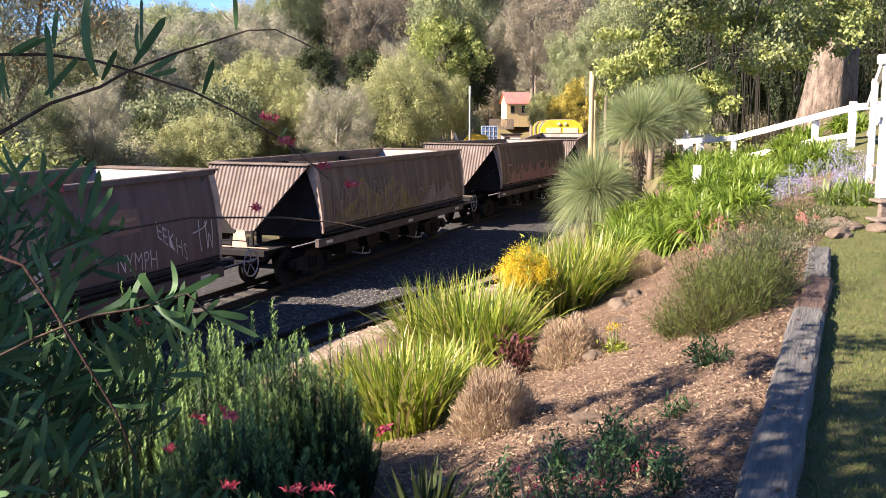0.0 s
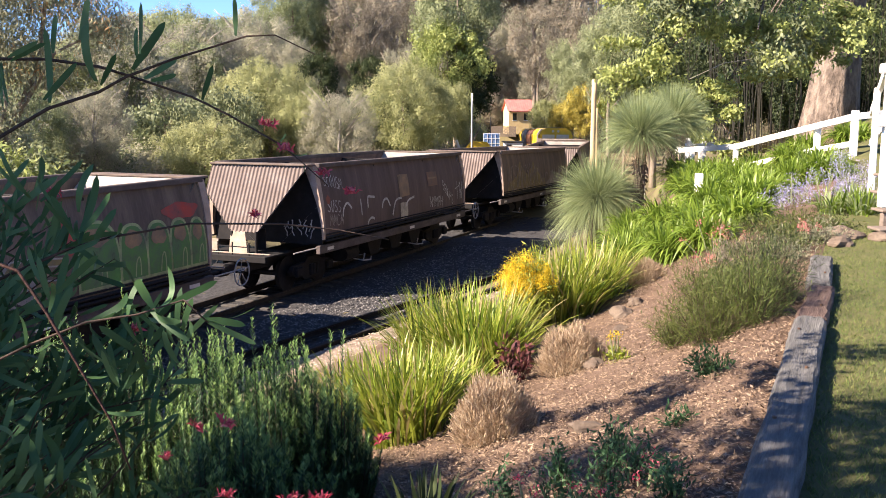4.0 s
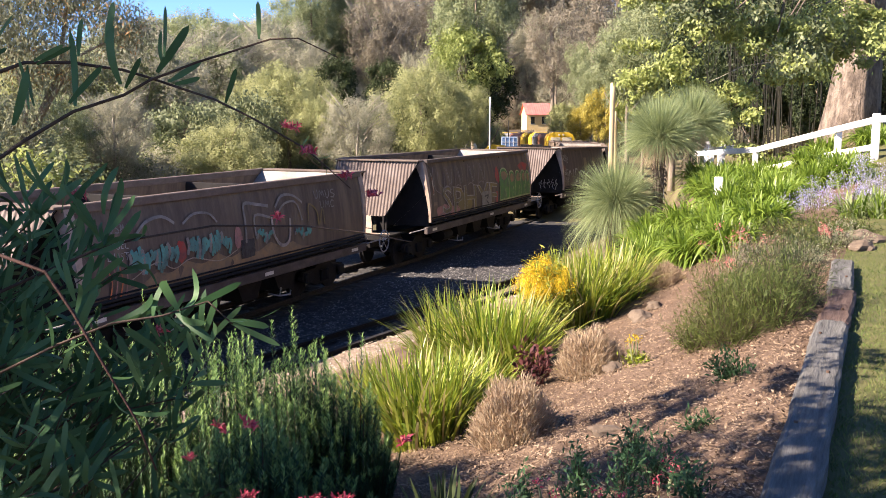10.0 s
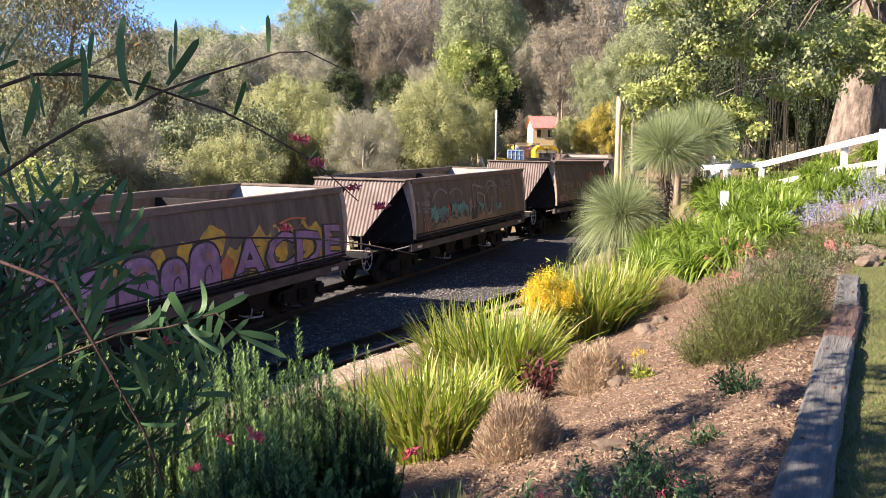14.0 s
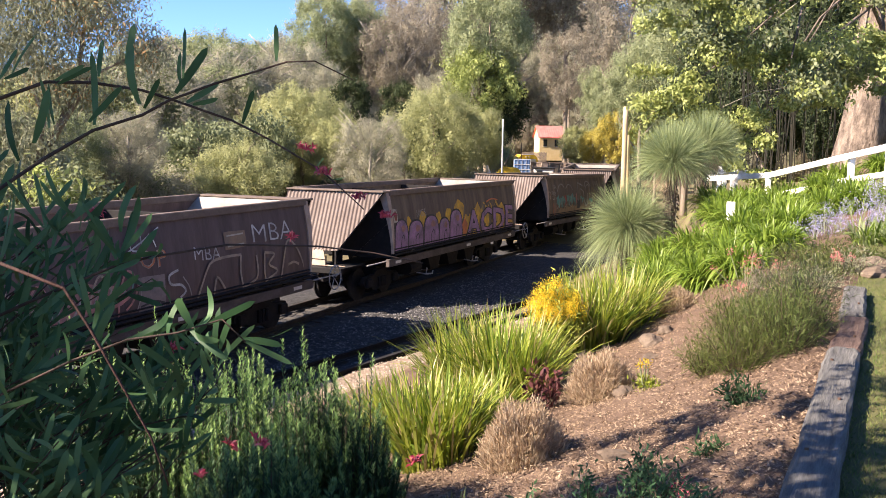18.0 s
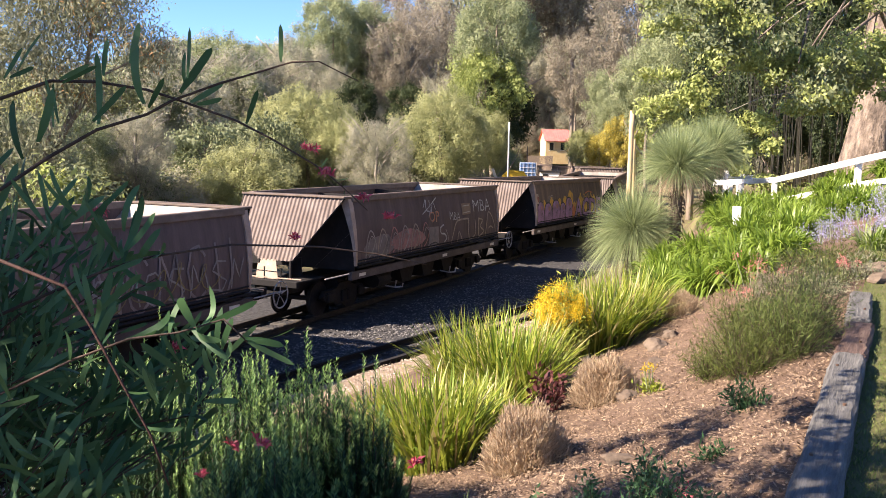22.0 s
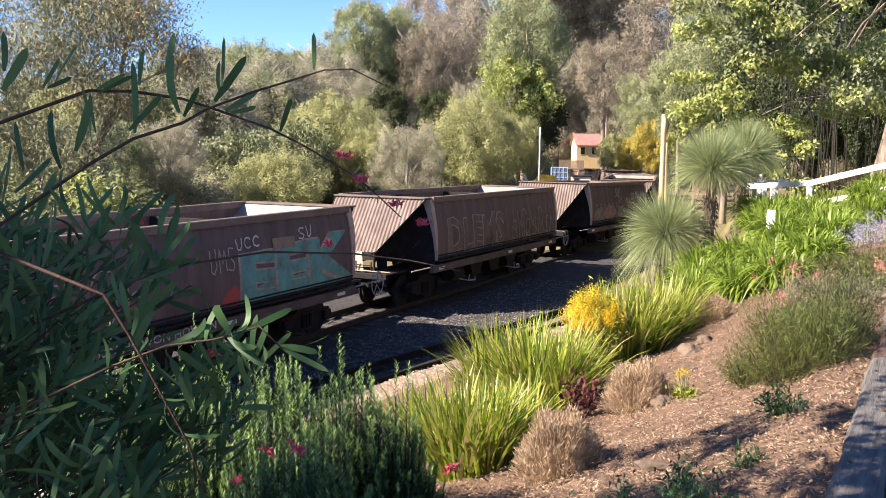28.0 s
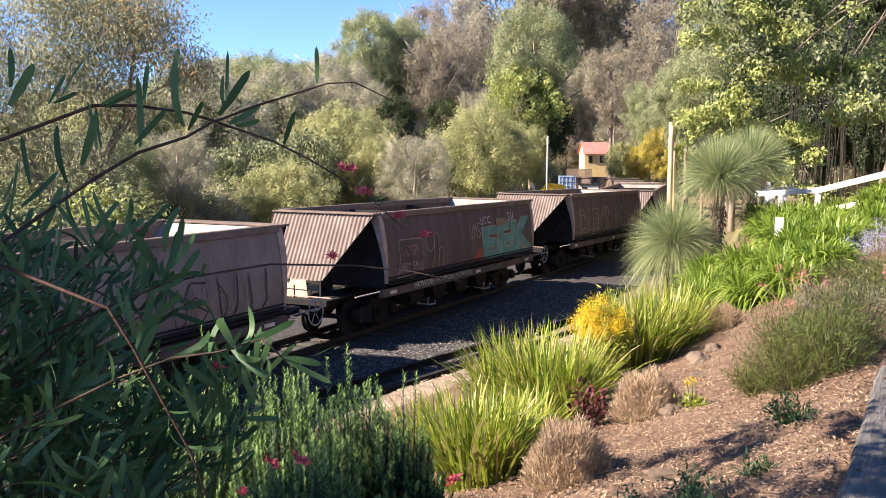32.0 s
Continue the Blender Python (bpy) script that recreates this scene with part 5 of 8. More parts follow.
def widen(w, k, slack):
    """Gives a wagon its full width; the bogies keep the gauge."""
    for ob in w.children:
        if ob.name.split(".")[0] in ("painted_letter", "paint_stroke", "bubble_letter", "colour_field", "marking_panel"):
            ob.location.x -= slack
        if ob.data is not None:
            ob.data.transform(Matrix.Diagonal((1, k, 1, 1)))
        elif ob.name.startswith("handbrake"):
            ob.location.y *= k


for _paint in (paint_first, paint_second, paint_third, paint_fourth, paint_fifth, paint_seventh):
    _paint()
end_tag(1, 941)
end_tag(7, 942)
for _j, _w in WAGONS:
    widen(_w, 1.2, SHIFT.get(_j, 0.0))


# ---- trees ----
def crown_mesh(name, rng, blobs, count, leaf, width, material, droop=0.2, shell=0.55, ruffle=0.5):
    """Leaf quads in uneven clumps: blobs are (x, y, z, rx, ry, rz)."""
    vol = np.array([b[3] * b[4] * b[5] for b in blobs]) ** 0.67
    pick = rng.choice(len(blobs), count // 14, p=vol / vol.sum())
    b = np.array(blobs)[pick]
    d = rnd(len(pick), rng)
    r = shell + (1 - shell) * rng.random((len(pick), 1)) ** 0.7
    centre = b[:, :3] + d * r * b[:, 3:6]
    c = np.repeat(centre, 14, 0) + rng.normal(size=(len(pick) * 14, 3)) * np.repeat(b[:, 3:6].mean(1) * 0.12 + leaf * 0.5, 14)[:, None]
    face = np.repeat(d, 14, 0) * 0.95 + np.array([0, 0, 0.35]) + rnd(len(c), rng) * ruffle      # leaves turn towards the light
    dirs = np.cross(face, rnd(len(c), rng)) + np.array([0, 0, -droop])
    dirs /= np.linalg.norm(dirs, axis=1)[:, None]
    ln = leaf * (0.6 + 0.8 * rng.random((len(c), 1)))
    side = np.cross(dirs, face)
    return blades(name, c - dirs * ln / 2, c + dirs * ln / 2, width * (0.7 + 0.6 * rng.random(len(c))), side, material)


def limbs(rng, height, spread, r0, n=7, lean=0.3, base_split=0.25):
    """A tapered trunk with limbs."""
    g = Geo()
    top = Vector((rng.normal() * lean, rng.normal() * lean, height * 0.8))
    mid = Vector((rng.normal() * lean * 0.6, rng.normal() * lean * 0.6, height * 0.4))
    g.tube([(0, 0, -0.4), (mid.x * 0.3, mid.y * 0.3, height * 0.15), mid, (mid + top) / 2, top], r0, 8, r0 * 0.2)
    for k in range(n):
        t = base_split + (1 - base_split) * (k + 0.5) / n
        a = k * 2.4 + rng.random()
        p = mid * (t * 2) if t < 0.5 else mid + (top - mid) * (t - 0.5) * 2
        e = p + Vector((math.cos(a) * spread * (1 - 0.4 * t), math.sin(a) * spread * (1 - 0.4 * t), height * 0.16 + rng.random() * height * 0.1))
        q = (p + e) / 2 + Vector((0, 0, -height * 0.02))
        g.tube([p, q, e], r0 * 0.38 * (1.2 - t), 5, r0 * 0.08)
    return g


def tree_blobs(rng, h, w, n, low=0.25, size=1.0):
    """Clumps over a rounded dome, with some inside it."""
    out = []
    hz = h * (1 - low) / 2
    mid = h * low + hz
    for k in range(n):
        t = 1 - 2 * (k + 0.5) / n
        a = k * 2.399 + rng.normal() * 0.25
        q = math.sqrt(max(0.0, 1 - t * t)) * (1.0 if t > -0.3 else 0.85)
        r = w * (0.20 + 0.16 * rng.random()) * size
        d = 0.62 + 0.24 * rng.random() + (1 - size) * 0.45 * rng.uniform(-1, 1)
        out.append((math.cos(a) * q * w * d, math.sin(a) * q * w * d, mid + t * hz * d * 0.98, r, r, r * 0.8))
    return out


TREE_KINDS = {}


def tree_kind(key, seed, h, w, n, leaves, leaf, width, mat_key, label, r0=0.18, low=0.25, droop=0.2, shell=0.5, name="tree", twiggy=0, size=1.0, ruffle=0.25):
    rng = np.random.default_rng(seed)
    crown = crown_mesh("crown", rng, tree_blobs(rng, h, w, n, low, size), leaves, leaf, width, M[mat_key], droop, shell, ruffle)
    g = limbs(rng, h, w * 0.7, r0)
    for k in range(twiggy):       # bare pale twigs that show through thin foliage
        a, z = rng.random() * 6.28, h * (0.2 + 0.6 * rng.random())
        q = Vector((math.cos(a) * w * 0.25, math.sin(a) * w * 0.25, z))
        e = Vector((math.cos(a) * w * 0.85, math.sin(a) * w * 0.85, z + h * (0.12 + 0.15 * rng.random())))
        g.tube([q, (q + e) / 2 + Vector((0, 0, 0.1)), e], 0.035, 4, 0.012)
    trunk = g.mesh("trunk", M["bark_pale"] if twiggy else M["bark"], True)
    TREE_KINDS[key] = (name, crown, trunk, label, h, w)


def plant_tree(key, x, y, top, half, turn, group="trees on the hillside"):
    """A tree whose top stands at a given height; the crown keeps its form and the trunk makes up the rest."""
    name, crown, trunk, label, h, w = TREE_KINDS[key]
    z = ground_z(x, y) - 0.1
    tall = max(top - z, 2.0) / h
    sx = max(half / w, tall / 1.9)
    cz = min(tall, sx * 1.25)
    o = thing(name, None, None, Matrix.Translation((x, y, z)) @ Matrix.Rotation(turn, 4, "Z"), label, "tree", group)
    part("trunk", trunk, None, o).scale = (sx, sx, tall)
    c = part("crown", crown, None, o)
    c.scale = (sx, sx, cz)
    c.location = (0, 0, h * (tall - cz))
    return o


tree_kind("olive", 11, 6.0, 3.4, 130, 26000, 0.15, 0.095, "leaf_olive", "bushy olive-green wattle tree in full leaf", low=0.02, size=0.66)
tree_kind("olive_b", 12, 5.2, 3.4, 120, 26000, 0.15, 0.095, "leaf_olive", "rounded olive-green tree with dense foliage", low=0.02, size=0.66)
tree_kind("olive_fine", 31, 6.0, 3.4, 170, 52000, 0.105, 0.066, "leaf_olive", "bushy olive-green wattle tree in full leaf", low=0.02, size=0.58)
tree_kind("olive_low", 32, 5.2, 3.4, 160, 52000, 0.105, 0.066, "leaf_olive", "rounded olive-green tree with dense foliage", low=0.02, size=0.58)
tree_kind("grey_fine", 33, 6.5, 3.4, 120, 34000, 0.11, 0.048, "leaf_grey", "sparse grey-green tree with pale twigs", low=0.05, twiggy=60, size=0.6)
tree_kind("green", 13, 8.0, 3.6, 140, 38000, 0.125, 0.08, "leaf_green", "tall mid-green gum tree with clumped foliage", r0=0.25, low=0.15, size=0.58, ruffle=0.35)
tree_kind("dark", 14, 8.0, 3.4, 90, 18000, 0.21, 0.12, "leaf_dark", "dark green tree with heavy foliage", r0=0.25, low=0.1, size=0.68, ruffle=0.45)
tree_kind("grey", 15, 6.5, 3.4, 100, 24000, 0.14, 0.06, "leaf_grey", "sparse grey-green tree with pale twigs", low=0.05, twiggy=40, size=0.62)
tree_kind("brown", 16, 7.0, 3.4, 96, 22000, 0.14, 0.06, "leaf_brown", "dry brownish tree with thin foliage", r0=0.2, low=0.1, twiggy=45, size=0.62)
tree_kind("haze", 21, 7.5, 3.4, 90, 18000, 0.15, 0.065, "leaf_brown", "tall grey-brown tree with thin dry foliage", low=0.1, r0=0.16, size=0.66)
tree_kind("yellow", 17, 6.0, 3.0, 80, 17000, 0.16, 0.09, "leaf_yellow", "tree with yellowing autumn leaves", low=0.05, size=0.66)
tree_kind("lime", 18, 7.0, 3.6, 90, 22000, 0.19, 0.12, "leaf_lime", "bright yellow-green leafy tree", low=0.1, size=0.66, ruffle=0.45)
tree_kind("scrub", 19, 3.0, 2.4, 30, 6000, 0.18, 0.09, "leaf_grey", "low grey-green scrub bush on the slope", low=0.0, r0=0.06, name="scrub_bush")
tree_kind("scrub_dark", 20, 3.0, 2.4, 28, 5600, 0.18, 0.10, "leaf_shade", "low dark green scrub bush on the slope", low=0.0, r0=0.06, name="scrub_bush")

# kind, x, y, height of the top, half width
BY_THE_LINE = [
    ("olive_low", -12.1, 50.0, 4.5, 2.9), ("olive_fine", -10.8, 62.0, 8.0, 3.0), ("olive_low", -8.6, 60.0, 5.9, 2.2), ("grey_fine", -6.2, 58.0, 6.0, 2.5), ("olive_fine", -2.4, 64.0, 8.2, 3.3),
    ("olive_low", 0.0, 70.0, 6.8, 2.2), ("grey_fine", -16.6, 47.0, 5.9, 1.9), ("scrub_dark", -14.4, 52.0, 5.6, 2.4), ("scrub_dark", -12.8, 58.0, 6.2, 2.2), ("olive_fine", -13.4, 66.0, 7.4, 2.6),
    ("green", -18.9, 45.0, 6.0, 2.3), ("green", -19.2, 40.0, 5.6, 2.7), ("green", -19.6, 36.0, 5.8, 2.1), ("scrub_dark", -4.6, 66.0, 6.3, 1.8),
]
ON_THE_HILL = [
    ("grey", -16.6, 88.0, 13.4, 4.2), ("green", -18.0, 96.0, 14.6, 4.6), ("grey", -22.5, 92.0, 11.8, 4.4), ("green", -27.0, 95.0, 11.2, 4.6), ("green", -15.2, 100.0, 19.4, 3.4),
    ("green", -12.6, 104.0, 19.2, 3.8), ("dark", -10.4, 82.0, 9.6, 2.0), ("grey", -13.0, 84.0, 10.6, 3.0), ("brown", -8.2, 100.0, 17.6, 4.6), ("brown", -5.6, 108.0, 20.0, 5.0),
    # lime and narrow dark trees stand for one tree's sunlit and shaded sides
    ("brown", -10.2, 120.0, 24.0, 5.2), ("dark", -6.6, 88.0, 9.6, 2.0), ("grey", -3.6, 96.0, 11.0, 3.2), ("green", 0.9, 86.0, 18.0, 2.0), ("dark", 2.3, 85.0, 10.0, 0.7), ("lime", 0.2, 84.0, 12.5, 1.7),
]
FAR_SLOPE = [
    ("haze", 5.2, 150.0, 45.0, 7.8), ("haze", 13.5, 150.0, 41.0, 8.0), ("grey", 22.9, 150.0, 32.0, 6.0), ("grey", -0.8, 150.0, 42.6, 6.7),
    ("grey", 7.8, 185.0, 22.3, 6.3), ("brown", 4.6, 178.0, 19.6, 5.1), ("grey", 13.2, 190.0, 28.9, 7.6), ("brown", 9.0, 185.0, 15.1, 4.2), ("grey", 6.2, 205.0, 37.6, 9.4),
    ("green", 17.4, 205.0, 39.8, 10.5), ("brown", 24.0, 200.0, 32.0, 8.0), ("green", 2.0, 200.0, 30.0, 7.0), ("grey", 20.0, 185.0, 21.0, 6.0),
]
# the near-black dark kind stands in for shade between the trees
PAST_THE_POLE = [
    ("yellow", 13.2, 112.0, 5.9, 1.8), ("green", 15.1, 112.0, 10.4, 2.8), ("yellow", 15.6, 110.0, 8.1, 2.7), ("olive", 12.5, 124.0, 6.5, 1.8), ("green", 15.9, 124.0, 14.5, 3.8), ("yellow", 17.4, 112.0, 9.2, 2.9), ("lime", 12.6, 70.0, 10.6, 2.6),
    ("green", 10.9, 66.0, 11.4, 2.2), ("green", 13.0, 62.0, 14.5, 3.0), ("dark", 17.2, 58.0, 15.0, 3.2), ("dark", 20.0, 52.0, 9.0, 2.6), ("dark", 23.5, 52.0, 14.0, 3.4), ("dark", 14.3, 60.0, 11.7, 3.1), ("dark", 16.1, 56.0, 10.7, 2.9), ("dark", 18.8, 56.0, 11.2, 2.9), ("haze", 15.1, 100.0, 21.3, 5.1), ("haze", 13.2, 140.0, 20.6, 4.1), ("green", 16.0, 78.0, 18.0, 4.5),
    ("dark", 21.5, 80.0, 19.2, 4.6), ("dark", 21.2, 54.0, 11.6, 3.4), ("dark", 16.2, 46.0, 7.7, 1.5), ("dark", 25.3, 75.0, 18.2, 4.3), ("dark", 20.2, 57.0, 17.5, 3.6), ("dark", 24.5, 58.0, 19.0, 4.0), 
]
_rng = np.random.default_rng(5)
for _row in BY_THE_LINE + ON_THE_HILL + FAR_SLOPE + PAST_THE_POLE:
    plant_tree(*_row, _rng.uniform(0, 6.28))


for i in range(64):       # undergrowth along the foot of the slope
    if i < 40:
        x = _rng.uniform(-27, -12.5)
        y = 62 + x * 0.72 + _rng.uniform(-3, 9)
    else:
        x, y = _rng.uniform(-13, 1.0), _rng.uniform(66, 80)
    if track_near(x, y)[0] < 6:
        continue
    k = ("scrub", "olive_b", "scrub_dark", "scrub")[i % 4]
    h, w = TREE_KINDS[k][4:6]
    size = _rng.uniform(0.6, 1.0) * (0.6 if k == "olive_b" else 1.0)
    z = ground_z(x, y)
    plant_tree(k, x, y, z + h * size, w * size, _rng.uniform(0, 6.28), "undergrowth below the slope")


def skyline(a):
    """Slope of the line of sight to the hill's wooded crest, by direction."""
    return float(np.interp(a, (-0.42, -0.37, -0.323, -0.288, -0.25, -0.209, -0.145, -0.133, -0.11, -0.05, 0.0), (0.060, 0.066, 0.092, 0.122, 0.130, 0.156, 0.153, 0.143, 0.165, 0.25, 0.5)))


FAR_WOOD = {"leaf_olive": [], "leaf_green": [], "leaf_grey": [], "leaf_brown": []}
_tint = {"olive": "leaf_olive", "olive_b": "leaf_olive", "green": "leaf_green", "grey": "leaf_grey", "brown": "leaf_brown", "scrub": "leaf_grey", "scrub_dark": "leaf_green"}
_kinds = ["olive", "green", "grey", "brown", "grey", "olive_b", "green", "brown", "grey", "scrub", "scrub", "scrub_dark", "olive"]
for i in range(1000):
    x, y = _rng.uniform(-75, 75), 60 + 190 * _rng.random() ** 1.3
    u = NX.x * x + NX.y * y
    if track_near(x, y)[0] < 7 or (-26 < x - 0.069 * y < 8 and 118 < y < 205) or abs(x / y) > 0.5 or (u > -33 and y < 178 and x < 30):
        continue
    k = _kinds[int(_rng.integers(len(_kinds)))]
    h, w = TREE_KINDS[k][4:6]
    size = _rng.uniform(0.85, 1.45)
    z = ground_z(x, y)
    room = skyline(x / y) * y + 4.77 - z
    if room < 2.2:
        continue
    hgt = min(h * size, room)
    if y > 120:
        FAR_WOOD[_tint[k]].extend((x + b[0] * size, y + b[1] * size, z + b[2] * hgt / h, b[3] * size, b[4] * size, b[5] * size) for b in tree_blobs(_rng, h, w, 16, 0.05))
        continue
    plant_tree(k, x, y, z + hgt, w * size * (0.75 if hgt < h * size * 0.7 else 1.0), _rng.uniform(0, 6.28))


for k, blobs in FAR_WOOD.items():
    thing("far_wood", crown_mesh("far_wood", _rng, blobs, 105 * len(blobs), 0.36, 0.19, M[k], 0.2, 0.5), None, label="distant woodland canopy covering the hillside", category="woodland", kind="stuff")
for i in range(46):       # dry scrub on the slope behind the cottage
    y = _rng.uniform(172, 200)
    x = y * _rng.uniform(0.0, 0.115)
    if x > 8.5 and x < 15.5 and y < 176:
        continue
    k = ("brown", "grey", "scrub", "brown")[i % 4]
    h, w = TREE_KINDS[k][4:6]
    size = _rng.uniform(0.7, 1.2)
    plant_tree(k, x, y, ground_z(x, y) + h * size, w * size, _rng.uniform(0, 6.28))


def gum_tree():
    """A tall gum with sparse drooping leaves, its sunny tips turning orange."""
    rng = np.random.default_rng(71)
    x, y = -14.2, 30.0
    o = thing("gum_tree", None, None, Matrix.Translation((x, y, ground_z(x, y) - 0.1)), "tall gum tree with sparse drooping grey-green and rusty leaves", "tree")
    g = Geo()
    g.tube([(0, 0, 0), (0.2, 0, 2), (0.9, 0.2, 4), (1.9, 0.3, 6), (2.4, 0.3, 9)], 0.18, 8, 0.05)
    g.tube([(0.2, 0, 1.7), (-0.8, 0.3, 3.6), (-2.2, 0.2, 5.8), (-3.0, 0.0, 8)], 0.14, 7, 0.04)
    g.tube([(0.9, 0.2, 4), (2.6, -0.2, 6.4), (4.4, -0.2, 7.3)], 0.08, 6, 0.02)
    g.tube([(0.5, 0.1, 3), (1.2, -0.4, 5), (0.6, -0.3, 7)], 0.09, 6, 0.03)
    part("trunk", g, M["bark"], o, smooth=True)
    blobs = [(2.4, 0, 8.6, 2.0, 1.8, 1.4), (0.2, 0, 7.4, 2.0, 1.8, 1.4), (-2.8, 0, 7.6, 2.4, 1.8, 1.8), (-1.5, 0, 5.2, 1.8, 1.5, 1.4), (1.6, 0, 6.2, 1.6, 1.4, 1.1), (4.0, -0.2, 7.2, 1.2, 1.0, 0.7), (-4.2, 0, 5.6, 1.8, 1.5, 1.6), (0.4, 0, 9.4, 2.6, 2, 1.4), (0.6, 0, 4.4, 1.5, 1.3, 1.0), (-4.5, 0, 9, 2.2, 1.6, 1.6)]
    part("crown", crown_mesh("crown", rng, blobs, 62000, 0.15, 0.045, M["gum_leaf"], 0.7, 0.2), None, o)
    part("rusty_leaves", crown_mesh("rusty_leaves", rng, [blobs[0], blobs[4], blobs[5], blobs[2]], 3000, 0.16, 0.04, M["leaf_rust"], 0.7, 0.3), None, o, "rusty orange leaves at the tips")
    blobs = [(-2.5, -2, 2.6, 2.2, 1.5, 1.6), (0.4, -2, 2.2, 2.0, 1.5, 1.4), (2.6, -1.5, 2.4, 1.6, 1.3, 1.4), (-5, -1, 3.0, 2.2, 1.6, 2.0)]
    u = thing("undergrowth_shrub", None, None, Matrix.Translation((x, y, ground_z(x, y) - 0.1)), "dark tangled shrubs below the gum tree", "shrub")
    part("crown", crown_mesh("crown", rng, blobs, 13000, 0.15, 0.075, M["leaf_shade"], 0.1, 0.45), None, u)
    part("sunlit_leaves", crown_mesh("sunlit_leaves", rng, [(2.3, -2.4, 3.0, 1.2, 0.6, 0.8), (0.6, -2.6, 2.2, 0.8, 0.5, 0.6)], 420, 0.26, 0.10, M["leaf_lime"], 0.5, 0.3), None, u, "bright yellow-green hanging leaves")


leafmat("leaf_rust", (0.26, 0.14, 0.05), (0.42, 0.26, 0.12), (0.55, 0.40, 0.22), leaf=0.4)
gum_tree()


def spreading_tree():
    """The broad old tree right of the fence: stout mottled trunk, long limbs, hanging sprays of large leaves."""
    rng = np.random.default_rng(72)
    x, y = 13.8, 36.0
    z = ground_z(x, y)
    o = thing("spreading_tree", None, None, Matrix.Translation((x, y, z)), "old spreading tree with a stout mottled trunk and large sunlit leaves", "tree")
    g = Geo()
    rows = []
    for k in range(23):
        t = k / 22
        rad = 0.74 + 0.4 * (1 - t) ** 8 - 0.2 * t
        ring = []
        for i in range(25):
            a = 2 * math.pi * i / 24
            r = rad * (1 + 0.10 * math.sin(3 * a + 1) * (1 - 0.5 * t) + 0.06 * math.sin(7 * a + 3 * t) + 0.05 * noise.noise(Vector((math.cos(a) * 2, math.sin(a) * 2, t * 5))))
            ring.append((1.3 * t * (1 - 0.4 * t) + r * math.cos(a), r * math.sin(a), -0.4 + 15.0 * t))
        rows.append(ring)
    g.grid(rows)
    part("trunk", g, M["bark_big"], o, "stout mottled grey-brown trunk", smooth=True)
    eye = Vector((-x, -y, 4.77 - z))

    def nearer(p, k):
        return eye + (Vector(p) - eye) * k

    for pts, r0 in (([(0.2, 0, 5.8), (-2.2, -1.2, 7.0), (-4.6, -2.4, 6.6), (-6.6, -3.0, 5.6)], 0.28), ([(0.3, 0, 6.8), (-2.5, -1.5, 8.4), (-6.0, -2.6, 8.6), (-8.6, -2.4, 8.0)], 0.24), ([(0.3, 0, 5.2), (1.6, -1.6, 6.0), (3.8, -2.5, 5.2)], 0.22),
                    ([(0.3, -0.4, 4.6), (-0.8, -2.2, 5.2), (-2.2, -3.0, 4.2), (-2.8, -3.2, 3.0)], 0.12), ([(0.4, 0, 8), (2.5, -1, 9.5), (5, -2, 9)], 0.25), ([(-2.2, -1.2, 7.0), (-3.2, -2.6, 5.2), (-3.6, -3.0, 3.4)], 0.09),
                    ([(-4.6, -2.4, 6.6), (-5.6, -2.8, 5.4), (-6.2, -3.0, 4.0)], 0.06), ([(-2.5, -1.5, 8.4), (-4.0, -2.6, 7.4), (-5.2, -3.0, 5.8)], 0.07)):
        pts = [nearer(p, 1 - 0.16 * k / (len(pts) - 1)) for k, p in enumerate(pts)]
        part("limb", Geo().tube(pts, r0 * 0.6, 7, 0.02), M["bark_big"], o, smooth=True)
    masses = [(1, -1, 8.5, 3.5, 2.2, 2.0), (-2.8, -3.4, 6.2, 1.8, 1.0, 1.1), (-4.8, -3.0, 4.9, 1.5, 1.0, 1.0), (-2.2, -3.2, 3.6, 1.3, 0.8, 1.1), (-3.4, -3.2, 2.5, 1.1, 0.7, 0.9), (3.2, -2.4, 4.2, 1.8, 1.2, 1.2), (-6.8, -3.0, 5.6, 1.5, 1.1, 1.0), (-0.6, -3.0, 5.4, 1.5, 1.0, 0.8)]
    masses += [(4.4, -2.4, 7.4, 2.4, 1.6, 1.6), (-8.4, -2.4, 6.8, 1.5, 1.2, 1.2), (2.2, -3.0, 2.9, 1.0, 0.8, 0.7), (-5.6, -2.6, 7.4, 2.0, 1.3, 1.1), (-9.6, -2.0, 8.6, 1.6, 1.4, 1.4), (-7.6, -3.0, 7.4, 1.6, 1.0, 1.1), (-5.2, -3.2, 6.2, 1.4, 1.0, 1.0), (-3.8, -3.2, 8.4, 1.8, 1.0, 1.2), (-1.6, -3.2, 7.2, 1.5, 1.0, 1.0), (-6.0, -3.0, 4.2, 1.0, 0.8, 0.8)]
    sprays = []
    for m in masses:
        for k in range(12):        # flat hanging sprays
            d = rng.normal(size=3) * 0.55
            r = 0.34 + 0.38 * rng.random()
            p = nearer((m[0] + d[0] * m[3], m[1] + d[1] * m[4], m[2] + d[2] * m[5]), 0.85 if m[0] < -1 else 0.96)
            sprays.append((*p, r, r, r * 0.45))
    for k in range(18):           # long bare branchlets between the sprays
        a = Vector(sprays[int(rng.integers(len(sprays)))][:3])
        e = a + Vector((rng.normal() * 1.3 - 0.6, rng.normal() * 0.4, rng.normal() * 0.5 - 0.3))
        part("branchlet", Geo().tube([a, (a + e) / 2 + Vector((0, 0, 0.15)), e], 0.016, 5, 0.006), M["bark_pale"], o, smooth=True)
    hang = []
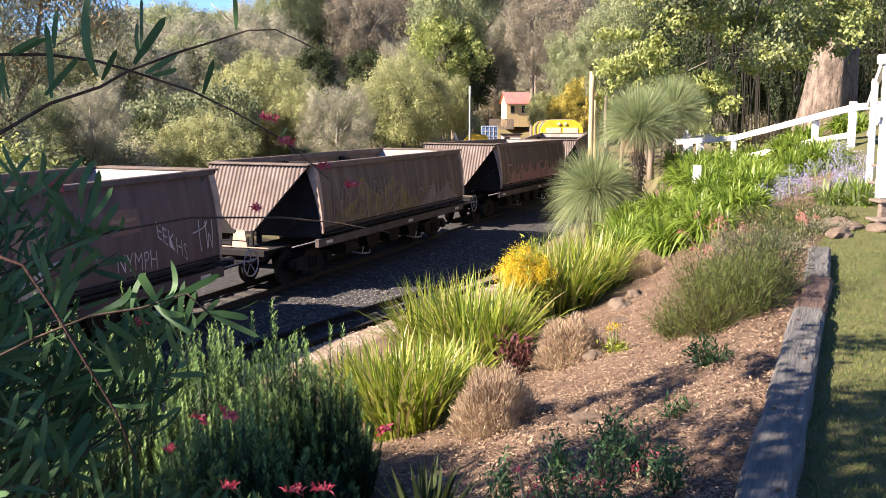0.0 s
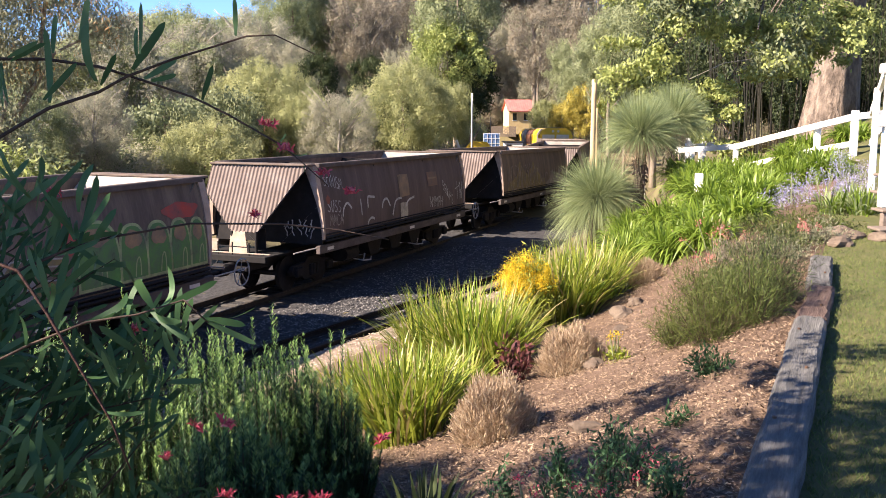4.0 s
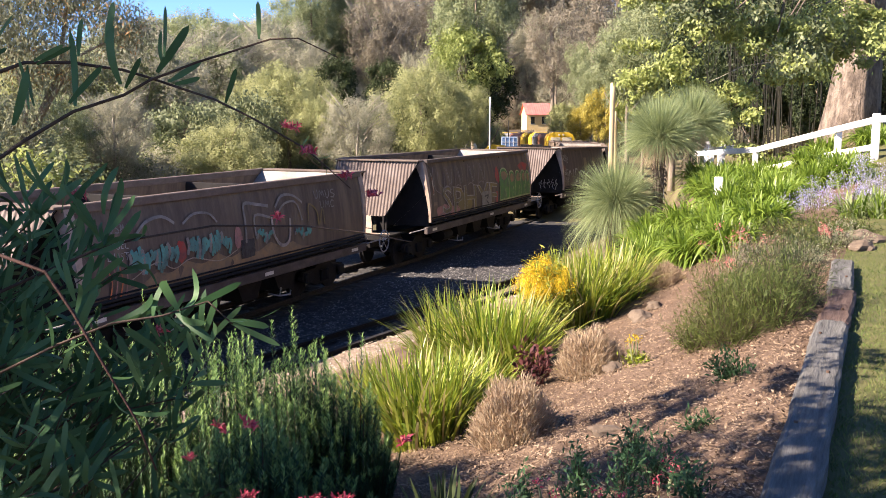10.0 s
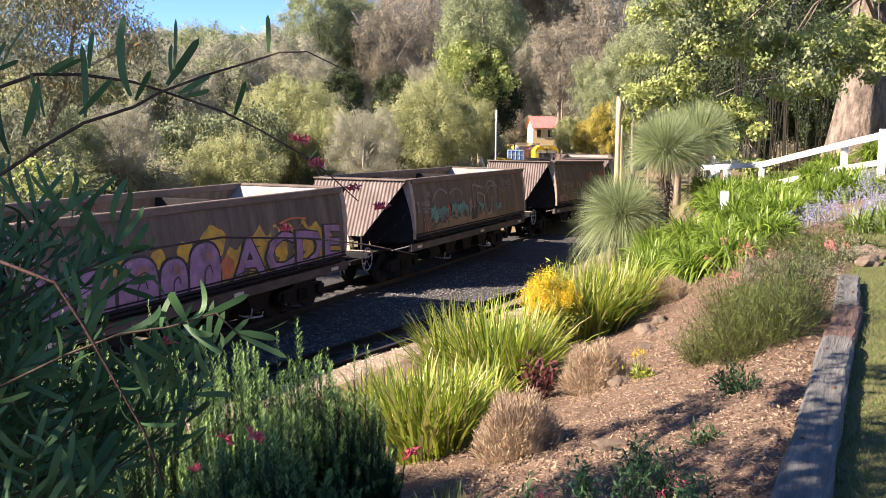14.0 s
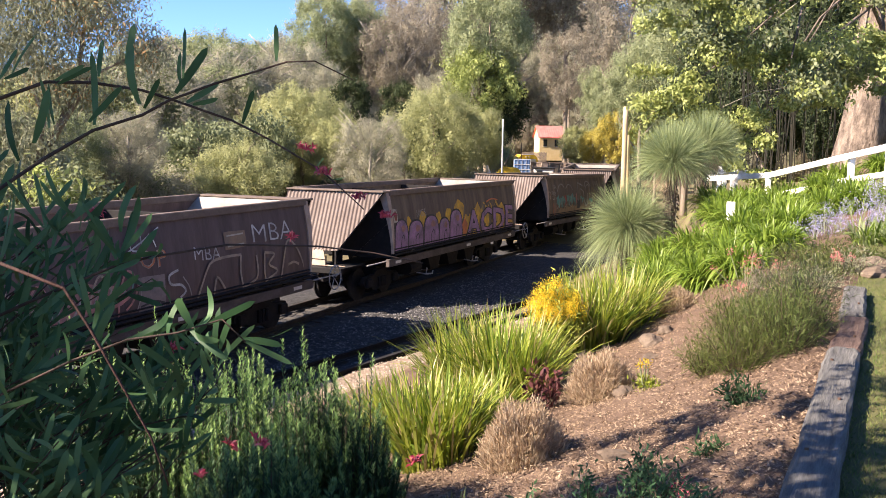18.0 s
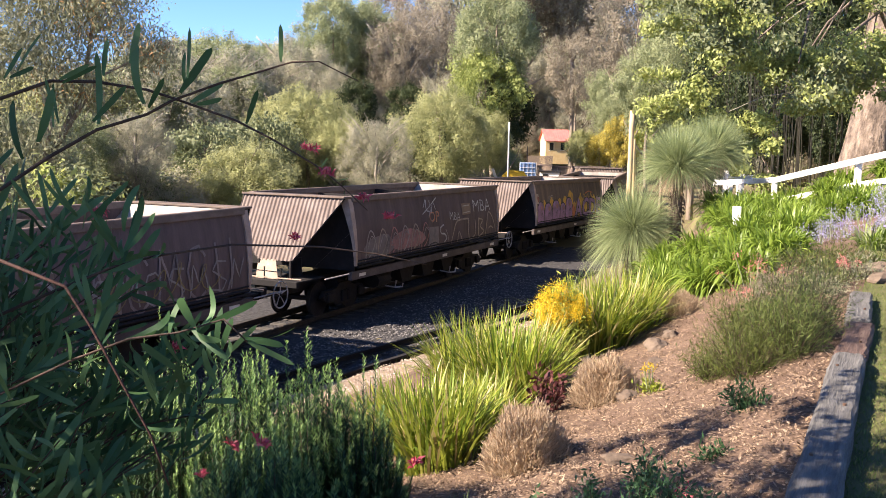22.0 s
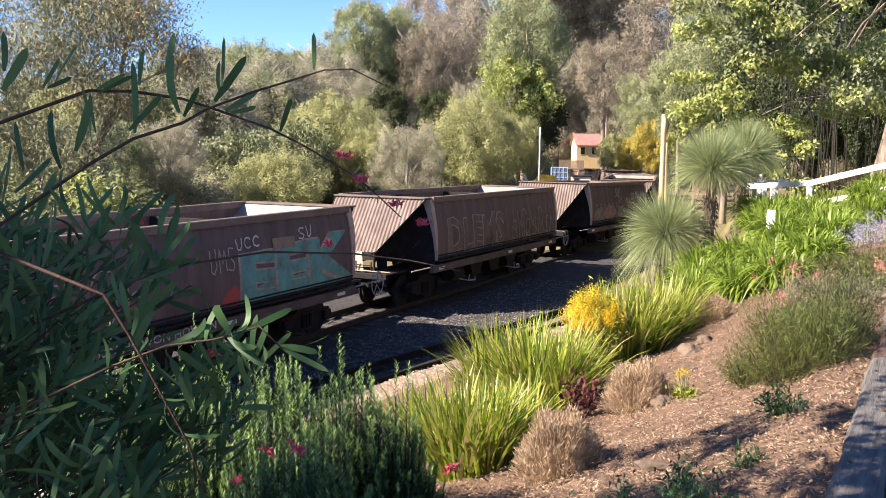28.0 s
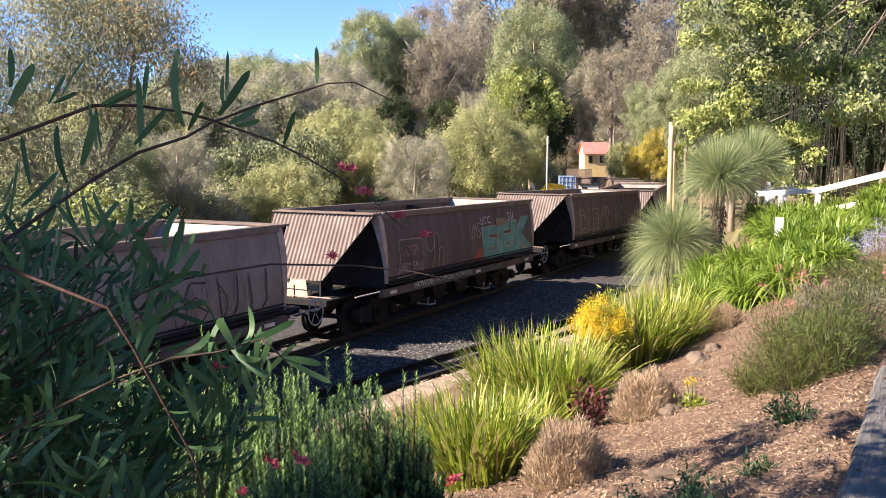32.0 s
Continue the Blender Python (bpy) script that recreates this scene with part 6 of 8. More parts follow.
    for c, e, n in (((5.9, 30.0, 5.6), (1.1, 0.8, 1.1), 30), ((8.0, 30.0, 4.6), (0.8, 0.8, 1.1), 24), ((9.4, 30.0, 6.7), (1.0, 0.8, 1.0), 24), ((7.6, 30.0, 7.5), (2.6, 0.8, 0.4), 30), ((10.8, 30.0, 6.1), (0.45, 0.4, 0.5), 7), ((12.0, 30.0, 7.5), (0.9, 0.5, 0.4), 14), ((11.3, 30.0, 7.0), (0.5, 0.4, 0.7), 12)):
        c = Vector(c) - Vector((x, y, z))
        part("limb", Geo().tube([(0.3, 0, 7.0), tuple(Vector((0.3, 0, 7.0)).lerp(c, 0.5) + Vector((0, 0, 0.9))), tuple(c + Vector((0, 0, 0.25)))], 0.055, 6, 0.015), M["bark_big"], o, "leafy limb", smooth=True)
        for k in range(n):
            d = rng.uniform(-1, 1, 3)
            r = 0.15 + 0.24 * rng.random()
            hang.append((c.x + d[0] * e[0], c.y + d[1] * e[1], c.z + d[2] * e[2] - 0.25 * d[0] * e[0], r * 1.3, r, r * 0.35))
            if k % 3 == 0:
                q = Vector(hang[-1][:3])
                f = c.lerp(q, 0.35) + Vector((0, 0, 0.25))
                part("branchlet", Geo().tube([f, f.lerp(q, 0.6) + Vector((0, 0, 0.1)), q], 0.014, 5, 0.005), M["bark"], o, smooth=True)
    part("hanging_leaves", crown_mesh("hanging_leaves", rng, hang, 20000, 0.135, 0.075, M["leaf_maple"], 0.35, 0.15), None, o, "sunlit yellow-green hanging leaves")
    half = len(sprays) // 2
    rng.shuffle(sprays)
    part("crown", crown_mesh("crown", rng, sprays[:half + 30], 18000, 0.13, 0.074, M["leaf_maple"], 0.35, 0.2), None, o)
    # second leaf batch in a darker green, with shade put into its colour
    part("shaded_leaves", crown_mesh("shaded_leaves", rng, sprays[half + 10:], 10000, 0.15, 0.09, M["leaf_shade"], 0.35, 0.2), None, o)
    b = thing("bamboo_grove", None, None, label="thicket of thin upright bamboo stems, coloured dark for its shade", category="bamboo")
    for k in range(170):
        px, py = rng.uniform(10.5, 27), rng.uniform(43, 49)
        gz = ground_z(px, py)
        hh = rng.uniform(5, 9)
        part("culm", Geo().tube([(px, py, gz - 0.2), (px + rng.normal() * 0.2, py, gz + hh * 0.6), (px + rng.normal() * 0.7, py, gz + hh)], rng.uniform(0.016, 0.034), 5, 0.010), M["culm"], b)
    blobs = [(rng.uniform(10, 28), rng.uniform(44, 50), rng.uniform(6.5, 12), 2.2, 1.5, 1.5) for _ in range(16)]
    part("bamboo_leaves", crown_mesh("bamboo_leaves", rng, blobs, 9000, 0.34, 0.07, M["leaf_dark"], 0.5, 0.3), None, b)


spreading_tree()


# ---- garden plants ----
FINE = ("stem_growth", "twig_growth", "petals", "flower_stem_growth", "needles", "shoot_tip_growth", "leaves", "foliage")


def fountain(rng, n, base, h, lean, arch, curl=0.0):
    """Roots, tips and bends of strap leaves that rise from a crown and arch outwards."""
    a = rng.random(n) * 2 * math.pi
    rr = base * np.sqrt(rng.random(n))
    root = np.stack([rr * np.cos(a), rr * np.sin(a), np.zeros(n)], 1)
    a2 = a + rng.normal(size=n) * 0.75
    th = lean * np.abs(rng.random(n) ** 0.8 + 0.12 * rng.normal(size=n))
    ln = h * (0.65 + 0.45 * rng.random(n))
    out = np.stack([np.cos(a2), np.sin(a2), np.zeros(n)], 1)
    tip = root + out * (np.sin(th) * ln)[:, None]
    tip[:, 2] += np.cos(th) * ln - curl * ln * th ** 2
    bend = np.zeros((n, 3))
    bend[:, 2] = arch * ln * (0.3 + th)
    bend -= out * (arch * 0.35 * ln)[:, None]
    side = np.stack([-np.sin(a2), np.cos(a2), 0.35 * rng.normal(size=n)], 1)
    return root, tip, bend, side


def on_bed(x, y, sink=0.03):
    return ground_z(x, y) - sink


def strap_clump(x, y, base, h, n, width, mats, label, category, lean=1.15, arch=0.16, curl=0.12, seed=1, name="grass_clump", group=""):
    rng = np.random.default_rng(seed)
    o = thing(name, None, None, Matrix.Translation((x, y, on_bed(x, y))), label, category, group)
    k = max(4, len(mats))
    for i in range(k):     # separate tufts of one clump
        root, tip, bend, side = fountain(rng, n // k, base, h, lean, arch, curl)
        part("leaf_tuft", blades("leaf_tuft", root, tip, width * (0.7 + 0.6 * rng.random(len(root))), side, M[mats[i % len(mats)]], bend, seg=5), None, o)
    return o


# lime strap-leaved clumps down the bank
for i, (x, y, b, h, n) in enumerate(((-0.30, 7.9, 0.26, 1.0, 620), (-0.72, 8.9, 0.24, 0.86, 420), (0.02, 8.7, 0.22, 0.75, 320), (0.35, 10.0, 0.30, 1.25, 680), (-0.08, 10.9, 0.26, 1.25, 560), (0.62, 10.9, 0.22, 0.85, 320),
                                     (1.50, 12.5, 0.34, 1.2, 680), (1.95, 13.2, 0.32, 1.15, 560), (1.32, 13.2, 0.26, 0.95, 360))):
    strap_clump(x, y, b * 1.2, h * 0.86, int(n * 1.0), 0.0225, ["strap_lime", "strap_lime", "strap_green", "strap_lime", "strap_dry", "strap_lime", "strap_green", "strap_lime"], "clump of arching lime-green strap leaves on the mulched bank", "grass clump", lean=0.82, arch=0.11, seed=40 + i, group="lime strap-leaved clumps")

# agapanthus
AGA = ((3.35, 17.6, 0.75), (2.95, 15.6, 0.72), (3.35, 14.2, 0.7), (3.95, 15.2, 0.75), (3.75, 13.6, 0.62), (4.25, 14.2, 0.6), (4.5, 16.4, 0.75), (4.1, 18.0, 0.8), (3.9, 20.2, 0.8), (4.9, 18.6, 0.75), (5.1, 20.3, 0.8), (5.7, 19.4, 0.75), (5.6, 21.6, 0.8), (6.2, 20.4, 0.7),
       (5.5, 17.2, 0.7), (5.05, 16.2, 0.7), (6.4, 18.3, 0.7), (7.0, 18.4, 0.72), (7.4, 19.4, 0.7), (6.9, 22.6, 0.75), (8.0, 22.9, 0.75), (7.7, 24.6, 0.8), (8.9, 24.5, 0.8), (6.4, 23.4, 0.75), (5.9, 24.6, 0.75), (9.4, 23.0, 0.7))
for i, (x, y, h) in enumerate(AGA):
    strap_clump(x, y, 0.34, h * 0.86, 460, 0.034, ["strap_green"], "clump of glossy green agapanthus leaves", "agapanthus", lean=1.4, arch=0.26, curl=0.20, seed=80 + i, name="agapanthus", group="agapanthus on the bank")


def grass_tree(x, y, z_head, r, seed, skirt=True, lean=0.0):
    rng = np.random.default_rng(seed)
    g = on_bed(x, y)
    o = thing("grass_tree", None, None, Matrix.Translation((x, y, g)), "grass tree with a ball of fine grey-green needles", "grass tree", "grass trees beside the track")
    h = z_head - g
    t = Geo()
    t.tube([(0, 0, -0.1), (lean * 0.3, 0, h * 0.4), (lean * 0.7, 0, h * 0.75), (lean, 0, h - 0.25 * r)], 0.12, 10, 0.16)
    for k in range(160):
        a, zz = rng.random() * 6.28, rng.random() * (h - 0.2)
        q = Vector((math.cos(a) * 0.155 + lean * zz / h, math.sin(a) * 0.155, zz))
        t.tube([q, q + Vector((math.cos(a) * 0.05, math.sin(a) * 0.05, -0.07))], 0.022, 4, 0.01)
    part("trunk", t, M["shag"], o, "dark shaggy trunk")
    n = 6800
    d = rnd(n, rng)
    d[:, 2] = np.abs(d[:, 2]) * 1.25 - 0.12 * rng.random(n) + 0.10      # a fountain: up, out and over
    if not skirt:
        d[:, 2] -= 0.5 * rng.random(n)
    d /= np.linalg.norm(d, axis=1)[:, None]
    ln = r * (0.35 + 0.80 * rng.random((n, 1)) ** 0.8)
    c = np.array([lean, 0, h - 0.25 * r])
    root = c + d * 0.12 * r
    flat = 1 - d[:, 2:3]
    tip = c + d * ln + np.array([0, 0, -1]) * (0.60 * ln * flat ** 2)
    bend = np.zeros((n, 3))
    bend[:, 2] = 0.20 * r * flat[:, 0]
    part("needle_crown", blades("needle_crown", root, tip, 0.0085, np.cross(d, rnd(n, rng)), M["needle_grey"], bend, seg=4), None, o)
    s = 500 if skirt else 40
    a = rng.random(s) * 6.28
    root = np.stack([0.1 * np.cos(a) + lean, 0.1 * np.sin(a), np.full(s, h - 0.05)], 1)
    tip = root + np.stack([np.cos(a) * 0.35 * r, np.sin(a) * 0.35 * r, -(0.35 + 0.4 * rng.random(s)) * r], 1)
    part("dry_skirt", blades("dry_skirt", root, tip, 0.012, np.stack([-np.sin(a), np.cos(a), 0 * a], 1), M["dead_stem"], None), None, o, "dry brown skirt of old leaves")
    return o


grass_tree(4.72, 24.0, 4.32, 1.22, 301)
grass_tree(3.60, 23.6, 2.84, 1.26, 302, skirt=False, lean=0.05)
grass_tree(5.75, 25.6, 4.62, 1.15, 303, lean=0.1)


def dead_bush(x, y, r, h, n, seed):
    rng = np.random.default_rng(seed)
    o = thing("dry_lavender_bush", None, None, Matrix.Translation((x, y, on_bed(x, y))), "dead straw-brown lavender bush clipped to a dome", "dry bush", "dead lavender bushes")
    d = rnd(n, rng)
    d[:, 2] = np.abs(d[:, 2]) * 0.9 + 0.12
    d /= np.linalg.norm(d, axis=1)[:, None]
    e = np.array([r, r, h])
    shell = 0.70 + 0.25 * rng.random((n, 1)) ** 0.6
    tip = d * e * shell
    root = d * e * 0.25 * np.array([1, 1, 0.3])
    mid = root + (tip - root) * 0.45
    tip2 = tip + rng.normal(size=(n, 3)) * 0.035 + np.array([0, 0, 0.04])
    part("stem_growth", blades("stem_growth", root, mid + (tip2 - mid) * 0.6, 0.006, np.cross(d, rnd(n, rng)), M["dead_stem"]), None, o)
    k = 5
    d2 = rnd(n * k, rng)
    d2[:, 2] = np.abs(d2[:, 2]) * 0.95 + 0.05
    d2 /= np.linalg.norm(d2, axis=1)[:, None]
    lump = 1 + 0.06 * np.sin(d2[:, :1] * 9 + seed) + 0.05 * np.sin(d2[:, 1:2] * 11)
    root2 = d2 * e * (0.70 + 0.26 * rng.random((n * k, 1))) * lump
    dd = d2 * 0.45 + np.array([0, 0, 0.6]) + rnd(n * k, rng) * 0.55
    dd /= np.linalg.norm(dd, axis=1)[:, None]
    tip3 = root2 + dd * (0.035 + 0.05 * rng.random((n * k, 1)))
    part("twig_growth", blades("twig_growth", root2, tip3, 0.007, np.cross(dd, rnd(n * k, rng)), M["dead_stem"]), None, o)
    return o


dead_bush(0.38, 6.95, 0.33, 0.50, 2200, 401)
dead_bush(1.17, 8.85, 0.33, 0.46, 1900, 402)
dead_bush(2.72, 13.2, 0.30, 0.36, 1100, 403)


def leafy_bush(name, x, y, rx, ry, h, stems, leaves, ln, wd, mat_key, label, category, seed, stem_mat="twig", upright=0.5, group="", z=None):
    """A bush of fine stems that carry small leaves all along."""
    rng = np.random.default_rng(seed)
    o = thing(name, None, None, Matrix.Translation((x, y, on_bed(x, y) if z is None else z)), label, category, group)
    d = rnd(stems, rng)
    d[:, 2] = np.abs(d[:, 2]) + upright
    d /= np.linalg.norm(d, axis=1)[:, None]
    tip = d * np.array([rx, ry, h]) * (0.55 + 0.60 * rng.random((stems, 1)))
    root = tip * np.array([0.25, 0.25, 0.0]) + rng.normal(size=(stems, 3)) * 0.02
    root[:, 2] = 0
    part("stem_growth", blades("stem_growth", root, tip, 0.005, np.cross(tip - root, rnd(stems, rng)), M[stem_mat]), None, o)
    per = leaves // stems
    t = 0.22 + 0.80 * rng.random((stems * per, 1)) ** 0.8
    r0, t0 = np.repeat(root, per, 0), np.repeat(tip, per, 0)
    c = r0 + (t0 - r0) * t + rng.normal(size=(stems * per, 3)) * 0.025
    dd = (t0 - r0) / (np.linalg.norm(t0 - r0, axis=1)[:, None] + 1e-9) * 0.9 + rnd(stems * per, rng)
    dd /= np.linalg.norm(dd, axis=1)[:, None]
    l2 = ln * (0.6 + 0.7 * rng.random((stems * per, 1)))
    part("foliage", blades("foliage", c, c + dd * l2, wd, np.cross(dd, rnd(stems * per, rng)), M[mat_key]), None, o)
    return o


for i, (x, y, rx, ry, h, n, key, lab) in enumerate(((2.12, 7.75, 0.40, 0.45, 0.58, 200, "shrub_leaf", "wispy olive shrub with fine needle leaves on the mulch"), (2.48, 7.85, 0.44, 0.5, 0.73, 300, "shrub_light", "wispy pale green shrub with fine needle leaves"), (2.80, 8.5, 0.46, 0.5, 0.78, 280, "leaf_dark", "darker green shrub with fine foliage"),
                                                  (2.36, 8.6, 0.46, 0.5, 0.74, 260, "shrub_leaf", "wispy olive shrub with fine needle leaves on the mulch"), (1.98, 8.25, 0.30, 0.4, 0.40, 110, "shrub_leaf", "low spreading olive shrub with fine needle leaves"))):
    leafy_bush("shrub", x, y, rx, ry, h, n, n * 21, 0.068, 0.0048, key, lab, "shrub", 501 + 60 * i, upright=0.42, group="olive shrubs on the mulch")
leafy_bush("seedling", 1.78, 6.45, 0.16, 0.16, 0.26, 22, 420, 0.06, 0.014, "rosemary_leaf", "small green seedling shrub in the mulch", "seedling", 503, group="seedlings in the mulch")
leafy_bush("seedling", 1.36, 5.5, 0.09, 0.09, 0.17, 12, 180, 0.05, 0.012, "rosemary_leaf", "small green seedling shrub in the mulch", "seedling", 504, group="seedlings in the mulch")
leafy_bush("maroon_plant", 0.68, 9.0, 0.22, 0.22, 0.52, 34, 330, 0.08, 0.03, "leaf_maroon", "dark maroon-leaved plant among the clumps", "plant", 505)
leafy_bush("yellow_flower_plant", 1.52, 8.45, 0.14, 0.14, 0.2, 24, 260, 0.05, 0.016, "strap_lime", "small plant with yellow flowers", "flowering plant", 506)
for i, (x, y, rx, h, key, lab) in enumerate(((4.0, 11.6, 0.45, 0.42, "shrub_leaf", "low mixed green shrub beside the sleeper edging"), (4.35, 12.4, 0.5, 0.45, "shrub_leaf", "low olive shrub with thin foliage"), (3.6, 12.2, 0.4, 0.35, "leaf_brown", "low grey-leaved shrub in the mulch"),
                                             (4.8, 13.2, 0.45, 0.4, "shrub_leaf", "low olive shrub with thin foliage"), (4.2, 13.0, 0.4, 0.4, "shrub_leaf", "low mixed green shrub beside the sleeper edging"), (3.3, 11.2, 0.35, 0.32, "leaf_brown", "low grey-leaved shrub in the mulch"), (3.0, 10.6, 0.36, 0.34, "shrub_light", "low olive shrub with thin foliage"), (3.7, 10.9, 0.42, 0.40, "gum_leaf", "low grey-leaved shrub in the mulch"), (4.6, 12.0, 0.40, 0.40, "gum_leaf", "low grey-leaved shrub in the mulch"), (5.1, 12.9, 0.40, 0.36, "shrub_light", "low olive shrub with thin foliage"), (3.9, 13.4, 0.36, 0.36, "gum_leaf", "low grey-leaved shrub in the mulch"))):
    leafy_bush("low_shrub", x, y, rx, rx, h * 0.85, 110, 1300, 0.05, 0.011, key, lab, "shrub", 510 + i, upright=0.3, group="low shrubs by the edging")

# goldenrod-like yellow flowers behind the clump
_base = on_bed(1.06, 12.0)
_top = 3.02 - _base
o = leafy_bush("yellow_flower_bush", 1.06, 12.0, 0.40, 0.42, _top, 170, 3200, 0.07, 0.02, "strap_lime", "bush topped with dense golden-yellow flower heads", "flowering bush", 520, upright=0.5)
_r = np.random.default_rng(521)
_n = 170
_h = rnd(_n, _r)
_h[:, 2] = np.abs(_h[:, 2])
_h = _h * np.array([0.36, 0.40, 0.36]) * (0.45 + 0.65 * _r.random((_n, 1))) + np.array([-0.06, 0, _top - 0.44])
_c = np.repeat(_h, 90, 0) + _r.normal(size=(_n * 90, 3)) * np.array([0.022, 0.022, 0.055])
_e = rnd(len(_c), _r)
part("flower_head", blades("flower_head", _c, _c + _e * 0.016, 0.010, np.cross(_e, rnd(len(_c), _r)), M["petal_yellow"]), None, o, "golden-yellow flower heads")


def flower_spray(x, y, z, r, n, size, key, name, label, seed, stems=True):
    rng = np.random.default_rng(seed)
    o = thing(name, None, None, Matrix.Translation((x, y, on_bed(x, y))), label, "flower", "garden flowers")
    base = z - on_bed(x, y)
    k = max(3, n // 40)
    heads = rng.normal(size=(k, 3)) * r * np.array([0.6, 0.6, 0.4]) + np.array([0, 0, base])
    g = Geo()
    for p in heads:
        g.tube([(p[0] * 0.3, p[1] * 0.3, -0.03), (p[0] * 0.7, p[1] * 0.7, p[2] * 0.6), tuple(p)], 0.006, 4)
    part("flower_stem_growth", g, M["leaf_green"], o)
    c = np.repeat(heads, n // k, 0) + rng.normal(size=(k * (n // k), 3)) * r * 0.17
    e = rnd(len(c), rng)
    part("petals", blades("petals", c, c + e * size, size * 0.45, np.cross(e, rnd(len(c), rng)), M[key]), None, o)
    return o


flower_spray(3.15, 11.6, 3.02, 0.20, 320, 0.026, "petal_pink", "red_flower", "loose red kangaroo-paw flowers on thin stems", 530)
flower_spray(3.45, 12.4, 3.22, 0.20, 320, 0.026, "petal_pink", "red_flower", "loose red kangaroo-paw flowers on thin stems", 531)
flower_spray(4.35, 11.9, 3.38, 0.15, 240, 0.026, "petal_pink", "red_flower", "loose red kangaroo-paw flowers on thin stems", 532)
flower_spray(1.52, 8.45, 2.80, 0.12, 110, 0.020, "petal_yellow", "yellow_flower", "small clear yellow flowers", 533)
for i, (x, y, z) in enumerate(((5.5, 15.6, 3.52), (5.9, 16.0, 3.60), (6.3, 16.4, 3.68), (6.7, 16.2, 3.75), (6.9, 17.0, 3.95), (6.1, 15.2, 3.52), (6.6, 15.5, 3.66), (5.2, 15.2, 3.42))):
    flower_spray(x, y, z - 0.08, 0.30, 620, 0.026, "petal_violet", "agapanthus_flower", "pale violet flower heads on tall stems", 540 + i)
for i, (x, y) in enumerate(((5.6, 14.2), (6.0, 14.4), (5.9, 13.9))):
    strap_clump(x, y, 0.2, 0.42, 160, 0.03, ["needle_grey", "strap_green"], "grey-green tuft of narrow leaves", "agapanthus", seed=560 + i, name="grey_leaf_clump")


def rosemary(x, y, rx, ry, h, spikes, seed):
    rng = np.random.default_rng(seed)
    g = on_bed(x, y)
    o = thing("rosemary_bush", None, None, Matrix.Translation((x, y, g)), "dense upright rosemary bush with needle leaves", "rosemary", "rosemary bushes")
    a, q = rng.random(spikes) * 6.28, np.sqrt(rng.random(spikes))
    top = np.stack([np.cos(a) * q * rx, np.sin(a) * q * ry, h * (1.0 - 0.45 * q ** 2) * (0.58 + 0.42 * rng.random(spikes) ** 0.9) * np.where(rng.random(spikes) < 0.05, 1.30, 1.0)], 1)
    root = top * np.array([0.78, 0.78, 0.0]) + np.stack([0 * a, 0 * a, top[:, 2] * 0.12], 1)
    part("stem_growth", blades("stem_growth", root, top, 0.008, np.cross(top - root, rnd(spikes, rng)), M["twig"]), None, o)
    per = 190
    t = np.repeat(rng.random((spikes, 1)) * 0.01, per, 0) + np.tile(np.linspace(0.06, 1.0, per)[:, None], (spikes, 1))
    r0, t0 = np.repeat(root, per, 0), np.repeat(top, per, 0)
    c = r0 + (t0 - r0) * t
    b = rng.random(len(c)) * 6.28
    lean = 0.55 + 0.45 * rng.random(len(c))
    e = np.stack([np.cos(b) * lean, np.sin(b) * lean, 0.85 + 0 * b], 1)
    e /= np.linalg.norm(e, axis=1)[:, None]
    ln = 0.045 * (0.7 + 0.6 * rng.random((len(c), 1))) * (1.20 - 0.45 * t)
    side = np.stack([-np.sin(b), np.cos(b), 0 * b], 1)
    # upper needles get a brighter green, standing in for sunlit tips
    tips = (t[:, 0] > 0.80 + 0.16 * rng.random(len(c)))
    for nm, sel, key in (("needles", ~tips, "rosemary_leaf"), ("shoot_tip_growth", tips, "rosemary_tip")):
        part(nm, blades(nm, c[sel], (c + e * ln)[sel], 0.0080, side[sel], M[key]), None, o)
    return o


for i, (x, y, rx, ry, h, n) in enumerate(((-1.05, 6.3, 0.42, 0.5, 1.30, 230), (-1.55, 6.6, 0.45, 0.5, 1.48, 230), (-2.2, 6.8, 0.5, 0.5, 1.58, 210), (-0.74, 6.15, 0.34, 0.42, 1.02, 120), (-1.2, 5.4, 0.5, 0.4, 1.04, 220), (-0.68, 5.4, 0.22, 0.3, 0.52, 40), (-2.9, 7.1, 0.5, 0.5, 1.74, 190), (-1.02, 4.7, 0.32, 0.3, 0.62, 110))):
    rosemary(x, y, rx, ry, h, int(n * 1.15), 601 + i)

strap_clump(-0.09, 4.95, 0.08, 0.46, 64, 0.036, ["leaf_dark"], "dark spiky succulent rosette", "succulent", lean=0.8, arch=0.03, curl=0.0, seed=620, name="spiky_plant")
for i, (x, y, r, h) in enumerate(((0.55, 4.5, 0.24, 0.32), (0.95, 4.75, 0.22, 0.32), (0.75, 4.15, 0.25, 0.28), (0.35, 4.25, 0.22, 0.27), (1.02, 4.2, 0.18, 0.26), (0.62, 5.0, 0.10, 0.36), (0.92, 5.15, 0.08, 0.32), (0.30, 4.7, 0.10, 0.36), (0.80, 4.62, 0.12, 0.36))):
    leafy_bush("dark_low_shrub", x, y, r, r, h, 16, 330, 0.042, 0.013, "grevillea_leaf", "low dark green shrub with small leathery leaves", "shrub", 630 + i, upright=1.1, group="low dark shrubs")
for i, (x, y, z) in enumerate(((0.7, 4.3, 3.1), (0.95, 4.5, 3.12), (0.45, 4.4, 3.0))):
    flower_spray(x, y, z, 0.10, 60, 0.022, "petal_red", "red_flower", "small red flowers on the low shrub", 640 + i)


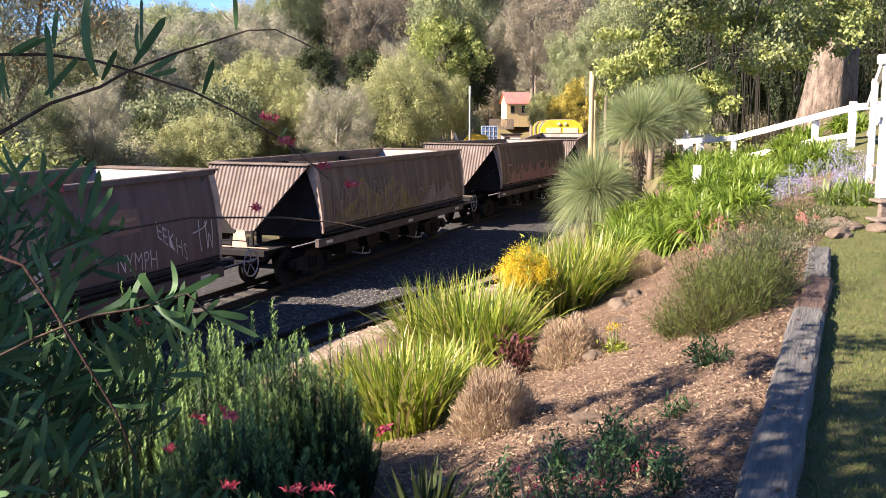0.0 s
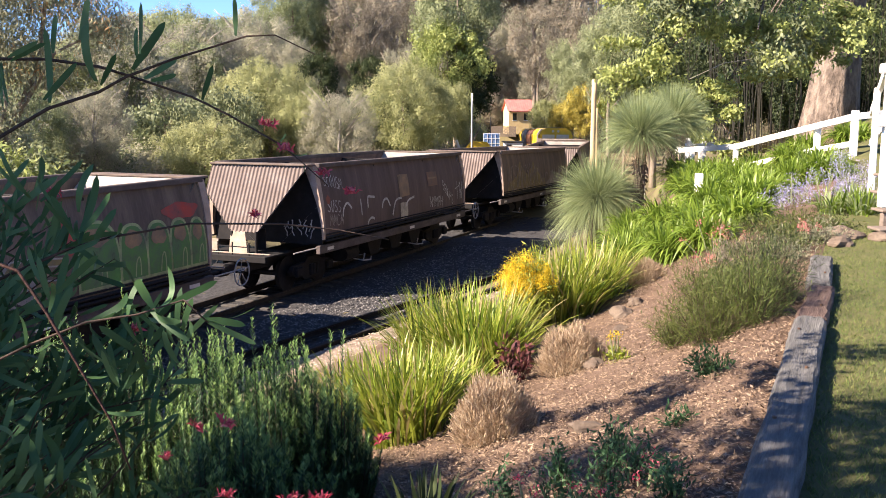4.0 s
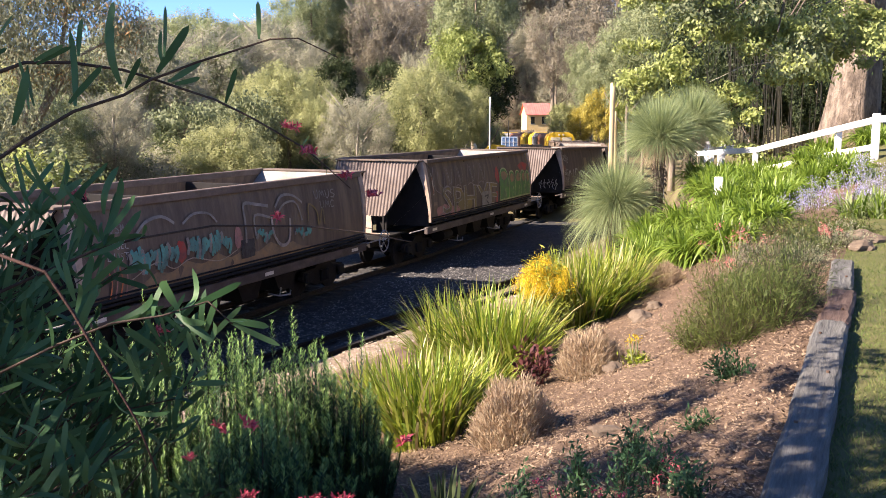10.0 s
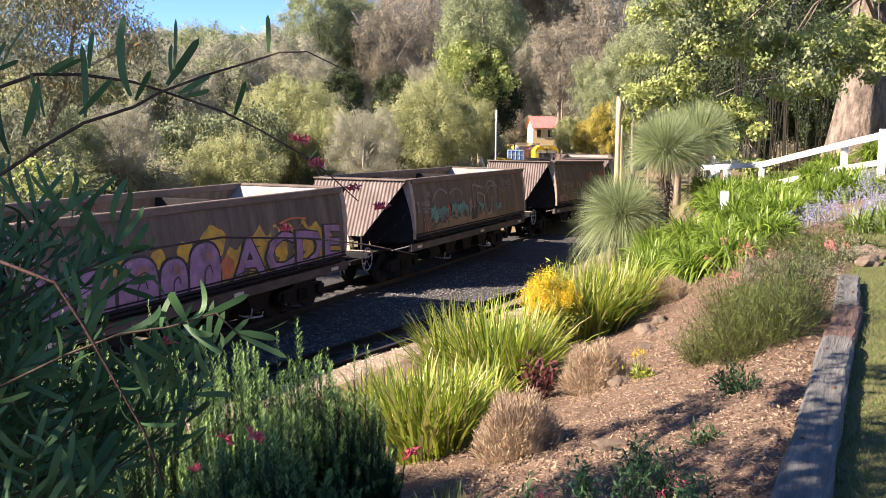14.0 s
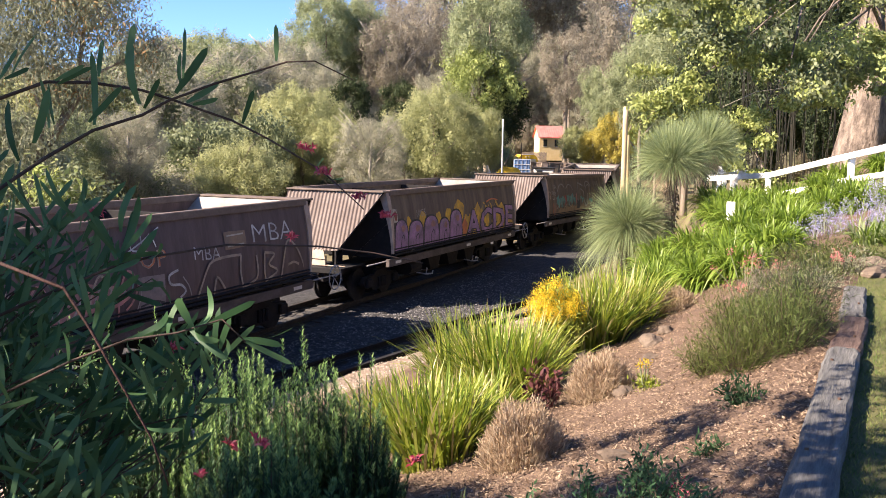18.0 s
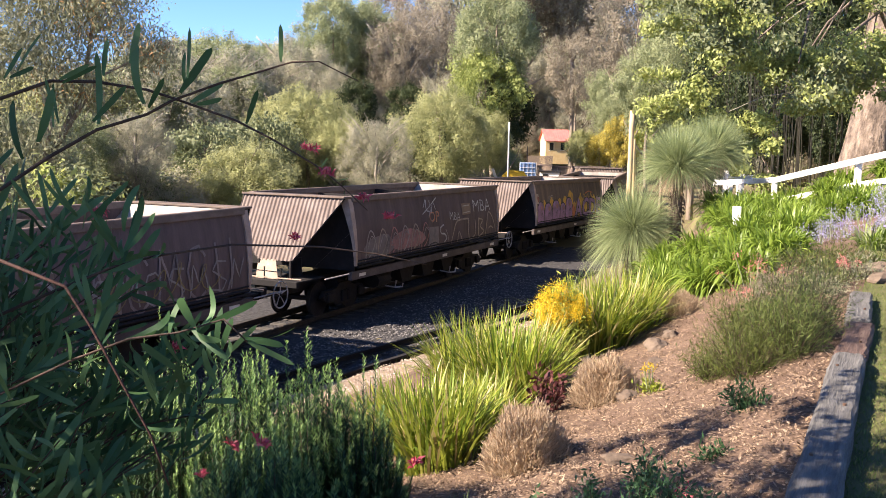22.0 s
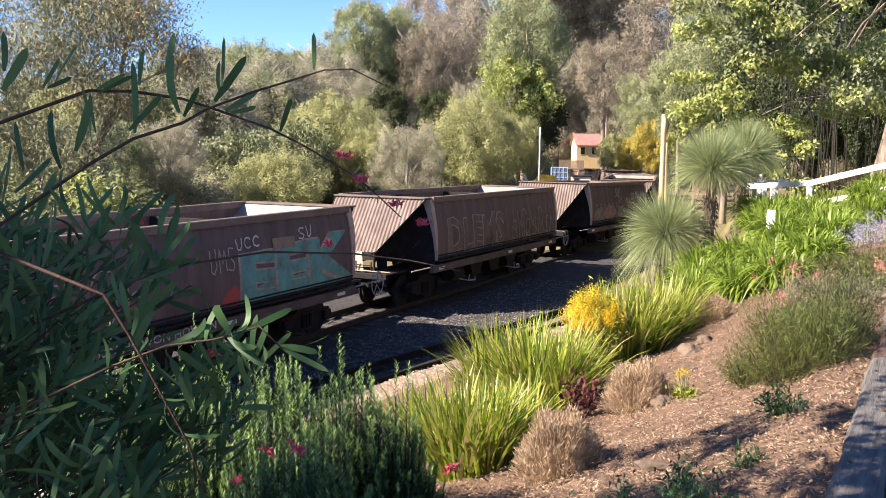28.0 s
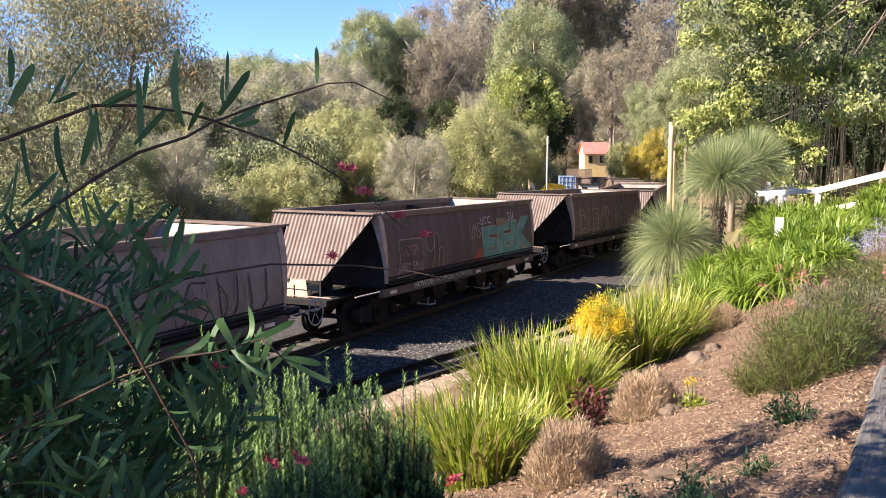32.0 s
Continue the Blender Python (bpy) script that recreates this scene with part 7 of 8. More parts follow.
# ---- the grevillea beside the camera ----
def near_shrub():
    rng = np.random.default_rng(700)
    o = thing("grevillea_shrub", None, None, Matrix.Translation((-1.25, 1.9, ground_z(-1.25, 1.9))), "large dark grevillea shrub with narrow leaves and red flowers", "shrub")
    base = np.array([-1.25, 1.9, ground_z(-1.25, 1.9)])
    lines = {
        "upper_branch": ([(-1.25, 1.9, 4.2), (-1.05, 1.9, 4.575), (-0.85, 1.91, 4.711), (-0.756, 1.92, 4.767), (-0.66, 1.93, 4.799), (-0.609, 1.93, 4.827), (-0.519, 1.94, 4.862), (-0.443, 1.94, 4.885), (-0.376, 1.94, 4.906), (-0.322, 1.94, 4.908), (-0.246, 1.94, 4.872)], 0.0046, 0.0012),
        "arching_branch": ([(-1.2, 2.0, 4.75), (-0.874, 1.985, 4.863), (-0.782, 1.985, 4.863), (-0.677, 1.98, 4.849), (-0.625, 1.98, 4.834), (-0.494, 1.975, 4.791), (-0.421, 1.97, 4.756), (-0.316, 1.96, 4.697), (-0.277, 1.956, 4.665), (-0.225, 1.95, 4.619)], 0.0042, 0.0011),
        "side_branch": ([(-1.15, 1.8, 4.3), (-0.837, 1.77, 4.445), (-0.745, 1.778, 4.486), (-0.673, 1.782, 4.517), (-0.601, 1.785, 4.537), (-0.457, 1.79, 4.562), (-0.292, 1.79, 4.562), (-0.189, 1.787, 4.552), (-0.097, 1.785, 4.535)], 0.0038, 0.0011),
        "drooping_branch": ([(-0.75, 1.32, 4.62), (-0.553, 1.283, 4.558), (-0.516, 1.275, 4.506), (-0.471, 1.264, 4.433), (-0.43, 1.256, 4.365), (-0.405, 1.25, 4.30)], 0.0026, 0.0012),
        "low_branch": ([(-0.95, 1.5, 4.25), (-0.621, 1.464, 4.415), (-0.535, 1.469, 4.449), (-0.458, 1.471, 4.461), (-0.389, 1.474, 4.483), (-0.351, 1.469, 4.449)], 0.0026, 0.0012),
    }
    roots, tips, bends, sides = [], [], [], []

    def leaf(p, d, ln, curve=0.14):
        d = d / np.linalg.norm(d)
        roots.append(p)
        tips.append(p + d * ln)
        s = np.cross(d, np.array([0.2, 1.0, 0.1]) + rng.normal(size=3) * 0.45)
        s /= np.linalg.norm(s)
        sides.append(s)
        bends.append(np.cross(s, d) * ln * curve * rng.normal())

    def leaves_along(pts, n, ln, up, t0=0.25, loose=0.55):
        pts = np.array(pts)
        for _ in range(n):
            t = (t0 + (1 - t0) * rng.random()) * (len(pts) - 1)
            i = min(int(t), len(pts) - 2)
            p = pts[i] + (pts[i + 1] - pts[i]) * (t - i)
            d = (pts[i + 1] - pts[i]) / np.linalg.norm(pts[i + 1] - pts[i]) * 0.5 + rng.normal(size=3) * loose + np.array([0, 0, up])
            leaf(p, d, ln * (0.65 + 0.6 * rng.random()))

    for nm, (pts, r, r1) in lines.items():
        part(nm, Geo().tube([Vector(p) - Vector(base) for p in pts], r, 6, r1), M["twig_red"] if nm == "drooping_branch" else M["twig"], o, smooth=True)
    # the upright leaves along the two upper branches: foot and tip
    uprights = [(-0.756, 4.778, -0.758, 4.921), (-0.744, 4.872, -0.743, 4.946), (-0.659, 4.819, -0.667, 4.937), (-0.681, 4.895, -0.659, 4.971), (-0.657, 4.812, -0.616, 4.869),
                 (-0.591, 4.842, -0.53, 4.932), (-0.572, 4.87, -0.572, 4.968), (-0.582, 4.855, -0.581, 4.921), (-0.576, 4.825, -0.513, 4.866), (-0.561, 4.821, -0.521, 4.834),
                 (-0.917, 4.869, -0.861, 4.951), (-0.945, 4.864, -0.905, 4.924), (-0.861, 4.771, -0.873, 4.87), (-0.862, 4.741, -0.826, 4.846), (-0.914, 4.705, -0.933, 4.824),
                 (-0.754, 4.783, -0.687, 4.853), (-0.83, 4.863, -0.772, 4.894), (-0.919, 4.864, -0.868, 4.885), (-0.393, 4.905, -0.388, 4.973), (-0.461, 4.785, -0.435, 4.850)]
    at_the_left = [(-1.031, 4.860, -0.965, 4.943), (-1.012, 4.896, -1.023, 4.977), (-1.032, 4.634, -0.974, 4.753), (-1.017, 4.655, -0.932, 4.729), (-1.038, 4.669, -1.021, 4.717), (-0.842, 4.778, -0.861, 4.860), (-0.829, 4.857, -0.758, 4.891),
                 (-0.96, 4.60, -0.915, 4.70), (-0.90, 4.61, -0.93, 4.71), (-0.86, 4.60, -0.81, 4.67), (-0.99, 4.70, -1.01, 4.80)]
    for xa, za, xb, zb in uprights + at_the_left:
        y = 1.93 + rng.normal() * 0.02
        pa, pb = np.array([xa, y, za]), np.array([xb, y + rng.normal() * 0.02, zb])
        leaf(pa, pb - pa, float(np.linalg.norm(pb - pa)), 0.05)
    broad = len(roots)
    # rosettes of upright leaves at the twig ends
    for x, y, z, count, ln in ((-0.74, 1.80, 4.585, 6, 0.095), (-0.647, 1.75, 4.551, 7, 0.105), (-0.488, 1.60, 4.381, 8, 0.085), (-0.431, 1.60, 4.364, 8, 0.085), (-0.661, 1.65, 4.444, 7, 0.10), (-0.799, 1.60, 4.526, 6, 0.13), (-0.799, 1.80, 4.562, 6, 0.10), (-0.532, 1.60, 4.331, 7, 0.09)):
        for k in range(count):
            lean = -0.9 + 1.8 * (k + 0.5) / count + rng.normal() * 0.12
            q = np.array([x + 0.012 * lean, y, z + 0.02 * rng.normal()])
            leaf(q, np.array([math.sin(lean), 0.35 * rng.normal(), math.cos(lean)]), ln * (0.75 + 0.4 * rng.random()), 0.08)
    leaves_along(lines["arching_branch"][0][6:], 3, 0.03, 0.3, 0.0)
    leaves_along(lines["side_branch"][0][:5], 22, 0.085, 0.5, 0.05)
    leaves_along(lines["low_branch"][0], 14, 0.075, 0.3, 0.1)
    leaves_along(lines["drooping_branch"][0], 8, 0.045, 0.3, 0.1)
    g = Geo()
    for k in range(570):
        # twigs through the body of the shrub; the mass thickens to the left and downwards
        zt = 3.25 + 1.38 * rng.random() ** (1.0 if k < 520 else 2.5)
        reach = -0.42 - 0.46 * max(0.0, (zt - 3.95) / 0.6) ** 1.2 - 0.05 * rng.random()
        xt = reach - abs(rng.normal()) * 0.40
        yt = rng.uniform(1.35, 2.35)
        if xt > -0.52 and rng.random() < 0.35:
            yt = rng.uniform(1.4, 1.8)
        e = np.array([xt, yt, zt])
        b = e + np.array([-0.22 - 0.15 * rng.random(), rng.normal() * 0.10, -0.16 - 0.12 * rng.random()])
        m = (e + b) / 2 + rng.normal(size=3) * 0.025
        g.tube([Vector(q - base) for q in (b, m, e)], 0.0032, 4, 0.001)
        leaves_along([b, m, e], 13, 0.098, 0.35, 0.1, 0.60)
    part("twig_growth", g, M["twig"], o)
    n = len(roots)
    wd = np.minimum(np.where(np.arange(n) < broad, 0.0165, 0.0112), 0.15 * np.linalg.norm(np.array(tips) - np.array(roots), axis=1)) * (0.75 + 0.5 * rng.random(n))
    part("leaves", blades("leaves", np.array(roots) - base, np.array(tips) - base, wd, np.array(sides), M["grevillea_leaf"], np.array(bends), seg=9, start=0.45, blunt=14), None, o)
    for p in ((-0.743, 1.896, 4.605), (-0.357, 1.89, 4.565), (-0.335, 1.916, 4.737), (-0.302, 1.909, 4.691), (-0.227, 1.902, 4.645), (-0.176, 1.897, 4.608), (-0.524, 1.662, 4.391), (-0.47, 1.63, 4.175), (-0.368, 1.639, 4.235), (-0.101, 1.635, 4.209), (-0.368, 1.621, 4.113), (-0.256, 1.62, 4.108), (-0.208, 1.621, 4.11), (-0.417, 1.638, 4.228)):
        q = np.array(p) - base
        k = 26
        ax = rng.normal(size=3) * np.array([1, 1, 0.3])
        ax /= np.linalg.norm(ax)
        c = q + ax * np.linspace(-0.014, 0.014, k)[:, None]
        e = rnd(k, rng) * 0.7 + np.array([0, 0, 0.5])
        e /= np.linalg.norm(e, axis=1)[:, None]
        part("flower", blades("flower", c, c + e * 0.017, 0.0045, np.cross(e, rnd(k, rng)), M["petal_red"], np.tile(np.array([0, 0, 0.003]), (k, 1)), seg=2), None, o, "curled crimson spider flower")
    stem = Geo()
    for k in range(6):
        a = k * 1.05
        stem.tube([(0.05 * math.cos(a), 0.05 * math.sin(a), -0.1), (0.18 * math.cos(a), 0.18 * math.sin(a), 0.6), (0.35 * math.cos(a) - 0.1, 0.3 * math.sin(a), 1.2)], 0.018, 6, 0.006)
    part("stem_growth", stem, M["twig"], o)
    return o


near_shrub()


def shade_tree():
    """Small tree just outside the picture, added to shade shrub, sleepers and lawn."""
    rng = np.random.default_rng(73)
    x, y = -4.6, 1.8
    o = thing("unseen_shade_tree", None, None, Matrix.Translation((x, y, ground_z(x, y) - 0.1)), "small leafy unseen tree added to shade the bed and lawn", "tree")
    part("trunk", limbs(rng, 8.0, 1.6, 0.13), M["bark"], o, smooth=True)
    z0 = o.matrix_basis.translation.z
    blobs = [(0, -0.4, 7.2, 1.2, 1.2, 0.7), (0.3, -0.9, 5.4, 1.2, 1.0, 0.8)]
    for i in range(5):
        for k in range(4):      # a broad, flat lower crown
            blobs.append((-0.7 + 0.88 * i + rng.normal() * 0.15, -0.9 + 0.88 * k + rng.normal() * 0.12, 6.45 - z0 + rng.normal() * 0.25, 0.66, 0.62, 0.3))
    for k in range(9):          # loose outer twigs that throw broken shade
        blobs.append((0.2 + 0.36 * k + rng.normal() * 0.1, 2.55 + 0.9 * rng.random(), 6.4 - z0 + rng.normal() * 0.3, 0.28, 0.28, 0.15))
    part("crown", crown_mesh("crown", rng, blobs, 12500, 0.13, 0.06, M["leaf_green"], 0.3, 0.1), None, o)
    # low bough added so its shade falls on the rosemary
    low = [(-0.05, 2.2, 4.1, 0.75, 0.75, 0.5), (-0.5, 2.1, 4.5, 0.6, 0.6, 0.45), (0.25, 2.0, 3.7, 0.5, 0.6, 0.4)]
    part("low_bough", Geo().tube([(0, 0, 2.6), (-0.1, 1.0, 3.4), (-0.1, 2.1, 4.0)], 0.05, 6, 0.02), M["bark"], o, smooth=True)
    part("bough_leaves", crown_mesh("bough_leaves", rng, low, 1900, 0.14, 0.07, M["leaf_green"], 0.3, 0.1), None, o)


shade_tree()


# ---- loose cover: bark chips, fallen leaves, grass ----
def scatter(n, ulim, vlim, rng, near=None):
    u = rng.uniform(ulim[0], ulim[1], n)
    v = vlim[0] + (vlim[1] - vlim[0]) * rng.random(n) ** 1.5
    x, y = NX.x * u + AX.x * v, NX.y * u + AX.y * v
    z = np.array([ground_z(a, b) for a, b in zip(x, y)])
    return np.stack([x, y, z], 1), u, v


def bark_chips():
    rng = np.random.default_rng(800)
    n = 95000
    p, u, v = scatter(n, (-3.6, 0.0), (3.2, 15.0), rng)
    p[:, 2] += 0.03 + np.array([0.05 * noise.noise(Vector((a * 1.3, b * 1.3, 3.0))) + 0.02 * noise.noise(Vector((a * 5, b * 5, 8.0))) for a, b in zip(u, v)]) + rng.random(n) * 0.012
    d = rnd(n, rng) * np.array([1, 1, 0.35])
    d /= np.linalg.norm(d, axis=1)[:, None]
    ln = (0.014 + 0.045 * rng.random((n, 1)) ** 2.4)
    side = np.cross(d, rnd(n, rng) * 0.35 + np.array([0, 0, 1]))
    me = blades("bark_chips", p - d * ln / 2, p + d * ln / 2, 0.006 + 0.012 * rng.random(n), side, M["chip"])
    thing("bark_chips", me, None, label="loose bark chips scattered over the garden bed", category="mulch", kind="stuff")


def lawn_grass():
    rng = np.random.default_rng(801)
    n = 120000
    p, u, v = scatter(n, (0.02, 3.2), (2.6, 14.0), rng)
    p[:, 2] += 0.005
    d = rnd(n, rng) * np.array([0.8, 0.8, 0.3]) + np.array([0, 0, 0.75])
    d /= np.linalg.norm(d, axis=1)[:, None]
    ln = 0.022 + 0.04 * rng.random((n, 1)) ** 1.5
    me = blades("lawn_grass", p, p + d * ln, 0.0045, np.cross(d, rnd(n, rng)), M["lawn_blade"])
    thing("lawn_grass", me, None, label="short blades of dry green lawn grass", category="grass", kind="stuff")


def bank_grass():
    rng = np.random.default_rng(802)
    n = 9000
    p, u, v = scatter(n, (-9.5, -3.6), (9.0, 30.0), rng)
    fu = np.array([foot_u(q) for q in v])
    keep = (u > fu - 0.4) & (u < fu + 1.3)
    p = p[keep]
    d = rnd(len(p), rng) * 0.6 + np.array([0, 0, 0.8])
    d /= np.linalg.norm(d, axis=1)[:, None]
    ln = 0.05 + 0.16 * rng.random((len(p), 1)) ** 2
    me = blades("dry_grass", p, p + d * ln, 0.008, np.cross(d, rnd(len(p), rng)), M["dead_stem"])
    thing("dry_grass", me, None, label="dry straw grass at the foot of the bank", category="grass", kind="stuff")


def pebbles(name, label, category, n, u, v, z, r, key, rng):
    """Loose angular stones lying at the given places."""
    x, y = NX.x * u + AX.x * v, NX.y * u + AX.y * v
    c = np.stack([x, y, z], 1)
    oct_v = np.array([(1, 0, 0), (-1, 0, 0), (0, 1, 0), (0, -1, 0), (0, 0, 0.8), (0, 0, -0.8)], float)
    a = rng.random(n) * 6.28
    rot = np.stack([np.stack([np.cos(a), -np.sin(a), 0 * a], 1), np.stack([np.sin(a), np.cos(a), 0 * a], 1), np.stack([0 * a, 0 * a, 1 + 0 * a], 1)], 1)
    vs = np.einsum("nij,kj->nki", rot, oct_v) * r[:, None, None] * (0.7 + 0.6 * rng.random((n, 6, 1))) + c[:, None, :]
    f = np.array([(0, 2, 4), (2, 1, 4), (1, 3, 4), (3, 0, 4)])
    fs = (np.arange(n)[:, None, None] * 6 + f).reshape(-1, 3)
    thing(name, quads(name, vs.reshape(-1, 3), fs, M[key]), None, label=label, category=category, kind="stuff")


def ballast_stones():
    rng = np.random.default_rng(803)
    n = 26000
    u = rng.uniform(-12.2, -7.6, n)
    v = 8 + 26 * rng.random(n) ** 1.3
    z = np.array([-0.182 + 0.05 * noise.noise(Vector((a * 4, b * 4, 1.0))) + 0.05 * noise.noise(Vector((a * 11, b * 11, 1.0))) + 0.05 * smooth01((a + 9.5) / 1.5) for a, b in zip(u, v)])
    pebbles("ballast_stones", "loose crushed stones lying over the ballast", "ballast", n, u, v, z, 0.016 + 0.022 * rng.random(n), "stone", rng)
    n = 9000
    v = 6 + 20 * rng.random(n) ** 1.2
    lo, hi = np.array([siding_u(b) + 0.7 for b in v]), np.array([foot_u(b) + 0.3 for b in v])
    u = lo + (hi - lo) * rng.random(n)
    z = np.array([ground_z(NX.x * a + AX.x * b, NX.y * a + AX.y * b) + 0.035 + 0.03 * noise.noise(Vector((a * 3, b * 3, 4.0))) for a, b in zip(u, v)])
    pebbles("path_pebbles", "loose pale pebbles on the gravel strip", "gravel", n, u, v, z, 0.010 + 0.022 * rng.random(n) ** 2, "gravel_stone", rng)


for _o in list(scene.objects):      # growth too fine to pick apart
    if _o.parent is not None and _o.name.split(".")[0] in FINE:
        tagged(_o, kind="stuff")
bark_chips()
lawn_grass()
bank_grass()
ballast_stones()


# ---- edging, fence, steps, poles, far buildings ----
def rough_beam(length, w, h, seed, sag=0.0, material="sleeper", nx=40):
    """A weathered beam along y with worn, split edges."""
    g, rows = Geo(), []
    nz = noise.noise
    for i in range(nx + 1):
        y = length * i / nx
        wob = [0.012 * nz(Vector((y * 2.2, k * 3.1, seed))) + 0.006 * nz(Vector((y * 9, k * 5.3, seed))) for k in range(12)]
        end = 0.02 if i in (0, nx) else 0.0
        x0, x1, z1 = -w / 2 + wob[0] + end, w / 2 + wob[1] - end, h + wob[2] - end - sag * math.sin(math.pi * y / length)
        c = 0.022 + 0.012 * nz(Vector((y * 6, 7.0, seed)))
        rows.append([(x0, y, -0.12), (x0, y, z1 - c), (x0 + c, y, z1 + wob[3] * 0.3), (x0 + w * 0.3, y, z1 + wob[4] * 0.5), (x0 + w * 0.55, y, z1 - 0.004 + wob[5] * 0.6), (x1 - w * 0.2, y, z1 + wob[6] * 0.5), (x1 - c, y, z1 + wob[7] * 0.3), (x1, y, z1 - c), (x1, y, -0.12)])
    g.grid(rows)
    n = len(rows[0])
    base = g.n - n * (nx + 1)
    g.f.append(tuple(base + k for k in range(n)))
    g.f.append(tuple(base + nx * n + k for k in range(n))[::-1])
    return g


_dir = radians(22.5)
for s0, ln, h, turn, key, lab in ((-2.6, 6.62, 0.13, 0.0, "sleeper", "weathered grey railway sleeper edging the lawn"), (4.06, 1.55, 0.10, 1.2, "sleeper_red", "rotten reddish sleeper with split grain, sunk between two others"), (5.66, 1.75, 0.12, -1.0, "sleeper", "weathered grey railway sleeper at the end of the edging")):
    x, y = 1.245 + math.sin(_dir) * s0, 3.65 + math.cos(_dir) * s0
    o = thing("garden_sleeper", None, None, Matrix.Translation((x, y, LAWN)) @ Matrix.Rotation(-_dir - radians(turn), 4, "Z"), lab, "railway sleeper", "sleepers edging the bed")
    part("timber", rough_beam(ln, 0.225, h, s0 + 5), M[key], o)
    for k in range(int(ln / 1.1)):
        part("rusty_spike", Geo().tube([(0.045 - 0.10 * (k % 2), 0.5 + 1.1 * k, h - 0.02), (0.045 - 0.10 * (k % 2), 0.5 + 1.1 * k, h + 0.012)], 0.011, 7), M["steel_rust"], o)


def beam(name, a, b, w, h, material, parent, label="", c=0.008):
    """A squared board from a to b."""
    a, b = Vector(a), Vector(b)
    d = b - a
    q = d.to_track_quat("Y", "Z").to_matrix().to_4x4()
    return part(name, Geo().box(-w / 2, w / 2, 0, d.length, -h / 2, h / 2, c, Matrix.Translation(a) @ q), material, parent, label)


def white_fence():
    f = thing("post_and_rail_fence", None, None, label="white-painted timber post-and-rail fence running down the slope", category="fence")
    posts = [(8.42, 20.5, 4.78, 0.13), (8.45, 22.6, 4.46, 0.13), (7.32, 25.0, 3.92, 0.12), (6.95, 27.0, 3.80, 0.11), (6.62, 29.0, 3.66, 0.11)]
    for x, y, top, w in posts:
        z0 = ground_z(x, y) - 0.2
        part("post", Geo().box(x - w / 2, x + w / 2, y - w / 2, y + w / 2, z0, top, 0.012), M["white"], f)
    pts = [(9.3, 20.6, 4.74), (8.42, 20.45, 4.66), (8.35, 22.5, 4.42), (7.32, 24.9, 3.88), (6.62, 28.95, 3.60)]
    for a, b in zip(pts[:-1], pts[1:]):
        beam("rail", a, b, 0.06, 0.14, M["white"], f)
    beam("low_rail", (7.3, 24.8, 3.35), (8.3, 22.7, 3.85), 0.05, 0.12, M["white"], f)
    beam("low_rail", (8.3, 22.7, 3.85), (8.45, 20.6, 4.10), 0.05, 0.12, M["white"], f)
    r = thing("post_and_rail_fence", None, None, label="short white fence returning from the corner beside the track", category="fence")
    for x, y, top in ((7.2, 29.5, 3.95), (7.6, 30.5, 3.85), (8.2, 31.5, 3.9)):
        part("post", Geo().box(x - 0.06, x + 0.06, y - 0.06, y + 0.06, ground_z(x, y) - 0.2, top, 0.01), M["white"], r)
    beam("rail", (6.62, 29.1, 3.62), (8.6, 31.6, 3.72), 0.05, 0.13, M["white"], r)
    s = thing("white_stub_post", Geo().box(-0.065, 0.065, -0.065, 0.065, -0.25, 0.52, 0.012), M["white"], Matrix.Translation((4.60, 17.9, 3.12)), "short white-painted post among the agapanthus", "post")
    g = thing("white_stub_post", Geo().box(-0.06, 0.06, -0.06, 0.06, -0.25, 0.4, 0.012), M["white"], Matrix.Translation((5.0, 25.0, 2.75)), "short white-painted post among the agapanthus", "post")


white_fence()


def stair():
    """Timber steps beside the lawn, with the white fence carried down along them."""
    s = thing("garden_steps", None, None, label="grey timber garden steps with a white-painted handrail", category="steps")
    for k in range(4):
        z, y0 = LAWN - 0.02 + 0.205 * k, 12.20 + 0.30 * k
        x0 = 5.40 + 0.131 * k + 0.03 * (k % 2)
        part("riser", Geo().box(x0, x0 + 1.9, y0, y0 + 0.10, z, z + 0.19, 0.012), M["step"], s)
        part("tread", Geo().box(x0 - 0.02, x0 + 1.93, y0 - 0.03, y0 + 0.33, z + 0.191, z + 0.225, 0.008), M["step"], s)
    part("newel_post", Geo().box(5.33, 5.46, 12.05, 12.18, 3.60, 5.22, 0.012), M["white"], s)
    part("post_cap", Geo().box(5.28, 5.53, 11.99, 12.24, 5.221, 5.34, 0.015), M["white"], s)
    part("slim_post", Geo().box(6.17, 6.25, 14.36, 14.44, ground_z(6.2, 14.4) - 0.1, 5.10, 0.01), M["white"], s)
    beam("handrail", (5.36, 12.2, 5.27), (8.70, 20.4, 4.74), 0.06, 0.14, M["white"], s)
    beam("side_rail", (5.40, 12.2, 4.62), (8.72, 20.4, 4.12), 0.05, 0.12, M["white"], s)
    part("rail_block", Geo().box(5.22, 5.329, 12.06, 12.16, 4.58, 4.72, 0.008), M["white"], s)


stair()


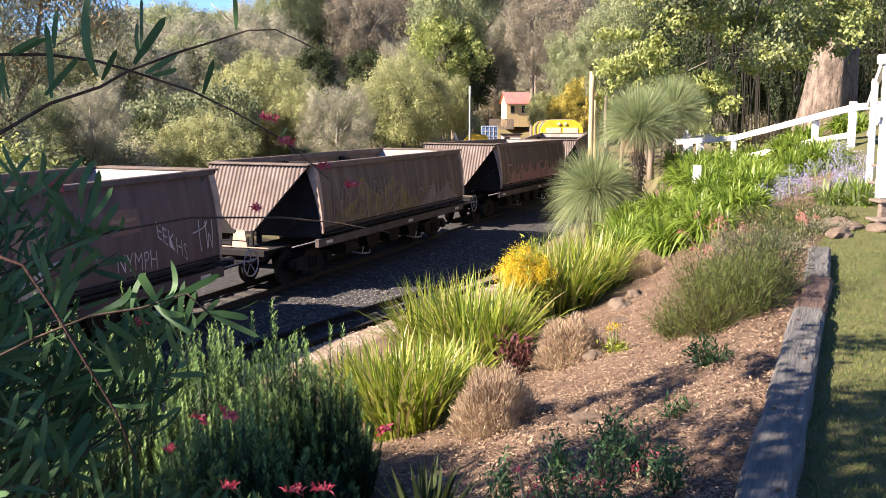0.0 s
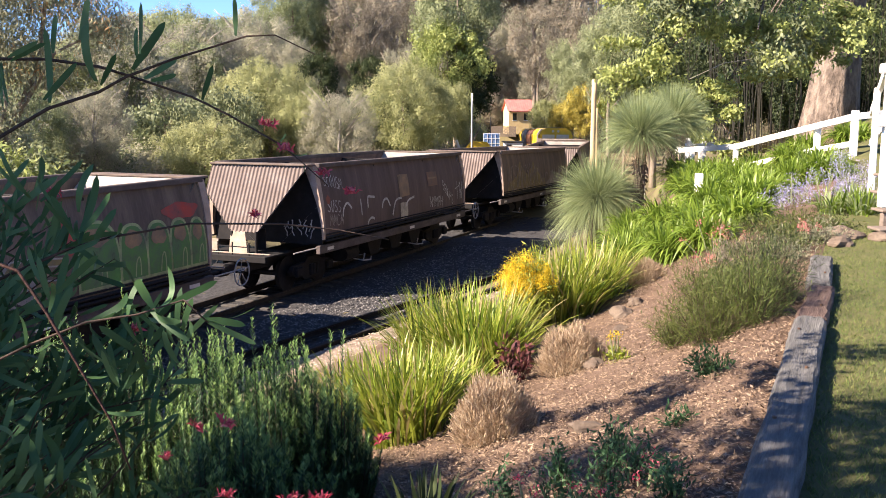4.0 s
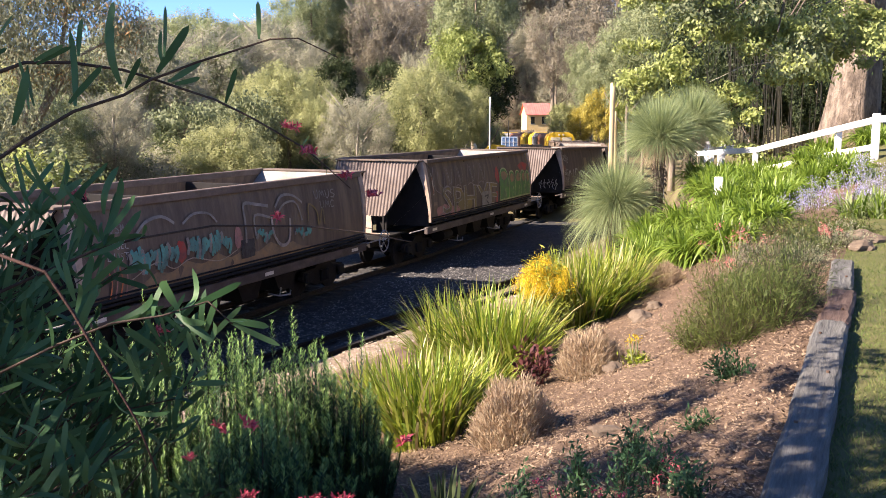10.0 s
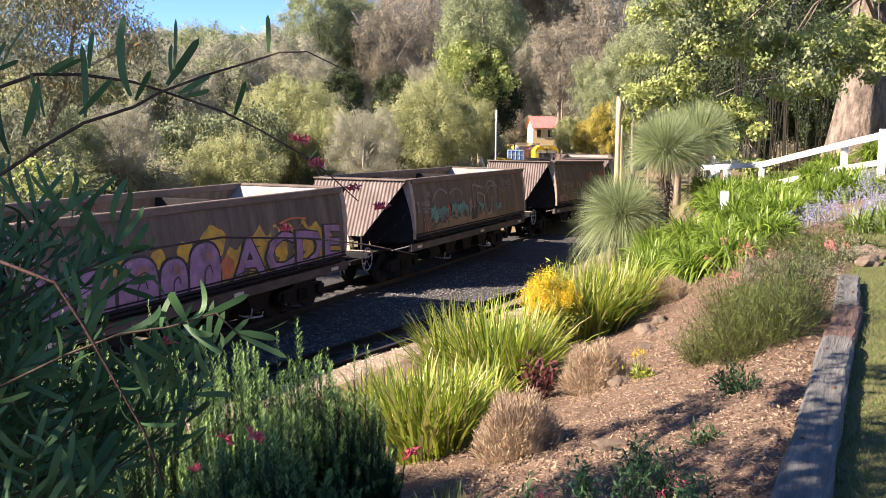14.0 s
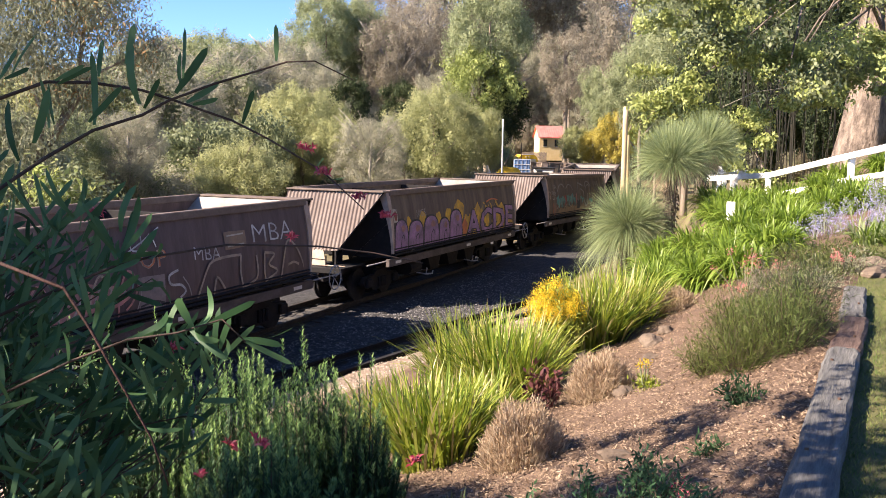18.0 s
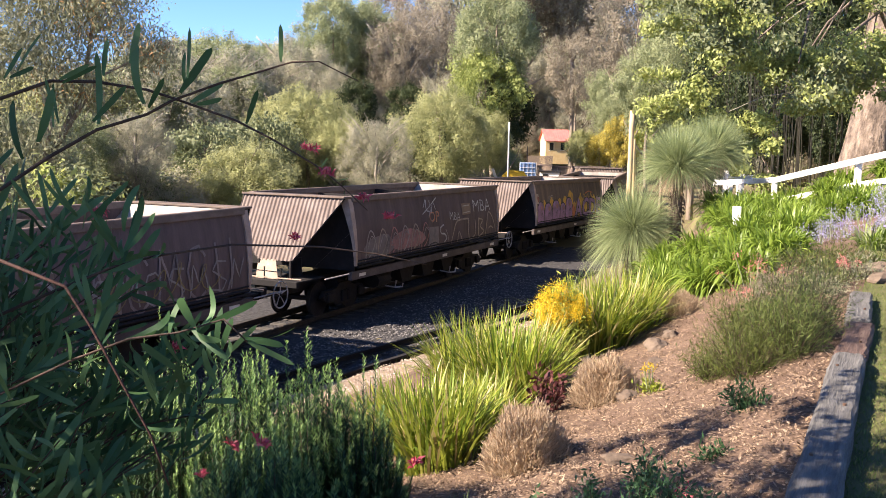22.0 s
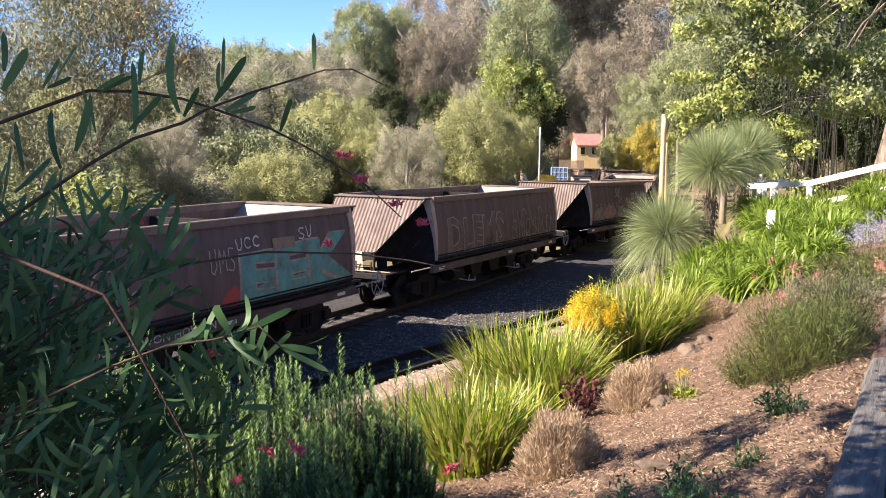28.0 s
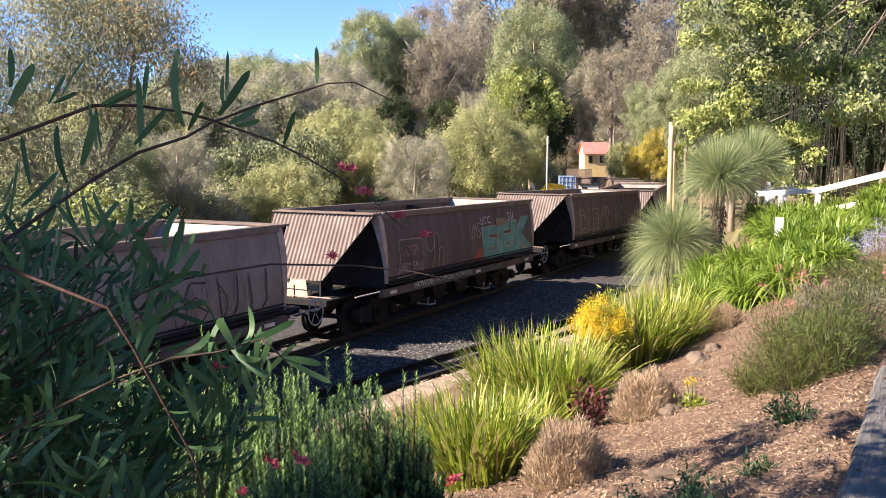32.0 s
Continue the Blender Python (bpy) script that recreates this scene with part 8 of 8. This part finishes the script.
def stone(x, y, r, seed, label="rough brown garden rock half buried in mulch"):
    rng = np.random.default_rng(seed)
    bm = bmesh.new()
    bmesh.ops.create_icosphere(bm, subdivisions=3, radius=1.0)
    for v in bm.verts:
        k = 1 + 0.35 * noise.noise(v.co * 1.4 + Vector((seed, 0, 0))) + 0.12 * noise.noise(v.co * 4 + Vector((seed, 2, 0)))
        v.co = Vector((v.co.x * r[0], v.co.y * r[1], v.co.z * r[2])) * k
    me = bpy.data.meshes.new("rock")
    bm.to_mesh(me)
    bm.free()
    me.materials.append(M["rock"])
    return thing("rock", me, None, Matrix.Translation((x, y, ground_z(x, y) + r[2] * 0.15)) @ Matrix.Rotation(rng.random() * 6, 4, "Z"), label, "rock", "rocks in the garden bed")


for i, (x, y, r) in enumerate(((1.34, 8.55, (0.14, 0.1, 0.08)), (2.1, 11.5, (0.2, 0.14, 0.1)), (5.0, 12.3, (0.26, 0.2, 0.12)), (4.75, 11.8, (0.2, 0.15, 0.1)), (2.35, 11.9, (0.12, 0.1, 0.08)), (1.9, 10.4, (0.11, 0.09, 0.06)), (0.95, 6.3, (0.12, 0.08, 0.05)), (0.72, 5.9, (0.1, 0.07, 0.04)), (5.35, 12.0, (0.16, 0.15, 0.1)))):
    stone(x, y, r, 20 + i)


def pole(name, x, y, top, r0, r1, material, label, lean=(0, 0)):
    z = ground_z(x, y) - 0.3
    n = 8
    g = Geo().tube([(lean[0] * k / n, lean[1] * k / n, (top - z) * k / n) for k in range(n + 1)], r0, 10, r1)
    return thing(name, g, material, Matrix.Translation((x, y, z)), label, "pole", smooth=True)


M["pole_wood"] = mat("bleached_pole_timber", [(0.30, 0.22, 0.13), (0.48, 0.37, 0.22), (0.58, 0.47, 0.31)], scale=3, fine=20, stretch=(5, 5, 0.5), rough=0.85, bump=0.4)
M["galv"] = mat("galvanised_steel", [(0.42, 0.43, 0.44), (0.52, 0.53, 0.54), (0.6, 0.6, 0.6)], scale=10, rough=0.5, metal=0.4, bump=0.05)
pole("timber_pole", 5.95, 40.0, 5.97, 0.125, 0.10, M["pole_wood"], "bleached round timber pole standing beside the track")
pole("timber_pole", 6.22, 40.3, 4.85, 0.09, 0.08, M["pole_wood"], "shorter timber stay pole leaning on the taller one", lean=(-0.12, 0))
pole("steel_pole", 1.61, 60.0, 5.73, 0.055, 0.05, M["galv"], "thin pale steel pole beyond the track")
pole("signal_lamp_post", 4.2, 92.0, 4.1, 0.06, 0.05, M["under"], "thin dark lamp post beside the far track")

M["tank_blue"] = mat("blue_drum_plastic", [(0.07, 0.13, 0.27), (0.11, 0.19, 0.36), (0.17, 0.26, 0.42)], scale=3, rough=0.5, bump=0.1)
M["box_white"] = plain("pale_box_paint", (0.66, 0.65, 0.62), rough=0.5, var=0.12)
M["glass_dark"] = plain("dark_window", (0.02, 0.022, 0.025), rough=0.1, var=0.1, bump=0.0)


def yard_tank(x, y, z):
    o = thing("water_tank", None, None, Matrix.Translation((x, y, 0)), "blue plastic tank in a metal cage on a stand", "tank")
    part("tank_body", Geo().box(-0.62, 0.62, -0.6, 0.6, z - 1.15, z, 0.08), M["tank_blue"], o)
    for k in range(5):
        part("cage_bar", Geo().tube([(-0.64 + 0.32 * k, -0.63, z - 1.2), (-0.64 + 0.32 * k, -0.63, z + 0.03)], 0.02, 5), M["galv"], o)
    for k in range(4):
        part("cage_bar", Geo().tube([(-0.66, -0.64, z - 1.15 + 0.38 * k), (0.66, -0.64, z - 1.15 + 0.38 * k)], 0.02, 5), M["galv"], o)
    g = ground_z(x, y)
    for sx in (-0.5, 0.5):
        for sy in (-0.5, 0.5):
            part("stand_leg", Geo().box(sx - 0.05, sx + 0.05, sy - 0.05, sy + 0.05, g - 0.1, z - 1.14, 0.01), M["under"], o)


yard_tank(3.62, 78.0, 2.92)
o = thing("machinery_cabin", None, None, Matrix.Translation((5.3, 77.5, 0)), "pale cabin of a parked machine with a dark window", "cabin")
part("cabin_body", Geo().box(-0.75, 0.75, -0.6, 0.6, ground_z(5.3, 77.5) - 0.1, 2.25, 0.06), M["box_white"], o)
part("window", Geo().box(-0.55, -0.15, -0.63, -0.6, 1.65, 2.1, 0.01), M["glass_dark"], o)
part("roof", Geo().box(-0.85, 0.85, -0.7, 0.7, 2.25, 2.33, 0.02), M["under"], o)
o = thing("parked_digger", None, None, Matrix.Translation((0.9, 66.0, 0)), "parked yellow digger with a pale arm beyond the track", "machine")
part("engine_cover", Geo().prism([(0.5, 1.21), (2.2, 1.21), (2.2, 2.25), (1.9, 2.62), (0.9, 2.70), (0.5, 2.3)], "y", -0.6, 0.6), M["loco_yellow"], o, "yellow engine cover")
part("arm", Geo().tube([(0.5, 0, 0.2), (0.15, 0, 1.9), (-0.15, 0, 2.75)], 0.14, 6, 0.1), M["box_white"], o)
part("base", Geo().box(-0.6, 1.4, -0.5, 0.5, ground_z(0.9, 66) - 0.1, 1.2, 0.1), M["under"], o)


def house():
    M["wall_yellow"] = mat("yellow_weatherboard", [(0.62, 0.45, 0.22), (0.74, 0.56, 0.29), (0.80, 0.64, 0.38)], scale=1.5, rough=0.7, bump=0.1)
    M["wall_pink"] = plain("salmon_weatherboard", (0.66, 0.42, 0.30), var=0.12)
    M["roof_red"] = mat("red_iron_roof", [(0.44, 0.11, 0.10), (0.57, 0.17, 0.155), (0.66, 0.25, 0.22)], scale=1.2, rough=0.5, bump=0.1)
    x0, y0 = 12.0, 170.0
    z0 = 2.1
    h = thing("cottage", None, None, Matrix.LocRotScale((x0 + 0.35, y0, z0), Euler((0, 0, radians(12))), (0.85, 0.9, 0.98)), "small yellow weatherboard cottage with a red iron roof", "house")
    a, b, e, r = 2.4, 1.9, 2.7, 4.3
    g = Geo()
    g.prism([(-b, -1.5), (b, -1.5), (b, e), (0, r), (-b, e)], "x", -a, a)
    part("wall", g, M["wall_yellow"], h)
    for s in (-1, 1):
        g = Geo()
        n = 24
        g.grid([[(-a - 0.35 + (2 * a + 0.7) * i / n, s * (b + 0.4 - (b + 0.4) * k), e - 0.25 + (r + 0.12 - e + 0.25) * k + 0.03 * (i % 2)) for i in range(n + 1)] for k in (0, 1)])
        g.grid([[(-a - 0.35 + (2 * a + 0.7) * i / n, s * (b + 0.4 - (b + 0.4) * k), e - 0.33 + (r + 0.12 - e + 0.25) * k) for i in range(n + 1)] for k in (0, 1)])
        part("roof_sheet", g, M["roof_red"], h)
    for x, w in ((-1.2, 0.8), (1.1, 0.8)):
        win = part("window", Geo().box(x - w / 2, x + w / 2, -b - 0.05, -b + 0.02, 0.9, 2.1, 0.02), M["glass_dark"], h)
        part("window_frame", Geo().box(x - w / 2 - 0.08, x + w / 2 + 0.08, -b - 0.03, -b + 0.01, 0.82, 0.9, 0.005), M["white"], win)
    win = part("window", Geo().box(-a - 0.05, -a + 0.02, -0.4, 0.4, 0.9, 2.2, 0.02), M["wall_pink"], h)
    part("window_frame", Geo().box(-a - 0.04, -a + 0.01, -0.5, 0.5, 0.8, 0.9, 0.005), M["white"], win)
    w = thing("timber_paling_fence", None, None, Matrix.Translation((0, 0, 0)), "low grey paling fence below the cottage", "fence")
    for k in range(26):
        xx = 7.6 + 0.16 * k
        part("paling", Geo().box(xx, xx + 0.14, 165.0, 165.05, 0.3, 2.0 + 0.03 * (k % 3), 0.008), M["step"], w)


house()


# ---- what moves ----
def motions():
    for j, w in WAGONS:
        walk(w, vehicle_rows(-PITCH * j + SHIFT.get(j, 0.0) - (0.22 if 1 < j < 7 else 0.0)))
    for off, l in LOCOS:
        walk(l, vehicle_rows(off))


motions()
